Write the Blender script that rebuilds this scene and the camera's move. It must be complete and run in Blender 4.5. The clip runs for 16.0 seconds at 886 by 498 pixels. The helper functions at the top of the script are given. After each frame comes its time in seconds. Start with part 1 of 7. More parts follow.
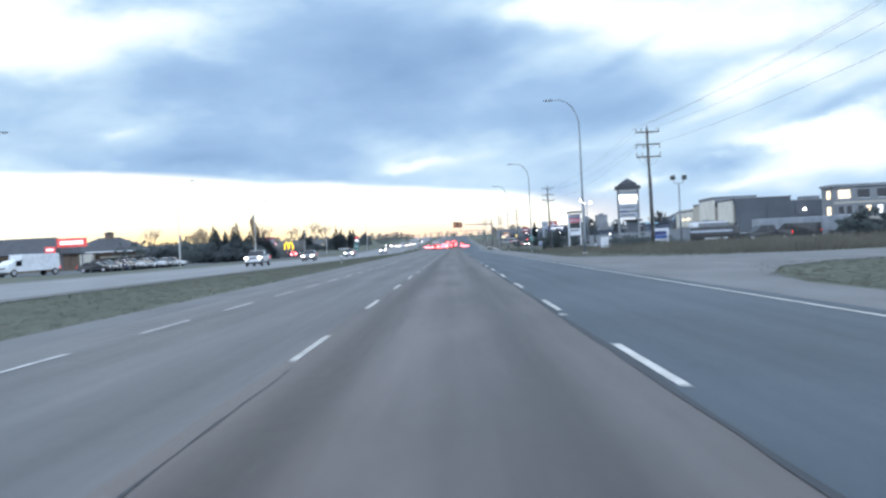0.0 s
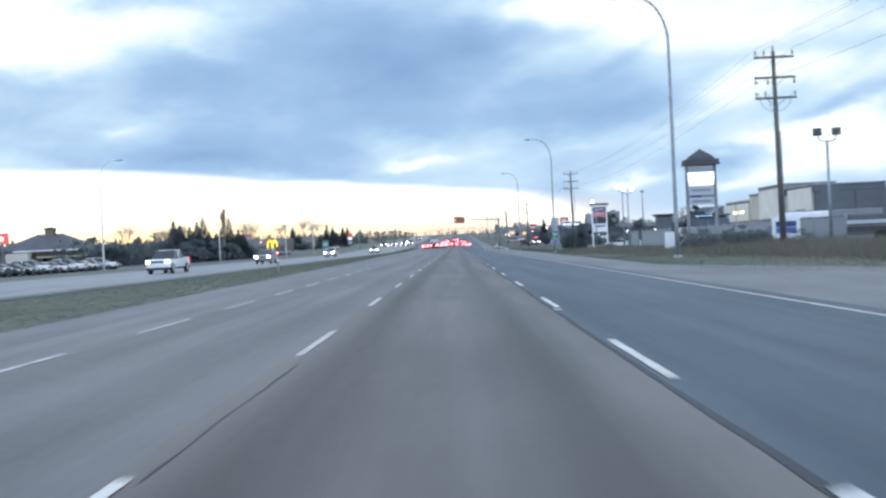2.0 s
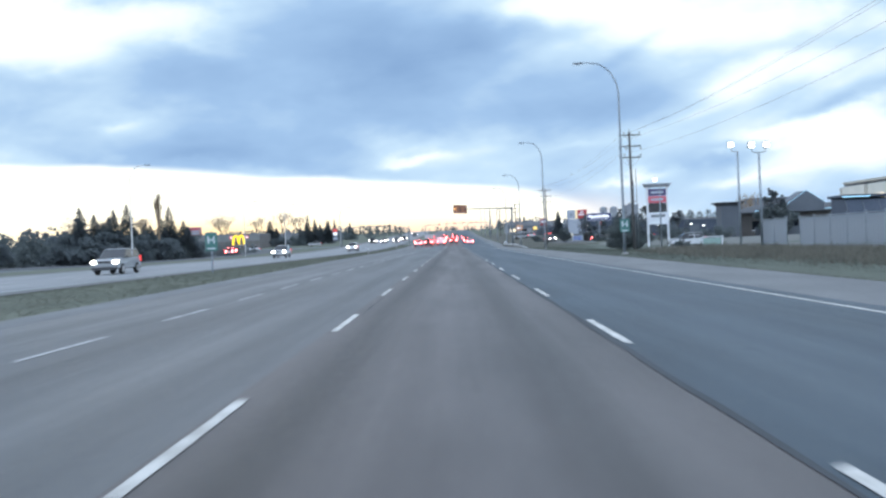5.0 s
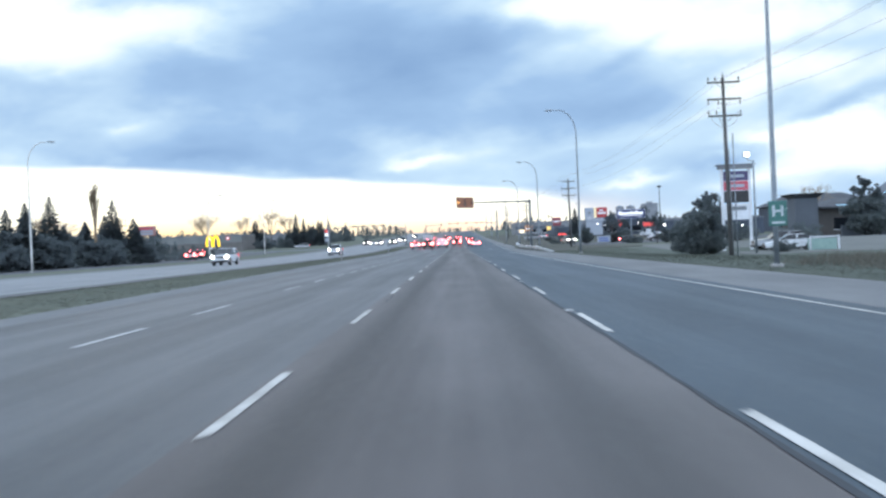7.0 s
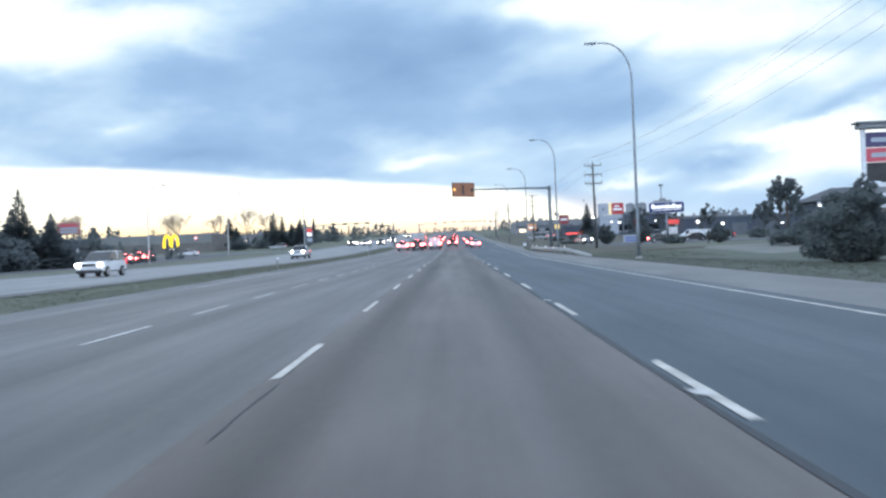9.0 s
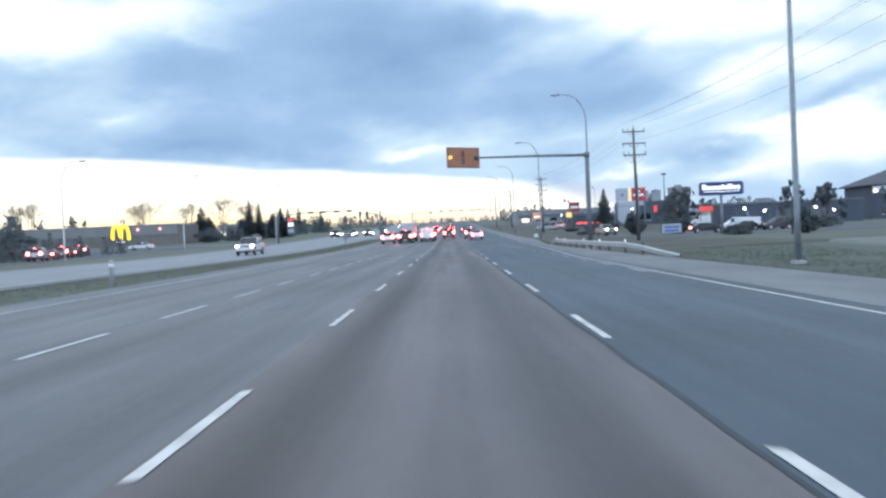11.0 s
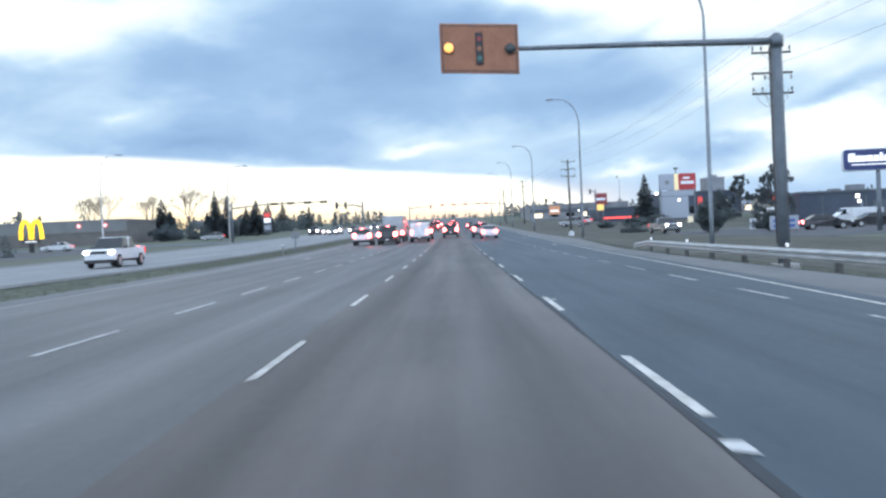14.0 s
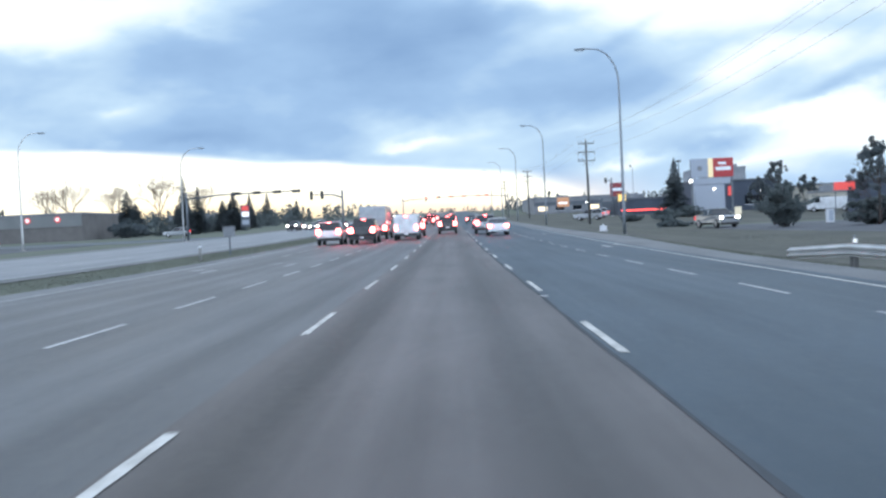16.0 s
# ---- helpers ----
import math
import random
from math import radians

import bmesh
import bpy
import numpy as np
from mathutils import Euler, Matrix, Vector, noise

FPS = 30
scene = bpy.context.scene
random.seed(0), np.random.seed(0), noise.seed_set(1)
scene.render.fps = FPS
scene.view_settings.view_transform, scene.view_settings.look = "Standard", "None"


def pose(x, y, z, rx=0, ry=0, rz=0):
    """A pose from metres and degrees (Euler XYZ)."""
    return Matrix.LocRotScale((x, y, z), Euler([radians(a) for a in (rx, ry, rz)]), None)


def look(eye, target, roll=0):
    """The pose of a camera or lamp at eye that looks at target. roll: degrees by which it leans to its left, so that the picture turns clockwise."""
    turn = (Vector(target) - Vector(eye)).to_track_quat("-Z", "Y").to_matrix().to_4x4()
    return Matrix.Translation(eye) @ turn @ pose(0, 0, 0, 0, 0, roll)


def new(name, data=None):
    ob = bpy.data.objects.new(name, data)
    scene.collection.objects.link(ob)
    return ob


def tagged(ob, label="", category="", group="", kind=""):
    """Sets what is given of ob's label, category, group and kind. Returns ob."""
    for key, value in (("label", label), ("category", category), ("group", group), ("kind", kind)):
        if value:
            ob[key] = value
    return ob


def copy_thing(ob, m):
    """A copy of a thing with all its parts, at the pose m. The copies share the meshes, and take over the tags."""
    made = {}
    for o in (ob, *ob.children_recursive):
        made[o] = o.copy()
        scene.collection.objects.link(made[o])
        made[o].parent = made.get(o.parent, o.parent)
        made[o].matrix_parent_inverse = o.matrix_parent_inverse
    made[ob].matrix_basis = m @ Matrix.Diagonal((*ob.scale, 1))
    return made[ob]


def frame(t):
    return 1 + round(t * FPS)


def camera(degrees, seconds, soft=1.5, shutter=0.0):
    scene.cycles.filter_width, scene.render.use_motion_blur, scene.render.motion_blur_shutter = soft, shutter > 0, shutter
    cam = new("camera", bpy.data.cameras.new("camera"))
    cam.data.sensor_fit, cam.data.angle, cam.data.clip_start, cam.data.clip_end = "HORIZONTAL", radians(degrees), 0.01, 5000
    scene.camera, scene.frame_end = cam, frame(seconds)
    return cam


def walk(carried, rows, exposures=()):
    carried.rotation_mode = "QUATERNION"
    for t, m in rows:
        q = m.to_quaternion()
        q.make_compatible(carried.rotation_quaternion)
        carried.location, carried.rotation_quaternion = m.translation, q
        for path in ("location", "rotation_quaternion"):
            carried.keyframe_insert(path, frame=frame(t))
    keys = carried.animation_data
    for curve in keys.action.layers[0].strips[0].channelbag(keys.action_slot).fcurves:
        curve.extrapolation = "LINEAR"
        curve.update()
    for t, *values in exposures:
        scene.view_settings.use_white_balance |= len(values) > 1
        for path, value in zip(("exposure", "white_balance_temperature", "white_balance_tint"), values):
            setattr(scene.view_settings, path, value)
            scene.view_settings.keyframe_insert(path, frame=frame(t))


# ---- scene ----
cam = camera(50.8, 16.0, soft=2.5, shutter=0.4)
PATH = [
    (0.0, pose(0.03, 0.36, 1.225, 89.872, 2.750, 0.698)),
    (0.5, pose(0.06, 9.52, 1.226, 89.804, 2.725, 0.748)),
    (1.0, pose(0.06, 18.46, 1.227, 89.715, 2.700, 0.763)),
    (1.5, pose(0.02, 27.24, 1.228, 89.641, 2.675, 0.828)),
    (2.0, pose(0.03, 35.92, 1.229, 89.787, 2.650, 0.762)),
    (2.5, pose(0.01, 44.52, 1.231, 89.893, 2.550, 0.727)),
    (3.0, pose(-0.01, 53.34, 1.232, 89.738, 2.450, 0.687)),
    (3.5, pose(-0.04, 61.82, 1.233, 89.587, 2.447, 0.610)),
    (4.0, pose(-0.06, 70.02, 1.234, 89.557, 2.445, 0.581)),
    (4.5, pose(-0.06, 78.80, 1.235, 89.567, 2.442, 0.638)),
    (5.0, pose(-0.08, 87.37, 1.236, 89.578, 2.440, 0.695)),
    (5.5, pose(-0.09, 95.95, 1.237, 89.588, 2.437, 0.753)),
    (6.0, pose(-0.10, 104.53, 1.238, 89.598, 2.435, 0.810)),
    (6.5, pose(-0.12, 113.20, 1.239, 89.609, 2.432, 0.868)),
    (7.0, pose(-0.10, 121.66, 1.241, 89.697, 2.430, 0.901)),
    (7.5, pose(-0.09, 130.05, 1.242, 89.696, 2.427, 0.793)),
    (8.0, pose(-0.06, 138.45, 1.243, 89.683, 2.425, 0.760)),
    (8.5, pose(-0.08, 146.74, 1.244, 89.703, 2.422, 0.694)),
    (9.0, pose(-0.09, 154.86, 1.245, 89.712, 2.420, 0.648)),
    (9.5, pose(-0.05, 162.86, 1.266, 89.568, 2.440, 0.603)),
    (10.0, pose(-0.03, 170.66, 1.287, 89.423, 2.460, 0.557)),
    (10.5, pose(-0.01, 178.28, 1.308, 89.279, 2.480, 0.511)),
    (11.0, pose(0.01, 185.72, 1.328, 89.135, 2.500, 0.465)),
    (11.5, pose(0.03, 193.00, 1.349, 88.990, 2.520, 0.419)),
    (12.0, pose(0.06, 199.98, 1.370, 88.903, 2.540, 0.463)),
    (12.5, pose(0.09, 206.97, 1.368, 89.037, 2.540, 0.508)),
    (13.0, pose(0.11, 213.54, 1.366, 88.852, 2.539, 0.520)),
    (13.5, pose(0.14, 220.11, 1.364, 88.980, 2.540, 0.699)),
    (14.0, pose(0.15, 226.60, 1.362, 88.966, 2.540, 0.669)),
    (14.5, pose(0.15, 232.82, 1.360, 88.649, 2.567, 0.598)),
    (15.0, pose(0.16, 238.90, 1.366, 88.794, 2.594, 0.592)),
    (15.5, pose(0.16, 244.70, 1.372, 88.654, 2.622, 0.540)),
    (16.0, pose(0.15, 250.23, 1.380, 88.625, 2.649, 0.527)),
]
walk(cam, PATH)

# ---- world: dusk sky, one bank of blue-grey cloud over a bright strip ----
class Ex:
    """A shader value with arithmetic."""
    tree = None

    def __init__(self, s):
        self.s = s

    def op(self, kind, *others):
        n = Ex.tree.nodes.new("ShaderNodeMath")
        n.operation = kind
        for i, o in enumerate((self, *others)):
            if isinstance(o, Ex):
                Ex.tree.links.new(o.s, n.inputs[i])
            else:
                n.inputs[i].default_value = o
        return Ex(n.outputs[0])

    def __add__(self, o): return self.op("ADD", o)
    def __sub__(self, o): return self.op("SUBTRACT", o)
    def __mul__(self, o): return self.op("MULTIPLY", o)
    def __truediv__(self, o): return self.op("DIVIDE", o)
    def top(self, o): return self.op("MAXIMUM", o)
    def low(self, o): return self.op("MINIMUM", o)

    def step(self, a, b):
        """Smooth step from a to b."""
        n = Ex.tree.nodes.new("ShaderNodeMapRange")
        n.interpolation_type = "SMOOTHSTEP"
        Ex.tree.links.new(self.s, n.inputs[0])
        n.inputs[1].default_value, n.inputs[2].default_value = a, b
        return Ex(n.outputs[0])


def blob(u, v, cu, cv, su, sv, lean=0.0):
    """A soft round patch, 1 in its middle."""
    a, b = (u - cu), (v - cv)
    if lean:
        c, s = math.cos(lean), math.sin(lean)
        a, b = a * c + b * s, b * c - a * s
    a, b = a * (1 / su), b * (1 / sv)
    return (a * a + b * b).op("MULTIPLY", -1.0).op("EXPONENT")


def noise3(tree, x, y, z, scale, detail, rough=0.55):
    c = tree.nodes.new("ShaderNodeCombineXYZ")
    for i, o in enumerate((x, y, z)):
        if isinstance(o, Ex):
            tree.links.new(o.s, c.inputs[i])
        else:
            c.inputs[i].default_value = o
    n = tree.nodes.new("ShaderNodeTexNoise")
    tree.links.new(c.outputs[0], n.inputs["Vector"])
    n.inputs["Scale"].default_value, n.inputs["Detail"].default_value, n.inputs["Roughness"].default_value = scale, detail, rough
    return Ex(n.outputs[0])


def tint(tree, factor, a, b):
    m = tree.nodes.new("ShaderNodeMix")
    m.data_type = "RGBA"
    tree.links.new(factor.s, m.inputs[0])
    for i, c in ((6, a), (7, b)):
        if isinstance(c, tuple):
            m.inputs[i].default_value = (*c, 1)
        else:
            tree.links.new(c, m.inputs[i])
    return m.outputs[2]


def build_sky():
    world = bpy.data.worlds.new("dusk_sky")
    world.use_nodes = True
    scene.world = world
    tree = world.node_tree
    Ex.tree = tree
    back = tree.nodes["Background"]
    co = tree.nodes.new("ShaderNodeTexCoord")
    sep = tree.nodes.new("ShaderNodeSeparateXYZ")
    tree.links.new(co.outputs["Generated"], sep.inputs[0])
    dx, dy, dz = (Ex(o) for o in sep.outputs)
    ahead = dy.top(0.12)
    u, v = dx / ahead, dz / ahead
    # streaks level on one side and climbing on the other, wisps and soft billows
    warp = noise3(tree, u * 1.0, v * 2.0, 0.5, 5.0, 3, 0.5) - 0.5
    climb = (u + 0.10).top(0.0)
    level = v - climb * climb * 0.55
    streak = noise3(tree, u * 0.9 + warp * 0.10, level * 3.6 + warp * 0.16, 1.7, 5.0, 3, 0.45)
    wisp = noise3(tree, u * 1.0 + v * 0.9 + warp * 0.10, v * 2.4 - u * 0.5, 4.2, 7.0, 3, 0.45)
    soft = noise3(tree, u * 1.0 + warp * 0.12, v * 2.2, 9.1, 6.5, 4, 0.5)
    curl = noise3(tree, u * 1.0, v * 1.6, 6.3, 14.0, 4, 0.55) - 0.5
    shade = (streak - 0.5) * 0.42 + (wisp - 0.5) * 0.34 + (soft - 0.5) * 0.62 + curl * 0.16 + 0.52 - u.step(-0.05, 0.30) * 0.06
    bu, bv = u + warp * 0.10 + curl * 0.05, v + warp * 0.03 + curl * 0.035
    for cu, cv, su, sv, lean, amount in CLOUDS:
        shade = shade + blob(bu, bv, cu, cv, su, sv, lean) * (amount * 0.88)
    # lower edge of the bank
    slope = u - 0.05
    bend = slope.top(0.0)
    edge = Ex(u.s) * -0.0885 + 0.064 - bend * bend * 2.2 + (wisp - 0.5) * 0.010 + (soft - 0.5) * 0.012
    gap = ((edge - v) / (bend * 26.0 + 1.0)).step(-0.003, 0.0075)
    ramp_node = tree.nodes.new("ShaderNodeValToRGB")
    tree.links.new(shade.s, ramp_node.inputs[0])
    stops = ramp_node.color_ramp.elements
    stops[0].position, stops[0].color = 0.0, (1.04, 1.10, 1.12, 1)
    stops[1].position, stops[1].color = 1.0, (0.235, 0.385, 0.630, 1)
    for at, c in ((0.22, (0.86, 0.97, 1.03, 1)), (0.42, (0.55, 0.74, 0.92, 1)), (0.68, (0.340, 0.520, 0.775, 1))):
        e = stops.new(at)
        e.color = c
    bank = ramp_node.outputs[0]
    # paler towards the skyline on the open side
    side = u.step(0.10, 0.34) * (v * -1.0).step(-0.075, -0.005)
    bank = tint(tree, side * 0.55, bank, (0.46, 0.63, 0.88))
    blush = blob(u, v, 0.13, 0.026, 0.065, 0.018)
    bank = tint(tree, blush * 0.6, bank, (1.08, 0.94, 0.86))
    warm = blob(u, v, -0.30, 0.006, 0.24, 0.028)
    rose = blob(u, v, -0.01, 0.010, 0.10, 0.016)
    strip = tint(tree, warm * 0.95, (1.30, 1.30, 1.16), (1.34, 0.92, 0.34))
    strip = tint(tree, rose * 0.7, strip, (1.05, 0.70, 0.48))
    low = tint(tree, gap, bank, strip)
    # overhead and behind (unseen): broken cloud, brighter towards the zenith, raised as fill light
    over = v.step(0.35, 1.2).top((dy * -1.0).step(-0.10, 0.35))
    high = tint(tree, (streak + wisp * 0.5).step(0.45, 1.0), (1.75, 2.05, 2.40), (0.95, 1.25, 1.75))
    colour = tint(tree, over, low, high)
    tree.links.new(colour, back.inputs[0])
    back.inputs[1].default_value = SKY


SKY = 1.1
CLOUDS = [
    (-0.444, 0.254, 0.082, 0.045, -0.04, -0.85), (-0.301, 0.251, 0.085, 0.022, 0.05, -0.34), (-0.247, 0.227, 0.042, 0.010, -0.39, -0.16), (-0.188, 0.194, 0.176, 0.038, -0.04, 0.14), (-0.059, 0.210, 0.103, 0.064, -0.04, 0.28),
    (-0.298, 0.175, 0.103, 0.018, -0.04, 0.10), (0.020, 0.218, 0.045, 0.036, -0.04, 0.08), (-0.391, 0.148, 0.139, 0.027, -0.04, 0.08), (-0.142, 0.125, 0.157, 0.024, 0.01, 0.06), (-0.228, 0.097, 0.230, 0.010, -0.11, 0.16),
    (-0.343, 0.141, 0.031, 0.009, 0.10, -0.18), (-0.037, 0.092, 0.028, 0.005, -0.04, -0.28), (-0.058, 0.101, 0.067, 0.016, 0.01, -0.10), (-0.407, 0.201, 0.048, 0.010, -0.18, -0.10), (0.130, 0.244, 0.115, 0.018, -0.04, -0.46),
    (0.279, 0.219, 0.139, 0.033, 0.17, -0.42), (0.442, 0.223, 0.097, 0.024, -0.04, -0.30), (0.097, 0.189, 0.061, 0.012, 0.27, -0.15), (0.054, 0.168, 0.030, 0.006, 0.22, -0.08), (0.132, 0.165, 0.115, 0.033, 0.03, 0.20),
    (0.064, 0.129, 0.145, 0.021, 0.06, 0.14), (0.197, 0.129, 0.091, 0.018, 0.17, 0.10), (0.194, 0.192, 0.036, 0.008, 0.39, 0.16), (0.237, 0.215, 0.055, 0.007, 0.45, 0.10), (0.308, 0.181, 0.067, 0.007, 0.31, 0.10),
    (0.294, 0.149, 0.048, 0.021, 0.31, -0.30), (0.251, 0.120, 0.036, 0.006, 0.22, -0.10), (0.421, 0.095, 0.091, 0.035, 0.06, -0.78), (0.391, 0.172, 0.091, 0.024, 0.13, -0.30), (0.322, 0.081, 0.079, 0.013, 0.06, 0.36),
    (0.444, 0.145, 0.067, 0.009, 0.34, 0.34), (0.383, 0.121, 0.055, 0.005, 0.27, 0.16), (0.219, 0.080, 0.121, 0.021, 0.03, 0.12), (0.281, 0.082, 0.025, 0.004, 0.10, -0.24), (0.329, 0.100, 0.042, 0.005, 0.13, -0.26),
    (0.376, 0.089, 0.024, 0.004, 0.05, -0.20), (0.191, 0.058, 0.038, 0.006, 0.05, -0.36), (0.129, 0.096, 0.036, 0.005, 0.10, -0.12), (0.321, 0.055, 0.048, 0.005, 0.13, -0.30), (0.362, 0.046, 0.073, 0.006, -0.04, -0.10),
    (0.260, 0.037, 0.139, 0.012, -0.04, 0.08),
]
build_sky()
sun = new("sun", bpy.data.lights.new("sun", "SUN"))
sun.data.energy, sun.data.angle, sun.data.color = 0.10, radians(25), (1.0, 0.80, 0.60)
sun.matrix_world = look((0, 0, 0), (0.26, -1.0, -0.07))


# ---- materials ----
def shader(name):
    m = bpy.data.materials.new(name)
    m.use_nodes = True
    return m, m.node_tree, m.node_tree.nodes["Principled BSDF"]


def surface(name, a, b, rough=0.7, metal=0.0, scale=3.0, fine=40.0, bump=0.2, contrast=1.0, stretch=(1, 1, 1), spec=0.5, vary=0.0):
    """A surface in two colours that mix at two scales, with relief."""
    m, tree, p = shader(name)
    Ex.tree = tree
    co = tree.nodes.new("ShaderNodeTexCoord")
    mp = tree.nodes.new("ShaderNodeMapping")
    mp.inputs["Scale"].default_value = stretch
    tree.links.new(co.outputs["Object"], mp.inputs[0])

    def tex(s, d):
        n = tree.nodes.new("ShaderNodeTexNoise")
        n.inputs["Scale"].default_value, n.inputs["Detail"].default_value = s, d
        tree.links.new(mp.outputs[0], n.inputs["Vector"])
        return Ex(n.outputs[0])
    big, small = tex(scale, 5), tex(fine, 4)
    mixed = ((big - 0.5) * 1.6 * contrast + (small - 0.5) * 0.9 * contrast + 0.5).step(0.0, 1.0)
    if vary:
        info = tree.nodes.new("ShaderNodeObjectInfo")
        mixed = (mixed + (Ex(info.outputs["Random"]) - 0.5) * vary).low(1.0).top(0.0)
    tree.links.new(tint(tree, mixed, a, b), p.inputs["Base Color"])
    tree.links.new(((big - 0.5) * 0.25 + rough).low(1.0).s, p.inputs["Roughness"])
    p.inputs["Metallic"].default_value = metal
    p.inputs["Specular IOR Level"].default_value = spec
    if bump:
        bp = tree.nodes.new("ShaderNodeBump")
        bp.inputs["Strength"].default_value, bp.inputs["Distance"].default_value = bump, 0.02
        tree.links.new(small.s, bp.inputs["Height"])
        tree.links.new(bp.outputs[0], p.inputs["Normal"])
    return m


def thin_leaf(m, share):
    """Lets part of the light through, as leaves and needles do."""
    tree = m.node_tree
    p = tree.nodes["Principled BSDF"]
    back = tree.nodes.new("ShaderNodeBsdfTranslucent")
    tree.links.new(p.inputs["Base Color"].links[0].from_socket, back.inputs["Color"])
    mix = tree.nodes.new("ShaderNodeMixShader")
    mix.inputs[0].default_value = share
    tree.links.new(p.outputs[0], mix.inputs[1])
    tree.links.new(back.outputs[0], mix.inputs[2])
    tree.links.new(mix.outputs[0], tree.nodes["Material Output"].inputs["Surface"])
    return m


def glow(name, colour, strength, body=(0.8, 0.8, 0.8)):
    m, tree, p = shader(name)
    p.inputs["Base Color"].default_value = (*body, 1)
    p.inputs["Roughness"].default_value = 0.3
    p.inputs["Emission Color"].default_value = (*colour, 1)
    p.inputs["Emission Strength"].default_value = strength
    return m


def paint(name, colour, rough=0.3, coat=0.6, metal=0.0):
    m, tree, p = shader(name)
    Ex.tree = tree
    co = tree.nodes.new("ShaderNodeTexCoord")
    n = tree.nodes.new("ShaderNodeTexNoise")
    n.inputs["Scale"].default_value, n.inputs["Detail"].default_value = 2.2, 6
    tree.links.new(co.outputs["Object"], n.inputs["Vector"])
    dirt = tuple(0.75 * c + 0.03 for c in colour)
    tree.links.new(tint(tree, Ex(n.outputs[0]).step(0.35, 0.75), colour, dirt), p.inputs["Base Color"])
    p.inputs["Roughness"].default_value, p.inputs["Metallic"].default_value = rough, metal
    p.inputs["Coat Weight"].default_value = coat
    return m


def asphalt(name, a, b, patch, rough, streak=0.55, tracks=(), spec=0.5):
    """Worn road surface: fine stone, long wheel-track streaks, blotches and dark sealed cracks."""
    m, tree, p = shader(name)
    Ex.tree = tree
    co = tree.nodes.new("ShaderNodeTexCoord")
    sep = tree.nodes.new("ShaderNodeSeparateXYZ")
    tree.links.new(co.outputs["Object"], sep.inputs[0])
    x, y, z = (Ex(o) for o in sep.outputs)
    along = noise3(tree, x * 1.3, y * 0.035, 0.0, 1.0, 6)
    blotch = noise3(tree, x * 0.35, y * 0.12, 3.0, 1.0, 7, 0.62)
    stone = noise3(tree, x, y, 5.0, 45.0, 3, 0.7)
    grit = noise3(tree, x, y, 8.0, 7.0, 5, 0.65)
    mixed = ((along - 0.5) * 2.2 * streak + (blotch - 0.5) * 2.0 + (stone - 0.5) * 0.8 + (grit - 0.5) * 0.5 + 0.5).step(0.0, 1.0)
    base = tint(tree, mixed, a, b)
    # oil-darkened bands along the wheel paths
    for at, wide, amount in tracks:
        d = (x + (along - 0.5) * 0.35 - at) * (1 / wide)
        band = (d * d).op("MULTIPLY", -1.0).op("EXPONENT") * (blotch + 0.45).low(1.0) * amount
        base = tint(tree, band, base, tuple(0.40 * c for c in a))
    # sealed cracks wandering across
    warp = noise3(tree, x * 0.5, y * 0.5, 1.0, 1.0, 4)
    vor = tree.nodes.new("ShaderNodeTexVoronoi")
    vor.feature = "DISTANCE_TO_EDGE"
    cc = tree.nodes.new("ShaderNodeCombineXYZ")
    tree.links.new((x * 0.10 + warp * 0.35).s, cc.inputs[0])
    tree.links.new((y * 0.045 + warp * 0.25).s, cc.inputs[1])
    tree.links.new(cc.outputs[0], vor.inputs["Vector"])
    vor.inputs["Scale"].default_value = 1.0
    crack = (Ex(vor.outputs[0]) * -1.0).step(-0.006, -0.002) * blotch.step(0.45, 0.6)
    tree.links.new(tint(tree, crack * 0.12, base, patch), p.inputs["Base Color"])
    tree.links.new(((along - 0.5) * -0.22 + (grit - 0.5) * 0.2 + rough).s, p.inputs["Roughness"])
    bp = tree.nodes.new("ShaderNodeBump")
    bp.inputs["Strength"].default_value, bp.inputs["Distance"].default_value = 0.35, 0.01
    tree.links.new((stone + grit * 0.5).s, bp.inputs["Height"])
    tree.links.new(bp.outputs[0], p.inputs["Normal"])
    p.inputs["Specular IOR Level"].default_value = spec
    return m


M_OLD = asphalt("old_asphalt", (0.052, 0.047, 0.046), (0.100, 0.089, 0.087), (0.033, 0.034, 0.038), 0.56, 0.5, ((-1.30, 0.40, 0.90), (0.80, 0.35, 0.59)), 0.32)
M_INNER = asphalt("worn_inner_asphalt", (0.040, 0.043, 0.046), (0.076, 0.080, 0.084), (0.036, 0.038, 0.042), 0.56, 0.6, ((-4.7, 0.5, 0.5), (-2.7, 0.4, 0.35), (-8.6, 0.42, 0.6)))
M_NEW = asphalt("newer_asphalt", (0.020, 0.032, 0.043), (0.038, 0.056, 0.073), (0.015, 0.019, 0.026), 0.60, 0.3, (), 0.36)
M_FAR = asphalt("opposing_asphalt", (0.100, 0.108, 0.117), (0.155, 0.164, 0.174), (0.08, 0.06, 0.06), 0.6)
M_SEAL = surface("joint_sealant", (0.022, 0.026, 0.031), (0.044, 0.049, 0.056), 0.8, scale=1.0, fine=20, stretch=(1, 0.2, 1), spec=0.34)
M_GRAVEL = surface("gravel_shoulder", (0.085, 0.088, 0.091), (0.150, 0.154, 0.156), 0.95, scale=0.5, fine=25, bump=0.7, stretch=(1, 0.35, 1))
M_GRASS = surface("dormant_grass_ground", (0.082, 0.093, 0.076), (0.128, 0.136, 0.108), 1.0, scale=0.18, fine=2, bump=0.2, contrast=0.8, stretch=(1, 0.5, 1), spec=0.1)
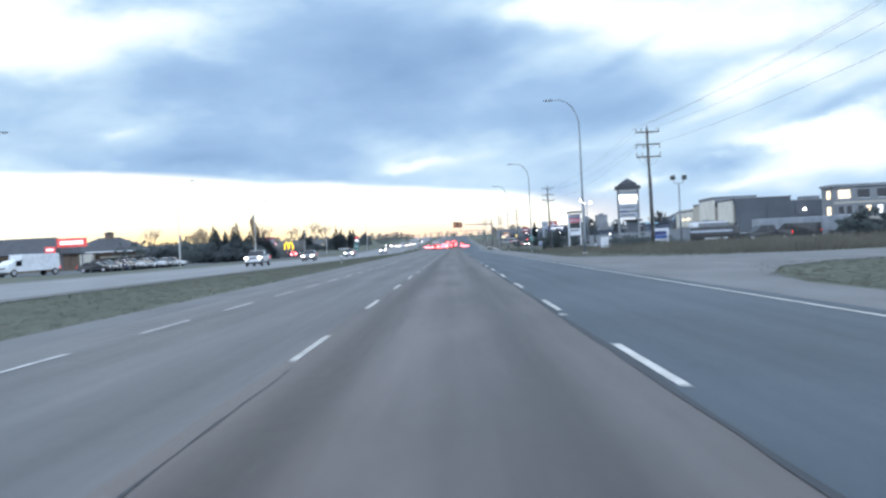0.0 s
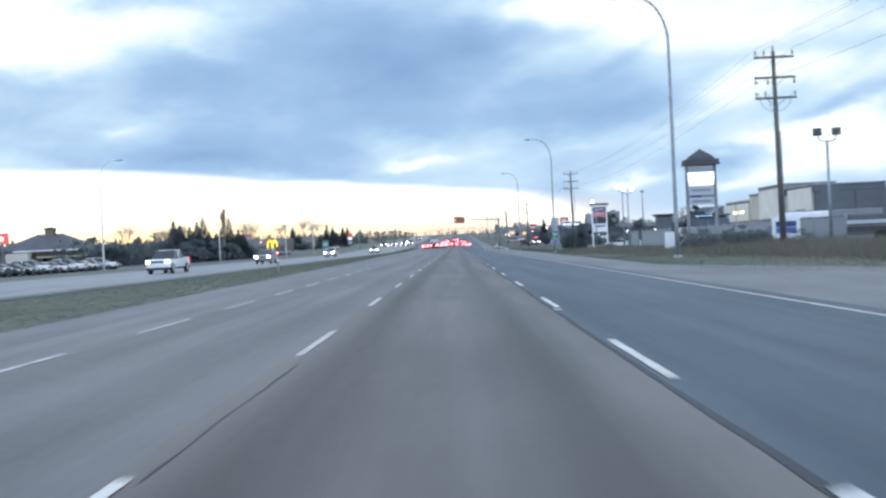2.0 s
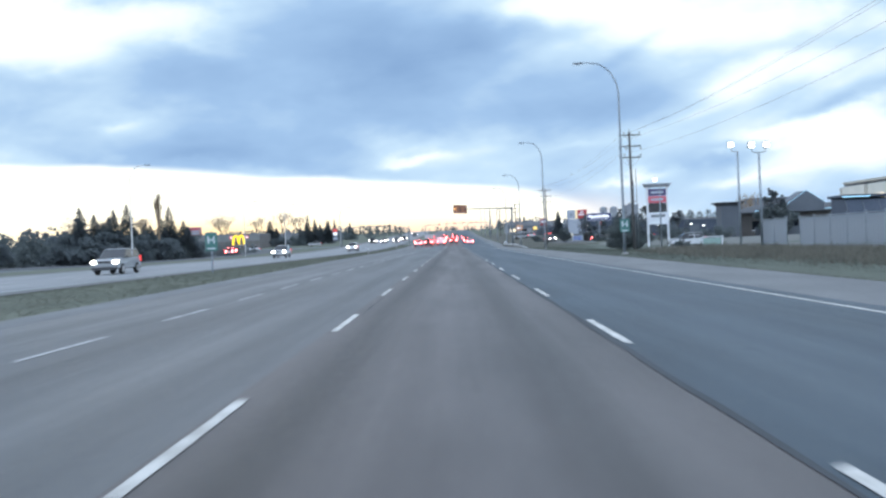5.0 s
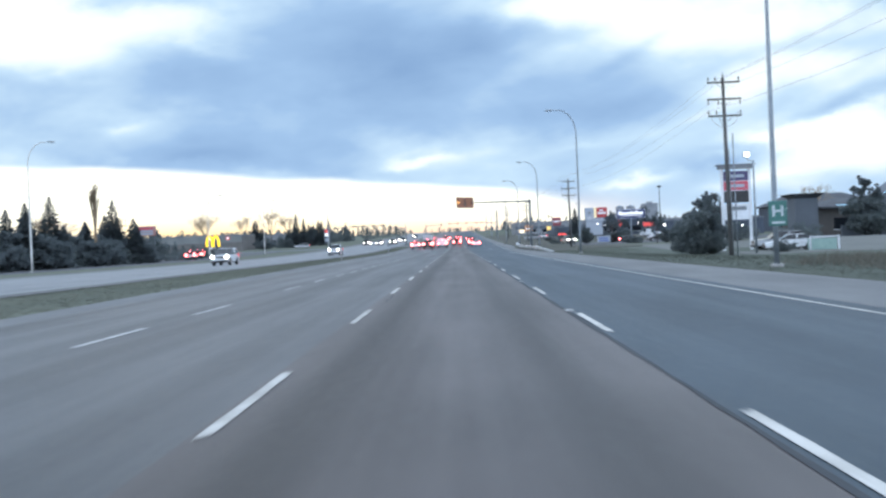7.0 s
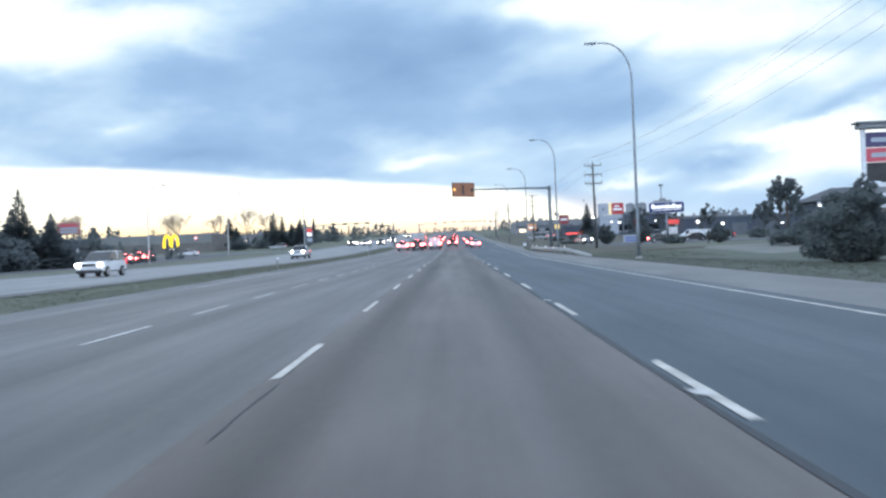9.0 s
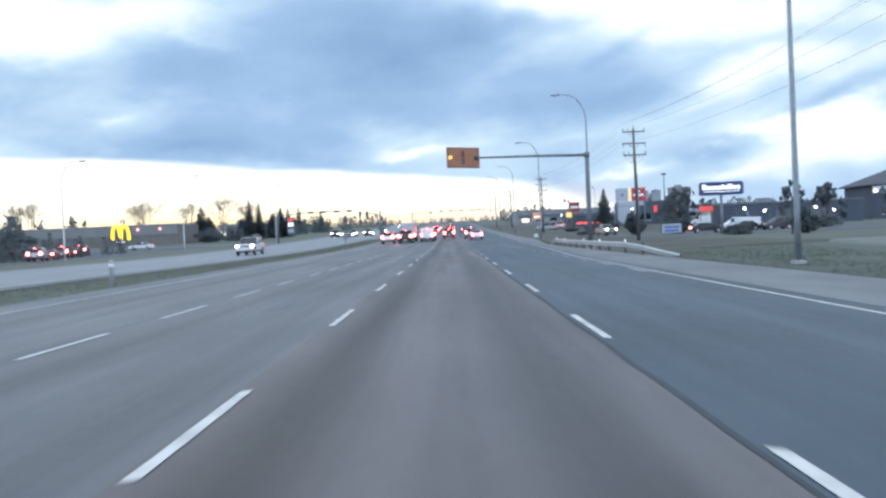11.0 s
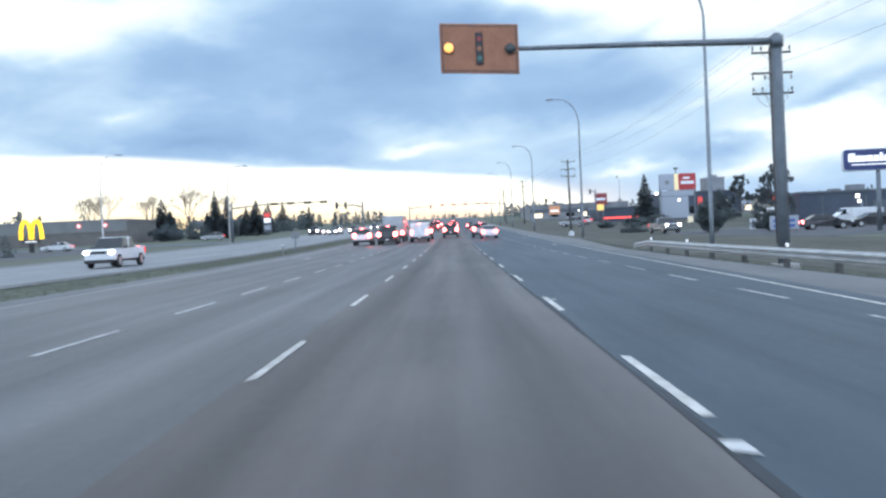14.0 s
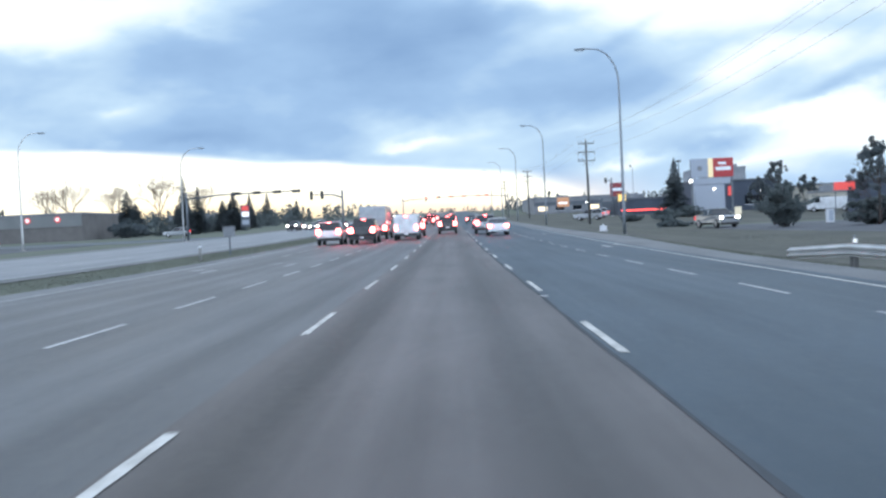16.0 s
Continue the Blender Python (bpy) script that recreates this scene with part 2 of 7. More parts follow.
M_LINE = surface("lane_paint", (0.275, 0.265, 0.245), (0.475, 0.462, 0.435), 0.6, scale=2.5, fine=22, bump=0.25, contrast=1.5, vary=0.5)
M_LINE_OLD = surface("faded_lane_paint", (0.231, 0.231, 0.231), (0.422, 0.422, 0.415), 0.7, scale=2.5, fine=18, bump=0.2, contrast=1.6, vary=0.5)
M_FAINT = surface("worn_away_paint", (0.162, 0.168, 0.174), (0.348, 0.348, 0.348), 0.75, scale=2.5, fine=16, bump=0.2, contrast=1.8, vary=0.5)
# pole tone lightened to imitate glare from the bright sky strip
M_POLEGLARE = surface("glare_washed_pole", (0.50, 0.50, 0.49), (0.66, 0.66, 0.64), 0.5, 0.1, scale=2, fine=18, bump=0.05)
M_DRYWEED = surface("dry_brown_weeds", (0.118, 0.113, 0.097), (0.184, 0.174, 0.146), 0.95, scale=0.3, fine=3, bump=0, spec=0.1)
M_ASPHALT_LOT = asphalt("lot_asphalt", (0.045, 0.048, 0.054), (0.085, 0.088, 0.096), (0.03, 0.03, 0.034), 0.75, 0.2, (), 0.2)
M_STEEL = surface("galvanised_steel", (0.17, 0.20, 0.23), (0.30, 0.33, 0.36), 0.5, 0.55, scale=2, fine=18, bump=0.05)
M_STEEL_DK = surface("weathered_mast_steel", (0.10, 0.12, 0.14), (0.18, 0.20, 0.22), 0.55, 0.4, scale=2, fine=18, bump=0.05)
M_RAIL = surface("guardrail_zinc", (0.323, 0.340, 0.348), (0.476, 0.484, 0.484), 0.5, 0.35, scale=2, fine=14, bump=0.1)
M_WOOD = surface("weathered_pole_wood", (0.055, 0.056, 0.058), (0.125, 0.122, 0.118), 0.9, scale=3, fine=12, bump=0.6, stretch=(6, 6, 0.3))
M_WIRE = surface("wire_metal", (0.05, 0.05, 0.055), (0.10, 0.10, 0.105), 0.6, 0.3, bump=0)
M_CERAMIC = surface("insulator_ceramic", (0.10, 0.10, 0.11), (0.20, 0.21, 0.22), 0.3, bump=0)
M_BLACK = surface("black_plastic", (0.018, 0.018, 0.020), (0.04, 0.04, 0.043), 0.5, fine=30, bump=0.1)
M_TYRE = surface("tyre_rubber", (0.015, 0.015, 0.016), (0.035, 0.035, 0.035), 0.85, fine=30, bump=0.3)
M_RIM = surface("wheel_alloy", (0.35, 0.36, 0.37), (0.55, 0.55, 0.56), 0.35, 0.8, bump=0)
M_WHITE = surface("white_metal_panel", (0.55, 0.57, 0.60), (0.74, 0.76, 0.79), 0.5, scale=0.8, fine=9, bump=0.05)
M_BEACON = surface("amber_sign_face", (0.259, 0.107, 0.056), (0.346, 0.146, 0.080), 0.55, scale=1.5, fine=12, bump=0.05)
M_GREEN_SIGN = surface("green_sign_face", (0.035, 0.125, 0.110), (0.050, 0.165, 0.145), 0.45, scale=2, fine=15, bump=0.03)
M_NAVY = surface("navy_sign_face", (0.022, 0.036, 0.12), (0.035, 0.055, 0.17), 0.4, scale=1.5, fine=12, bump=0.03)
M_ROOF = surface("dark_roof_shingle", (0.036, 0.039, 0.046), (0.066, 0.071, 0.081), 0.85, scale=0.6, fine=9, bump=0.6)
M_STUCCO = surface("beige_stucco", (0.36, 0.33, 0.28), (0.47, 0.44, 0.38), 0.9, scale=0.4, fine=14, bump=0.25)
M_STUCCO_LT = surface("pale_stucco", (0.52, 0.50, 0.44), (0.64, 0.61, 0.55), 0.9, scale=0.4, fine=14, bump=0.25)
M_DKWALL = surface("slate_blue_cladding", (0.036, 0.048, 0.072), (0.066, 0.082, 0.112), 0.75, scale=0.3, fine=6, bump=0.2, stretch=(1, 1, 0.3))
M_GREYWALL = surface("grey_wall_panel", (0.15, 0.16, 0.175), (0.25, 0.26, 0.275), 0.8, scale=0.3, fine=8, bump=0.2)
M_BRICK = surface("brown_brick", (0.12, 0.085, 0.065), (0.21, 0.155, 0.12), 0.9, scale=0.5, fine=9, bump=0.4)
M_FENCE = surface("weathered_fence_mesh", (0.20, 0.225, 0.255), (0.29, 0.315, 0.345), 0.7, 0.2, scale=0.8, fine=12, bump=0.15)
M_BARK = surface("tree_bark", (0.040, 0.034, 0.030), (0.10, 0.085, 0.075), 0.95, scale=2, fine=14, bump=0.6, stretch=(4, 4, 0.5))
# needle and leaf bases set lighter and bluer to imitate haze over them
M_NEEDLE = surface("spruce_needles", (0.100, 0.120, 0.132), (0.155, 0.180, 0.188), 0.85, scale=0.8, fine=5, bump=0.4, spec=0.2)
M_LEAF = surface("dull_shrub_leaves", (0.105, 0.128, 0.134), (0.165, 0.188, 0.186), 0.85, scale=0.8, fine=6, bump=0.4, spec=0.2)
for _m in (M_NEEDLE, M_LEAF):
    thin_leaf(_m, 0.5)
# tan raised to imitate golden backlight in the bare crowns
M_TWIG = surface("bare_twigs", (0.180, 0.126, 0.081), (0.342, 0.252, 0.162), 0.9, scale=2, fine=10, bump=0.2)
M_TUFT = surface("dry_grass_blades", (0.102, 0.108, 0.090), (0.154, 0.155, 0.127), 0.95, scale=0.3, fine=3, bump=0, spec=0.1)


def darken_verge(m, dark):
    """Darker, patchy grass on the low side of the road."""
    tree = m.node_tree
    Ex.tree = tree
    p = tree.nodes["Principled BSDF"]
    co = tree.nodes.new("ShaderNodeTexCoord")
    sep = tree.nodes.new("ShaderNodeSeparateXYZ")
    tree.links.new(co.outputs["Object"], sep.inputs[0])
    x, y, z = (Ex(o) for o in sep.outputs)
    patchy = noise3(tree, x * 0.12, y * 0.06, 2.0, 1.0, 5, 0.6)
    verge_dark = x.step(8.5, 13.0) * y.step(90.0, 150.0) * (y * -1.0).step(-265.0, -225.0) * (patchy * 1.1 + 0.25).low(1.0)
    tree.links.new(tint(tree, verge_dark, p.inputs["Base Color"].links[0].from_socket, dark), p.inputs["Base Color"])


darken_verge(M_GRASS, (0.080, 0.092, 0.080))
darken_verge(M_TUFT, (0.088, 0.098, 0.082))
thin_leaf(M_TUFT, 0.5)
thin_leaf(M_DRYWEED, 0.5)
M_SLATE = surface("slate_grey_cladding", (0.080, 0.092, 0.110), (0.115, 0.130, 0.150), 0.8, scale=0.3, fine=8, bump=0.2)
M_TAUPE = surface("taupe_stucco", (0.115, 0.108, 0.104), (0.165, 0.155, 0.148), 0.9, scale=0.5, fine=9, bump=0.4)
M_ASHBAND = surface("ash_grey_cladding", (0.150, 0.160, 0.162), (0.205, 0.212, 0.208), 0.8, scale=0.3, fine=8, bump=0.2)
M_UMBER = surface("dark_umber_brick", (0.070, 0.066, 0.064), (0.110, 0.100, 0.094), 0.9, scale=0.5, fine=9, bump=0.4)
# red paled towards rose to stand in for haze and backlight on the board
M_HAZEDRED = surface("hazed_red_sign_face", (0.34, 0.16, 0.14), (0.44, 0.23, 0.20), 0.6, scale=1.5, fine=12, bump=0.03)
M_DIRT = surface("packed_dirt", (0.086, 0.091, 0.085), (0.128, 0.131, 0.121), 0.95, scale=0.3, fine=6, bump=0.4)
M_CONC = surface("concrete", (0.255, 0.255, 0.246), (0.374, 0.365, 0.357), 0.9, scale=0.8, fine=14, bump=0.3)
M_GLASS, _t, _p = shader("dark_window_glass")
_p.inputs["Base Color"].default_value = (0.012, 0.014, 0.018, 1)
_p.inputs["Roughness"].default_value = 0.06
M_TAIL = glow("lit_tail_lamp", (1.0, 0.10, 0.095), 36.0, (0.4, 0.01, 0.01))
M_TAIL_DIM = glow("dim_tail_lamp", (1.0, 0.04, 0.03), 1.2, (0.35, 0.01, 0.01))
M_HEAD = glow("lit_head_lamp", (1.0, 0.95, 0.82), 32.0)
M_HEAD_OFF = glow("head_lamp_lens", (1, 1, 1), 0.0, (0.6, 0.62, 0.65))
M_LAMPWHITE = glow("white_lamp", (1.0, 0.97, 0.9), 7.0)
M_WINLIT = glow("lit_window", (1.0, 0.82, 0.52), 1.6, (0.4, 0.35, 0.3))
M_WINCOOL = glow("cool_lit_window", (0.92, 0.96, 1.0), 1.3, (0.4, 0.4, 0.4))
M_SIGNLIT = glow("lit_white_panel", (1.0, 0.98, 0.95), 2.6)
M_SIGNCREAM = glow("dim_lit_cream_panel", (1.0, 0.94, 0.70), 0.75)
# faint glow added to sign panels, and to unlit bands and doors as well
M_PALEGLOW = glow("faint_glow_panel", (0.72, 0.80, 0.95), 0.08, (0.26, 0.30, 0.36))
M_REDLIT = glow("lit_red_panel", (1.0, 0.12, 0.10), 0.5, (0.42, 0.05, 0.05))
M_WINDIM = glow("dim_warm_window", (1.0, 0.70, 0.42), 0.22, (0.20, 0.16, 0.13))
M_LETTER = surface("sign_lettering_grey", (0.40, 0.44, 0.46), (0.52, 0.56, 0.58), 0.5, bump=0)
# glow added in place of headlamp light thrown back by the reflectors
M_REFLECTGLOW = glow("glowing_reflector", (1.0, 1.0, 1.0), 0.5)
M_REDSTRIP = glow("lit_red_strip", (1.0, 0.10, 0.08), 3.5, (0.4, 0.01, 0.01))
M_REDLAMP = glow("red_signal_lens", (1.0, 0.04, 0.03), 12.0, (0.4, 0.01, 0.01))
M_AMBERLAMP = glow("amber_beacon_lens", (1.0, 0.42, 0.11), 1.6, (0.8, 0.4, 0.1))
M_YELLOWLIT = glow("lit_yellow_plastic", (1.0, 0.66, 0.02), 1.5, (0.8, 0.55, 0.02))
M_PINKLIT = glow("lit_pink_panel", (0.75, 0.12, 0.18), 0.16, (0.36, 0.06, 0.09))
M_PURPLE = surface("purple_sign_panel", (0.045, 0.035, 0.10), (0.07, 0.055, 0.15), 0.4, fine=12, bump=0.03)
M_BLUENEON = glow("blue_neon", (0.40, 0.78, 1.0), 1.1, (0.2, 0.4, 0.6))
M_SIGRED = surface("dull_red_panel", (0.20, 0.030, 0.035), (0.30, 0.05, 0.055), 0.5, fine=12, bump=0.03)
M_LENS_OFF = surface("dark_signal_lens", (0.02, 0.03, 0.03), (0.04, 0.05, 0.05), 0.2, bump=0)
M_BAR = surface("sign_lettering_white", (0.75, 0.77, 0.80), (0.88, 0.89, 0.9), 0.5, bump=0)
M_BARLIT = glow("lit_white_lettering", (0.95, 0.97, 1.0), 0.8, (0.7, 0.7, 0.72))
M_BARBLUE = surface("sign_lettering_blue", (0.05, 0.10, 0.30), (0.08, 0.14, 0.38), 0.5, bump=0)
CAR_PAINT = {
    "white": paint("white_car_paint", (0.70, 0.72, 0.74)), "silver": paint("silver_car_paint", (0.36, 0.38, 0.40), 0.3, 0.6, 0.5),
    "black": paint("black_car_paint", (0.014, 0.015, 0.018)), "red": paint("dark_red_car_paint", (0.20, 0.020, 0.022)),
    "grey": paint("grey_car_paint", (0.11, 0.12, 0.13), 0.3, 0.6, 0.4), "blue": paint("dark_blue_car_paint", (0.025, 0.045, 0.10)),
    "tan": paint("tan_car_paint", (0.30, 0.26, 0.20), 0.3, 0.6, 0.3),
}


# ---- building helpers ----
def rise(y):
    """Height of the land: level, then a gentle climb to a far crest."""
    if y < 760:
        return float(np.interp(y, [200, 250, 265, 280, 290, 300, 320, 345, 384, 440, 500, 600, 760], [0, 0.01, 0.02, 0.04, 0.09, 0.16, 0.34, 0.62, 1.15, 2.05, 3.1, 5.2, 9.0]))
    return 9.0 + 0.022 * (1 - math.exp(-(y - 760) / 200)) * 200


def verge(y):
    """Where the gravel ends and the verge begins."""
    return float(np.interp(y, [-70, 12, 140, 215, 240, 275, 310, 2800], [8.2, 8.2, 9.4, 9.2, 8.9, 9.2, 11.4, 12.2]))


def lie(x, y):
    """Height of the land with the shallow ditch along the verge."""
    dip = float(np.interp(x - verge(y), [0.0, 2.2, 5.5, 10.0, 18.0], [0.0, -0.34, -0.28, -0.14, 0.0])) * float(np.interp(y, [92, 112], [0, 1]))
    dip += float(np.interp(x - verge(y), [5, 12, 26, 36], [0, -0.6, -0.7, 0])) * float(np.interp(y, [165, 190, 225, 245], [0, 1, 1, 0]))
    shelf = rise(y) * float(np.interp(x - verge(y), [3.5, 11.0], [0, 1])) * float(np.interp(y, [330, 392], [1, 0]))
    return rise(y) + dip - shelf


def boxed(bm, x0, x1, y0, y1, z0, z1, bevel=0.0):
    made = bmesh.ops.create_cube(bm, size=1, matrix=Matrix.LocRotScale(((x0 + x1) / 2, (y0 + y1) / 2, (z0 + z1) / 2), None, (x1 - x0, y1 - y0, z1 - z0)))
    if bevel:
        edges = list({e for v in made["verts"] for e in v.link_edges})
        bmesh.ops.bevel(bm, geom=edges, offset=bevel, segments=2, affect="EDGES", profile=0.5)
    return bm


def box_bm(*a, **k):
    return boxed(bmesh.new(), *a, **k)


def tube(bm, path, radii, seg=8, closed=True):
    """A round bar along a path of points."""
    path = [Vector(p) for p in path]
    rings = []
    for i, p in enumerate(path):
        d = (path[min(i + 1, len(path) - 1)] - path[max(i - 1, 0)]).normalized()
        a = d.cross(Vector((0, 1, 0) if abs(d.y) < 0.9 else (1, 0, 0))).normalized()
        b = d.cross(a)
        r = radii[i] if isinstance(radii, (list, tuple)) else radii
        rings.append([bm.verts.new(p + (a * math.cos(t) + b * math.sin(t)) * r) for t in (2 * math.pi * k / seg for k in range(seg))])
    for r0, r1 in zip(rings, rings[1:]):
        for k in range(seg):
            bm.faces.new((r0[k], r0[(k + 1) % seg], r1[(k + 1) % seg], r1[k])).smooth = seg > 4
    if closed:
        bm.faces.new(rings[0][::-1])
        bm.faces.new(rings[-1])
    return bm


def tube_bm(*a, **k):
    return tube(bmesh.new(), *a, **k)


def prism(bm, outline, x0, x1):
    """A side outline of (y, z) points carried across from x0 to x1."""
    a = [bm.verts.new((x0, y, z)) for y, z in outline]
    b = [bm.verts.new((x1, y, z)) for y, z in outline]
    bm.faces.new(a)
    bm.faces.new(b[::-1])
    n = len(a)
    for i in range(n):
        bm.faces.new((a[i], b[i], b[(i + 1) % n], a[(i + 1) % n]))
    return bm


def mesh_of(name, bm, material):
    bmesh.ops.recalc_face_normals(bm, faces=bm.faces)
    me = bpy.data.meshes.new(name)
    bm.to_mesh(me)
    bm.free()
    me.materials.append(material)
    return me


def part(name, bm, material, parent, label=""):
    ob = new(name, mesh_of(name, bm, material) if isinstance(bm, bmesh.types.BMesh) else bm)
    ob.parent = parent
    return tagged(ob, label)


def thing(name, x, y, label, category, group="", turn=0.0, z=None, kind=""):
    ob = new(name)
    ob.matrix_basis = pose(x, y, lie(x, y) if z is None else z, 0, 0, turn)
    return tagged(ob, label, category, group, kind)


def structure(name, bm, material, label="", category=""):
    return tagged(new(name, mesh_of(name, bm, material)), label, category, kind="structure")


STATIONS = sorted(set([-70, -40, -10, 15, 45, 80, 110, 140, 170, 200, 230] + [250, 265, 280, 290, 300, 310, 320, 332, 345, 364, 384] + list(range(410, 780, 30)) + [440, 500, 600, 760] + [800, 840, 900, 980, 1080, 1250, 1500, 2000, 2800]))


def strip(left, right, lift, y0, y1, step=None):
    """A band of ground between two lines x = left(y) and x = right(y), lift above the land."""
    bm = bmesh.new()
    ys = [y0] + [y for y in STATIONS if y0 < y < y1] + [y1]
    rows = []
    for y in ys:
        a, b = left(y), right(y)
        n = 4
        rows.append([bm.verts.new((a + (b - a) * k / n, y, rise(y) + lift)) for k in range(n + 1)])
    for r0, r1 in zip(rows, rows[1:]):
        for k in range(len(r0) - 1):
            bm.faces.new((r0[k], r0[k + 1], r1[k + 1], r1[k]))
    return bm


def sheet(x0, x1, y0, y1, lift):
    """A paved area that follows the land exactly, edges turned down into it."""
    bm = bmesh.new()
    nx, ny = max(2, int((x1 - x0) / 4)), max(2, int((y1 - y0) / 4))
    rows = []
    for j in range(-1, ny + 2):
        y = y0 + (y1 - y0) * min(max(j, 0), ny) / ny
        row = []
        for i in range(-1, nx + 2):
            x = x0 + (x1 - x0) * min(max(i, 0), nx) / nx
            out = i in (-1, nx + 1) or j in (-1, ny + 1)
            row.append(bm.verts.new((x + (0.6 if i > nx else -0.6 if i < 0 else 0), y + (0.6 if j > ny else -0.6 if j < 0 else 0), lie(x, y) + lift - (0.25 if out else 0))))
        rows.append(row)
    for r0, r1 in zip(rows, rows[1:]):
        for k in range(len(r0) - 1):
            bm.faces.new((r0[k], r0[k + 1], r1[k + 1], r1[k]))
    return bm


def ramp(y, *pairs):
    """A value along the road, straight between (y, value) pairs."""
    return float(np.interp(y, [p[0] for p in pairs], [p[1] for p in pairs]))


# ---- ground and roads ----
def ground_sheet():
    bm = bmesh.new()
    xs = [-1500, -700, -350, -200, -130, -90, -60, -45, -36, -33, -17, -14, -11, -6, 0, 6]
    steps = [-0.6, 0.0, 1.1, 2.2, 3.5, 5.5, 7.5, 10.0, 12.0, 14.0, 18.0, 26, 36, 44, 70, 130, 220, 400, 800, 1500]
    rows = []
    for y in STATIONS:
        row = [bm.verts.new((x, y, rise(y) - 0.03 - (0.10 if x == -14 else 0))) for x in xs]
        row += [bm.verts.new((verge(y) + d, y, lie(verge(y) + d, y) - 0.03)) for d in steps]
        rows.append(row)
    for r0, r1 in zip(rows, rows[1:]):
        for k in range(len(r0) - 1):
            bm.faces.new((r0[k], r0[k + 1], r1[k + 1], r1[k]))
    return structure("ground", bm, M_GRASS, "dormant olive and straw grass ground beside the highway", "ground")


ground_sheet()
left_pave = lambda y: ramp(y, (-70, -6.4), (20, -6.5), (140, -9.0), (180, -10.0), (275, -11.4), (600, -11.4))
left_grass = lambda y: ramp(y, (-70, -7.4), (16, -7.7), (142, -10.2), (180, -11.2), (275, -12.4), (600, -12.4))
edge_line = lambda y: ramp(y, (-70, 5.82), (215, 5.85), (228, 5.95), (234, 6.15), (241, 6.6), (256, 7.05), (270, 7.55), (283, 8.0), (294, 8.2), (305, 8.45), (330, 8.9), (2800, 9.2))
right_pave = lambda y: edge_line(y) + 0.45
right_grass = verge
SEAM = 1.715


def seam_band(y0, y1):
    """The tarred joint: a dark band whose edges wander."""
    rnd = random.Random(77)
    bm = bmesh.new()
    rows, y, a, b = [], y0, 0.03, 0.05
    while y < y1:
        a = min(0.04, max(0.01, a + rnd.uniform(-0.02, 0.02)))
        b = min(0.06, max(0.02, b + rnd.uniform(-0.02, 0.02)))
        rows.append([bm.verts.new((x, y, rise(y) + 0.005)) for x in (SEAM - a, SEAM + b)])
        y += 0.8 if y < 280 else 5.0
    for r0, r1 in zip(rows, rows[1:]):
        bm.faces.new((r0[0], r0[1], r1[1], r1[0]))
    return bm


structure("gravel_shoulder_median", strip(left_grass, lambda y: left_pave(y) + 0.1, -0.012, -70, 700), M_GRAVEL, "pale grey gravel shoulder beside the grass median", "shoulder")
structure("gravel_shoulder_verge", strip(lambda y: right_pave(y) - 0.1, right_grass, -0.012, -70, 700), M_GRAVEL, "pale grey gravel shoulder beside the verge", "shoulder")
road = structure("road", strip(lambda y: -1.98, lambda y: SEAM, 0.0, -70, 1500), M_OLD, "worn brownish grey asphalt of the middle lane", "road")
structure("road_inner_lanes", strip(left_pave, lambda y: -1.98, 0.0, -70, 1500), M_INNER, "paler worn grey asphalt of the inner lanes", "road")
lane_new = structure("road_outer_lane", strip(lambda y: SEAM, right_pave, 0.0, -70, 1500), M_NEW, "newer blue-grey asphalt of the outer lane", "road")
structure("road_joint", seam_band(-70, 400), M_SEAL, "dark sealed joint between old and new asphalt", "joint")
structure("opposing_road", strip(lambda y: -33.0, lambda y: -17.6, 0.0, -70, 1500), M_FAR, "pale worn asphalt of the opposing carriageway", "road")
structure("opposing_shoulder", strip(lambda y: -17.7, lambda y: -16.4, -0.012, -70, 700), M_GRAVEL, "gravel edge of the opposing carriageway", "shoulder")
structure("opposing_outer_shoulder", strip(lambda y: -36.0, lambda y: -32.9, -0.012, -70, 700), M_GRAVEL, "gravel outer edge of the opposing carriageway", "shoulder")
structure("frontage_road", sheet(-74.0, -47.0, 205, 372, 0.03), M_ASPHALT_LOT, "dark asphalt frontage road below the spruces", "road")
structure("frontage_lot", strip(lambda y: -76.0, lambda y: -48.0, -0.008, 120, 200), M_NEW, "pale asphalt parking lot along the frontage", "parking lot")
structure("cross_street", strip(lambda y: -300.0, lambda y: -33.0, -0.004, 378, 396), M_NEW, "pale asphalt side street at the signals", "road")
structure("cross_street_median", strip(lambda y: -17.7, lambda y: -11.3, 0.0, 378, 396), M_FAR, "asphalt median opening at the signals", "road")
structure("yard", sheet(24.5, 95.0, 92, 246, 0.03), M_DIRT, "compacted grey dirt yard behind the fence", "yard")


def driveway():
    bm = bmesh.new()
    pts = [(6.2, 12), (8.0, 21), (9.4, 28), (11.3, 33), (14.5, 36.5), (20, 38), (120, 38), (120, 52), (21, 53), (14, 60), (6.2, 84)]
    bm.faces.new([bm.verts.new((x, y, -0.006)) for x, y in pts])
    structure("driveway", bm, M_GRAVEL, "flared grey gravel driveway joining the shoulder", "driveway")


driveway()


M_ROUGH = surface("unmown_dormant_grass", (0.066, 0.068, 0.061), (0.104, 0.102, 0.088), 1.0, scale=0.25, fine=3, bump=0.3, contrast=1.0, stretch=(1, 0.4, 1), spec=0.1)
structure("rough_verge", sheet(11.9, 24.9, 246, 352, 0.02), M_ROUGH, "unmown brown dormant grass verge before the motel lot", "verge")
structure("rough_verge_far", sheet(12.6, 62.0, 352.5, 560, 0.015), M_ROUGH, "unmown brown dormant grass rising towards the far stores", "verge")
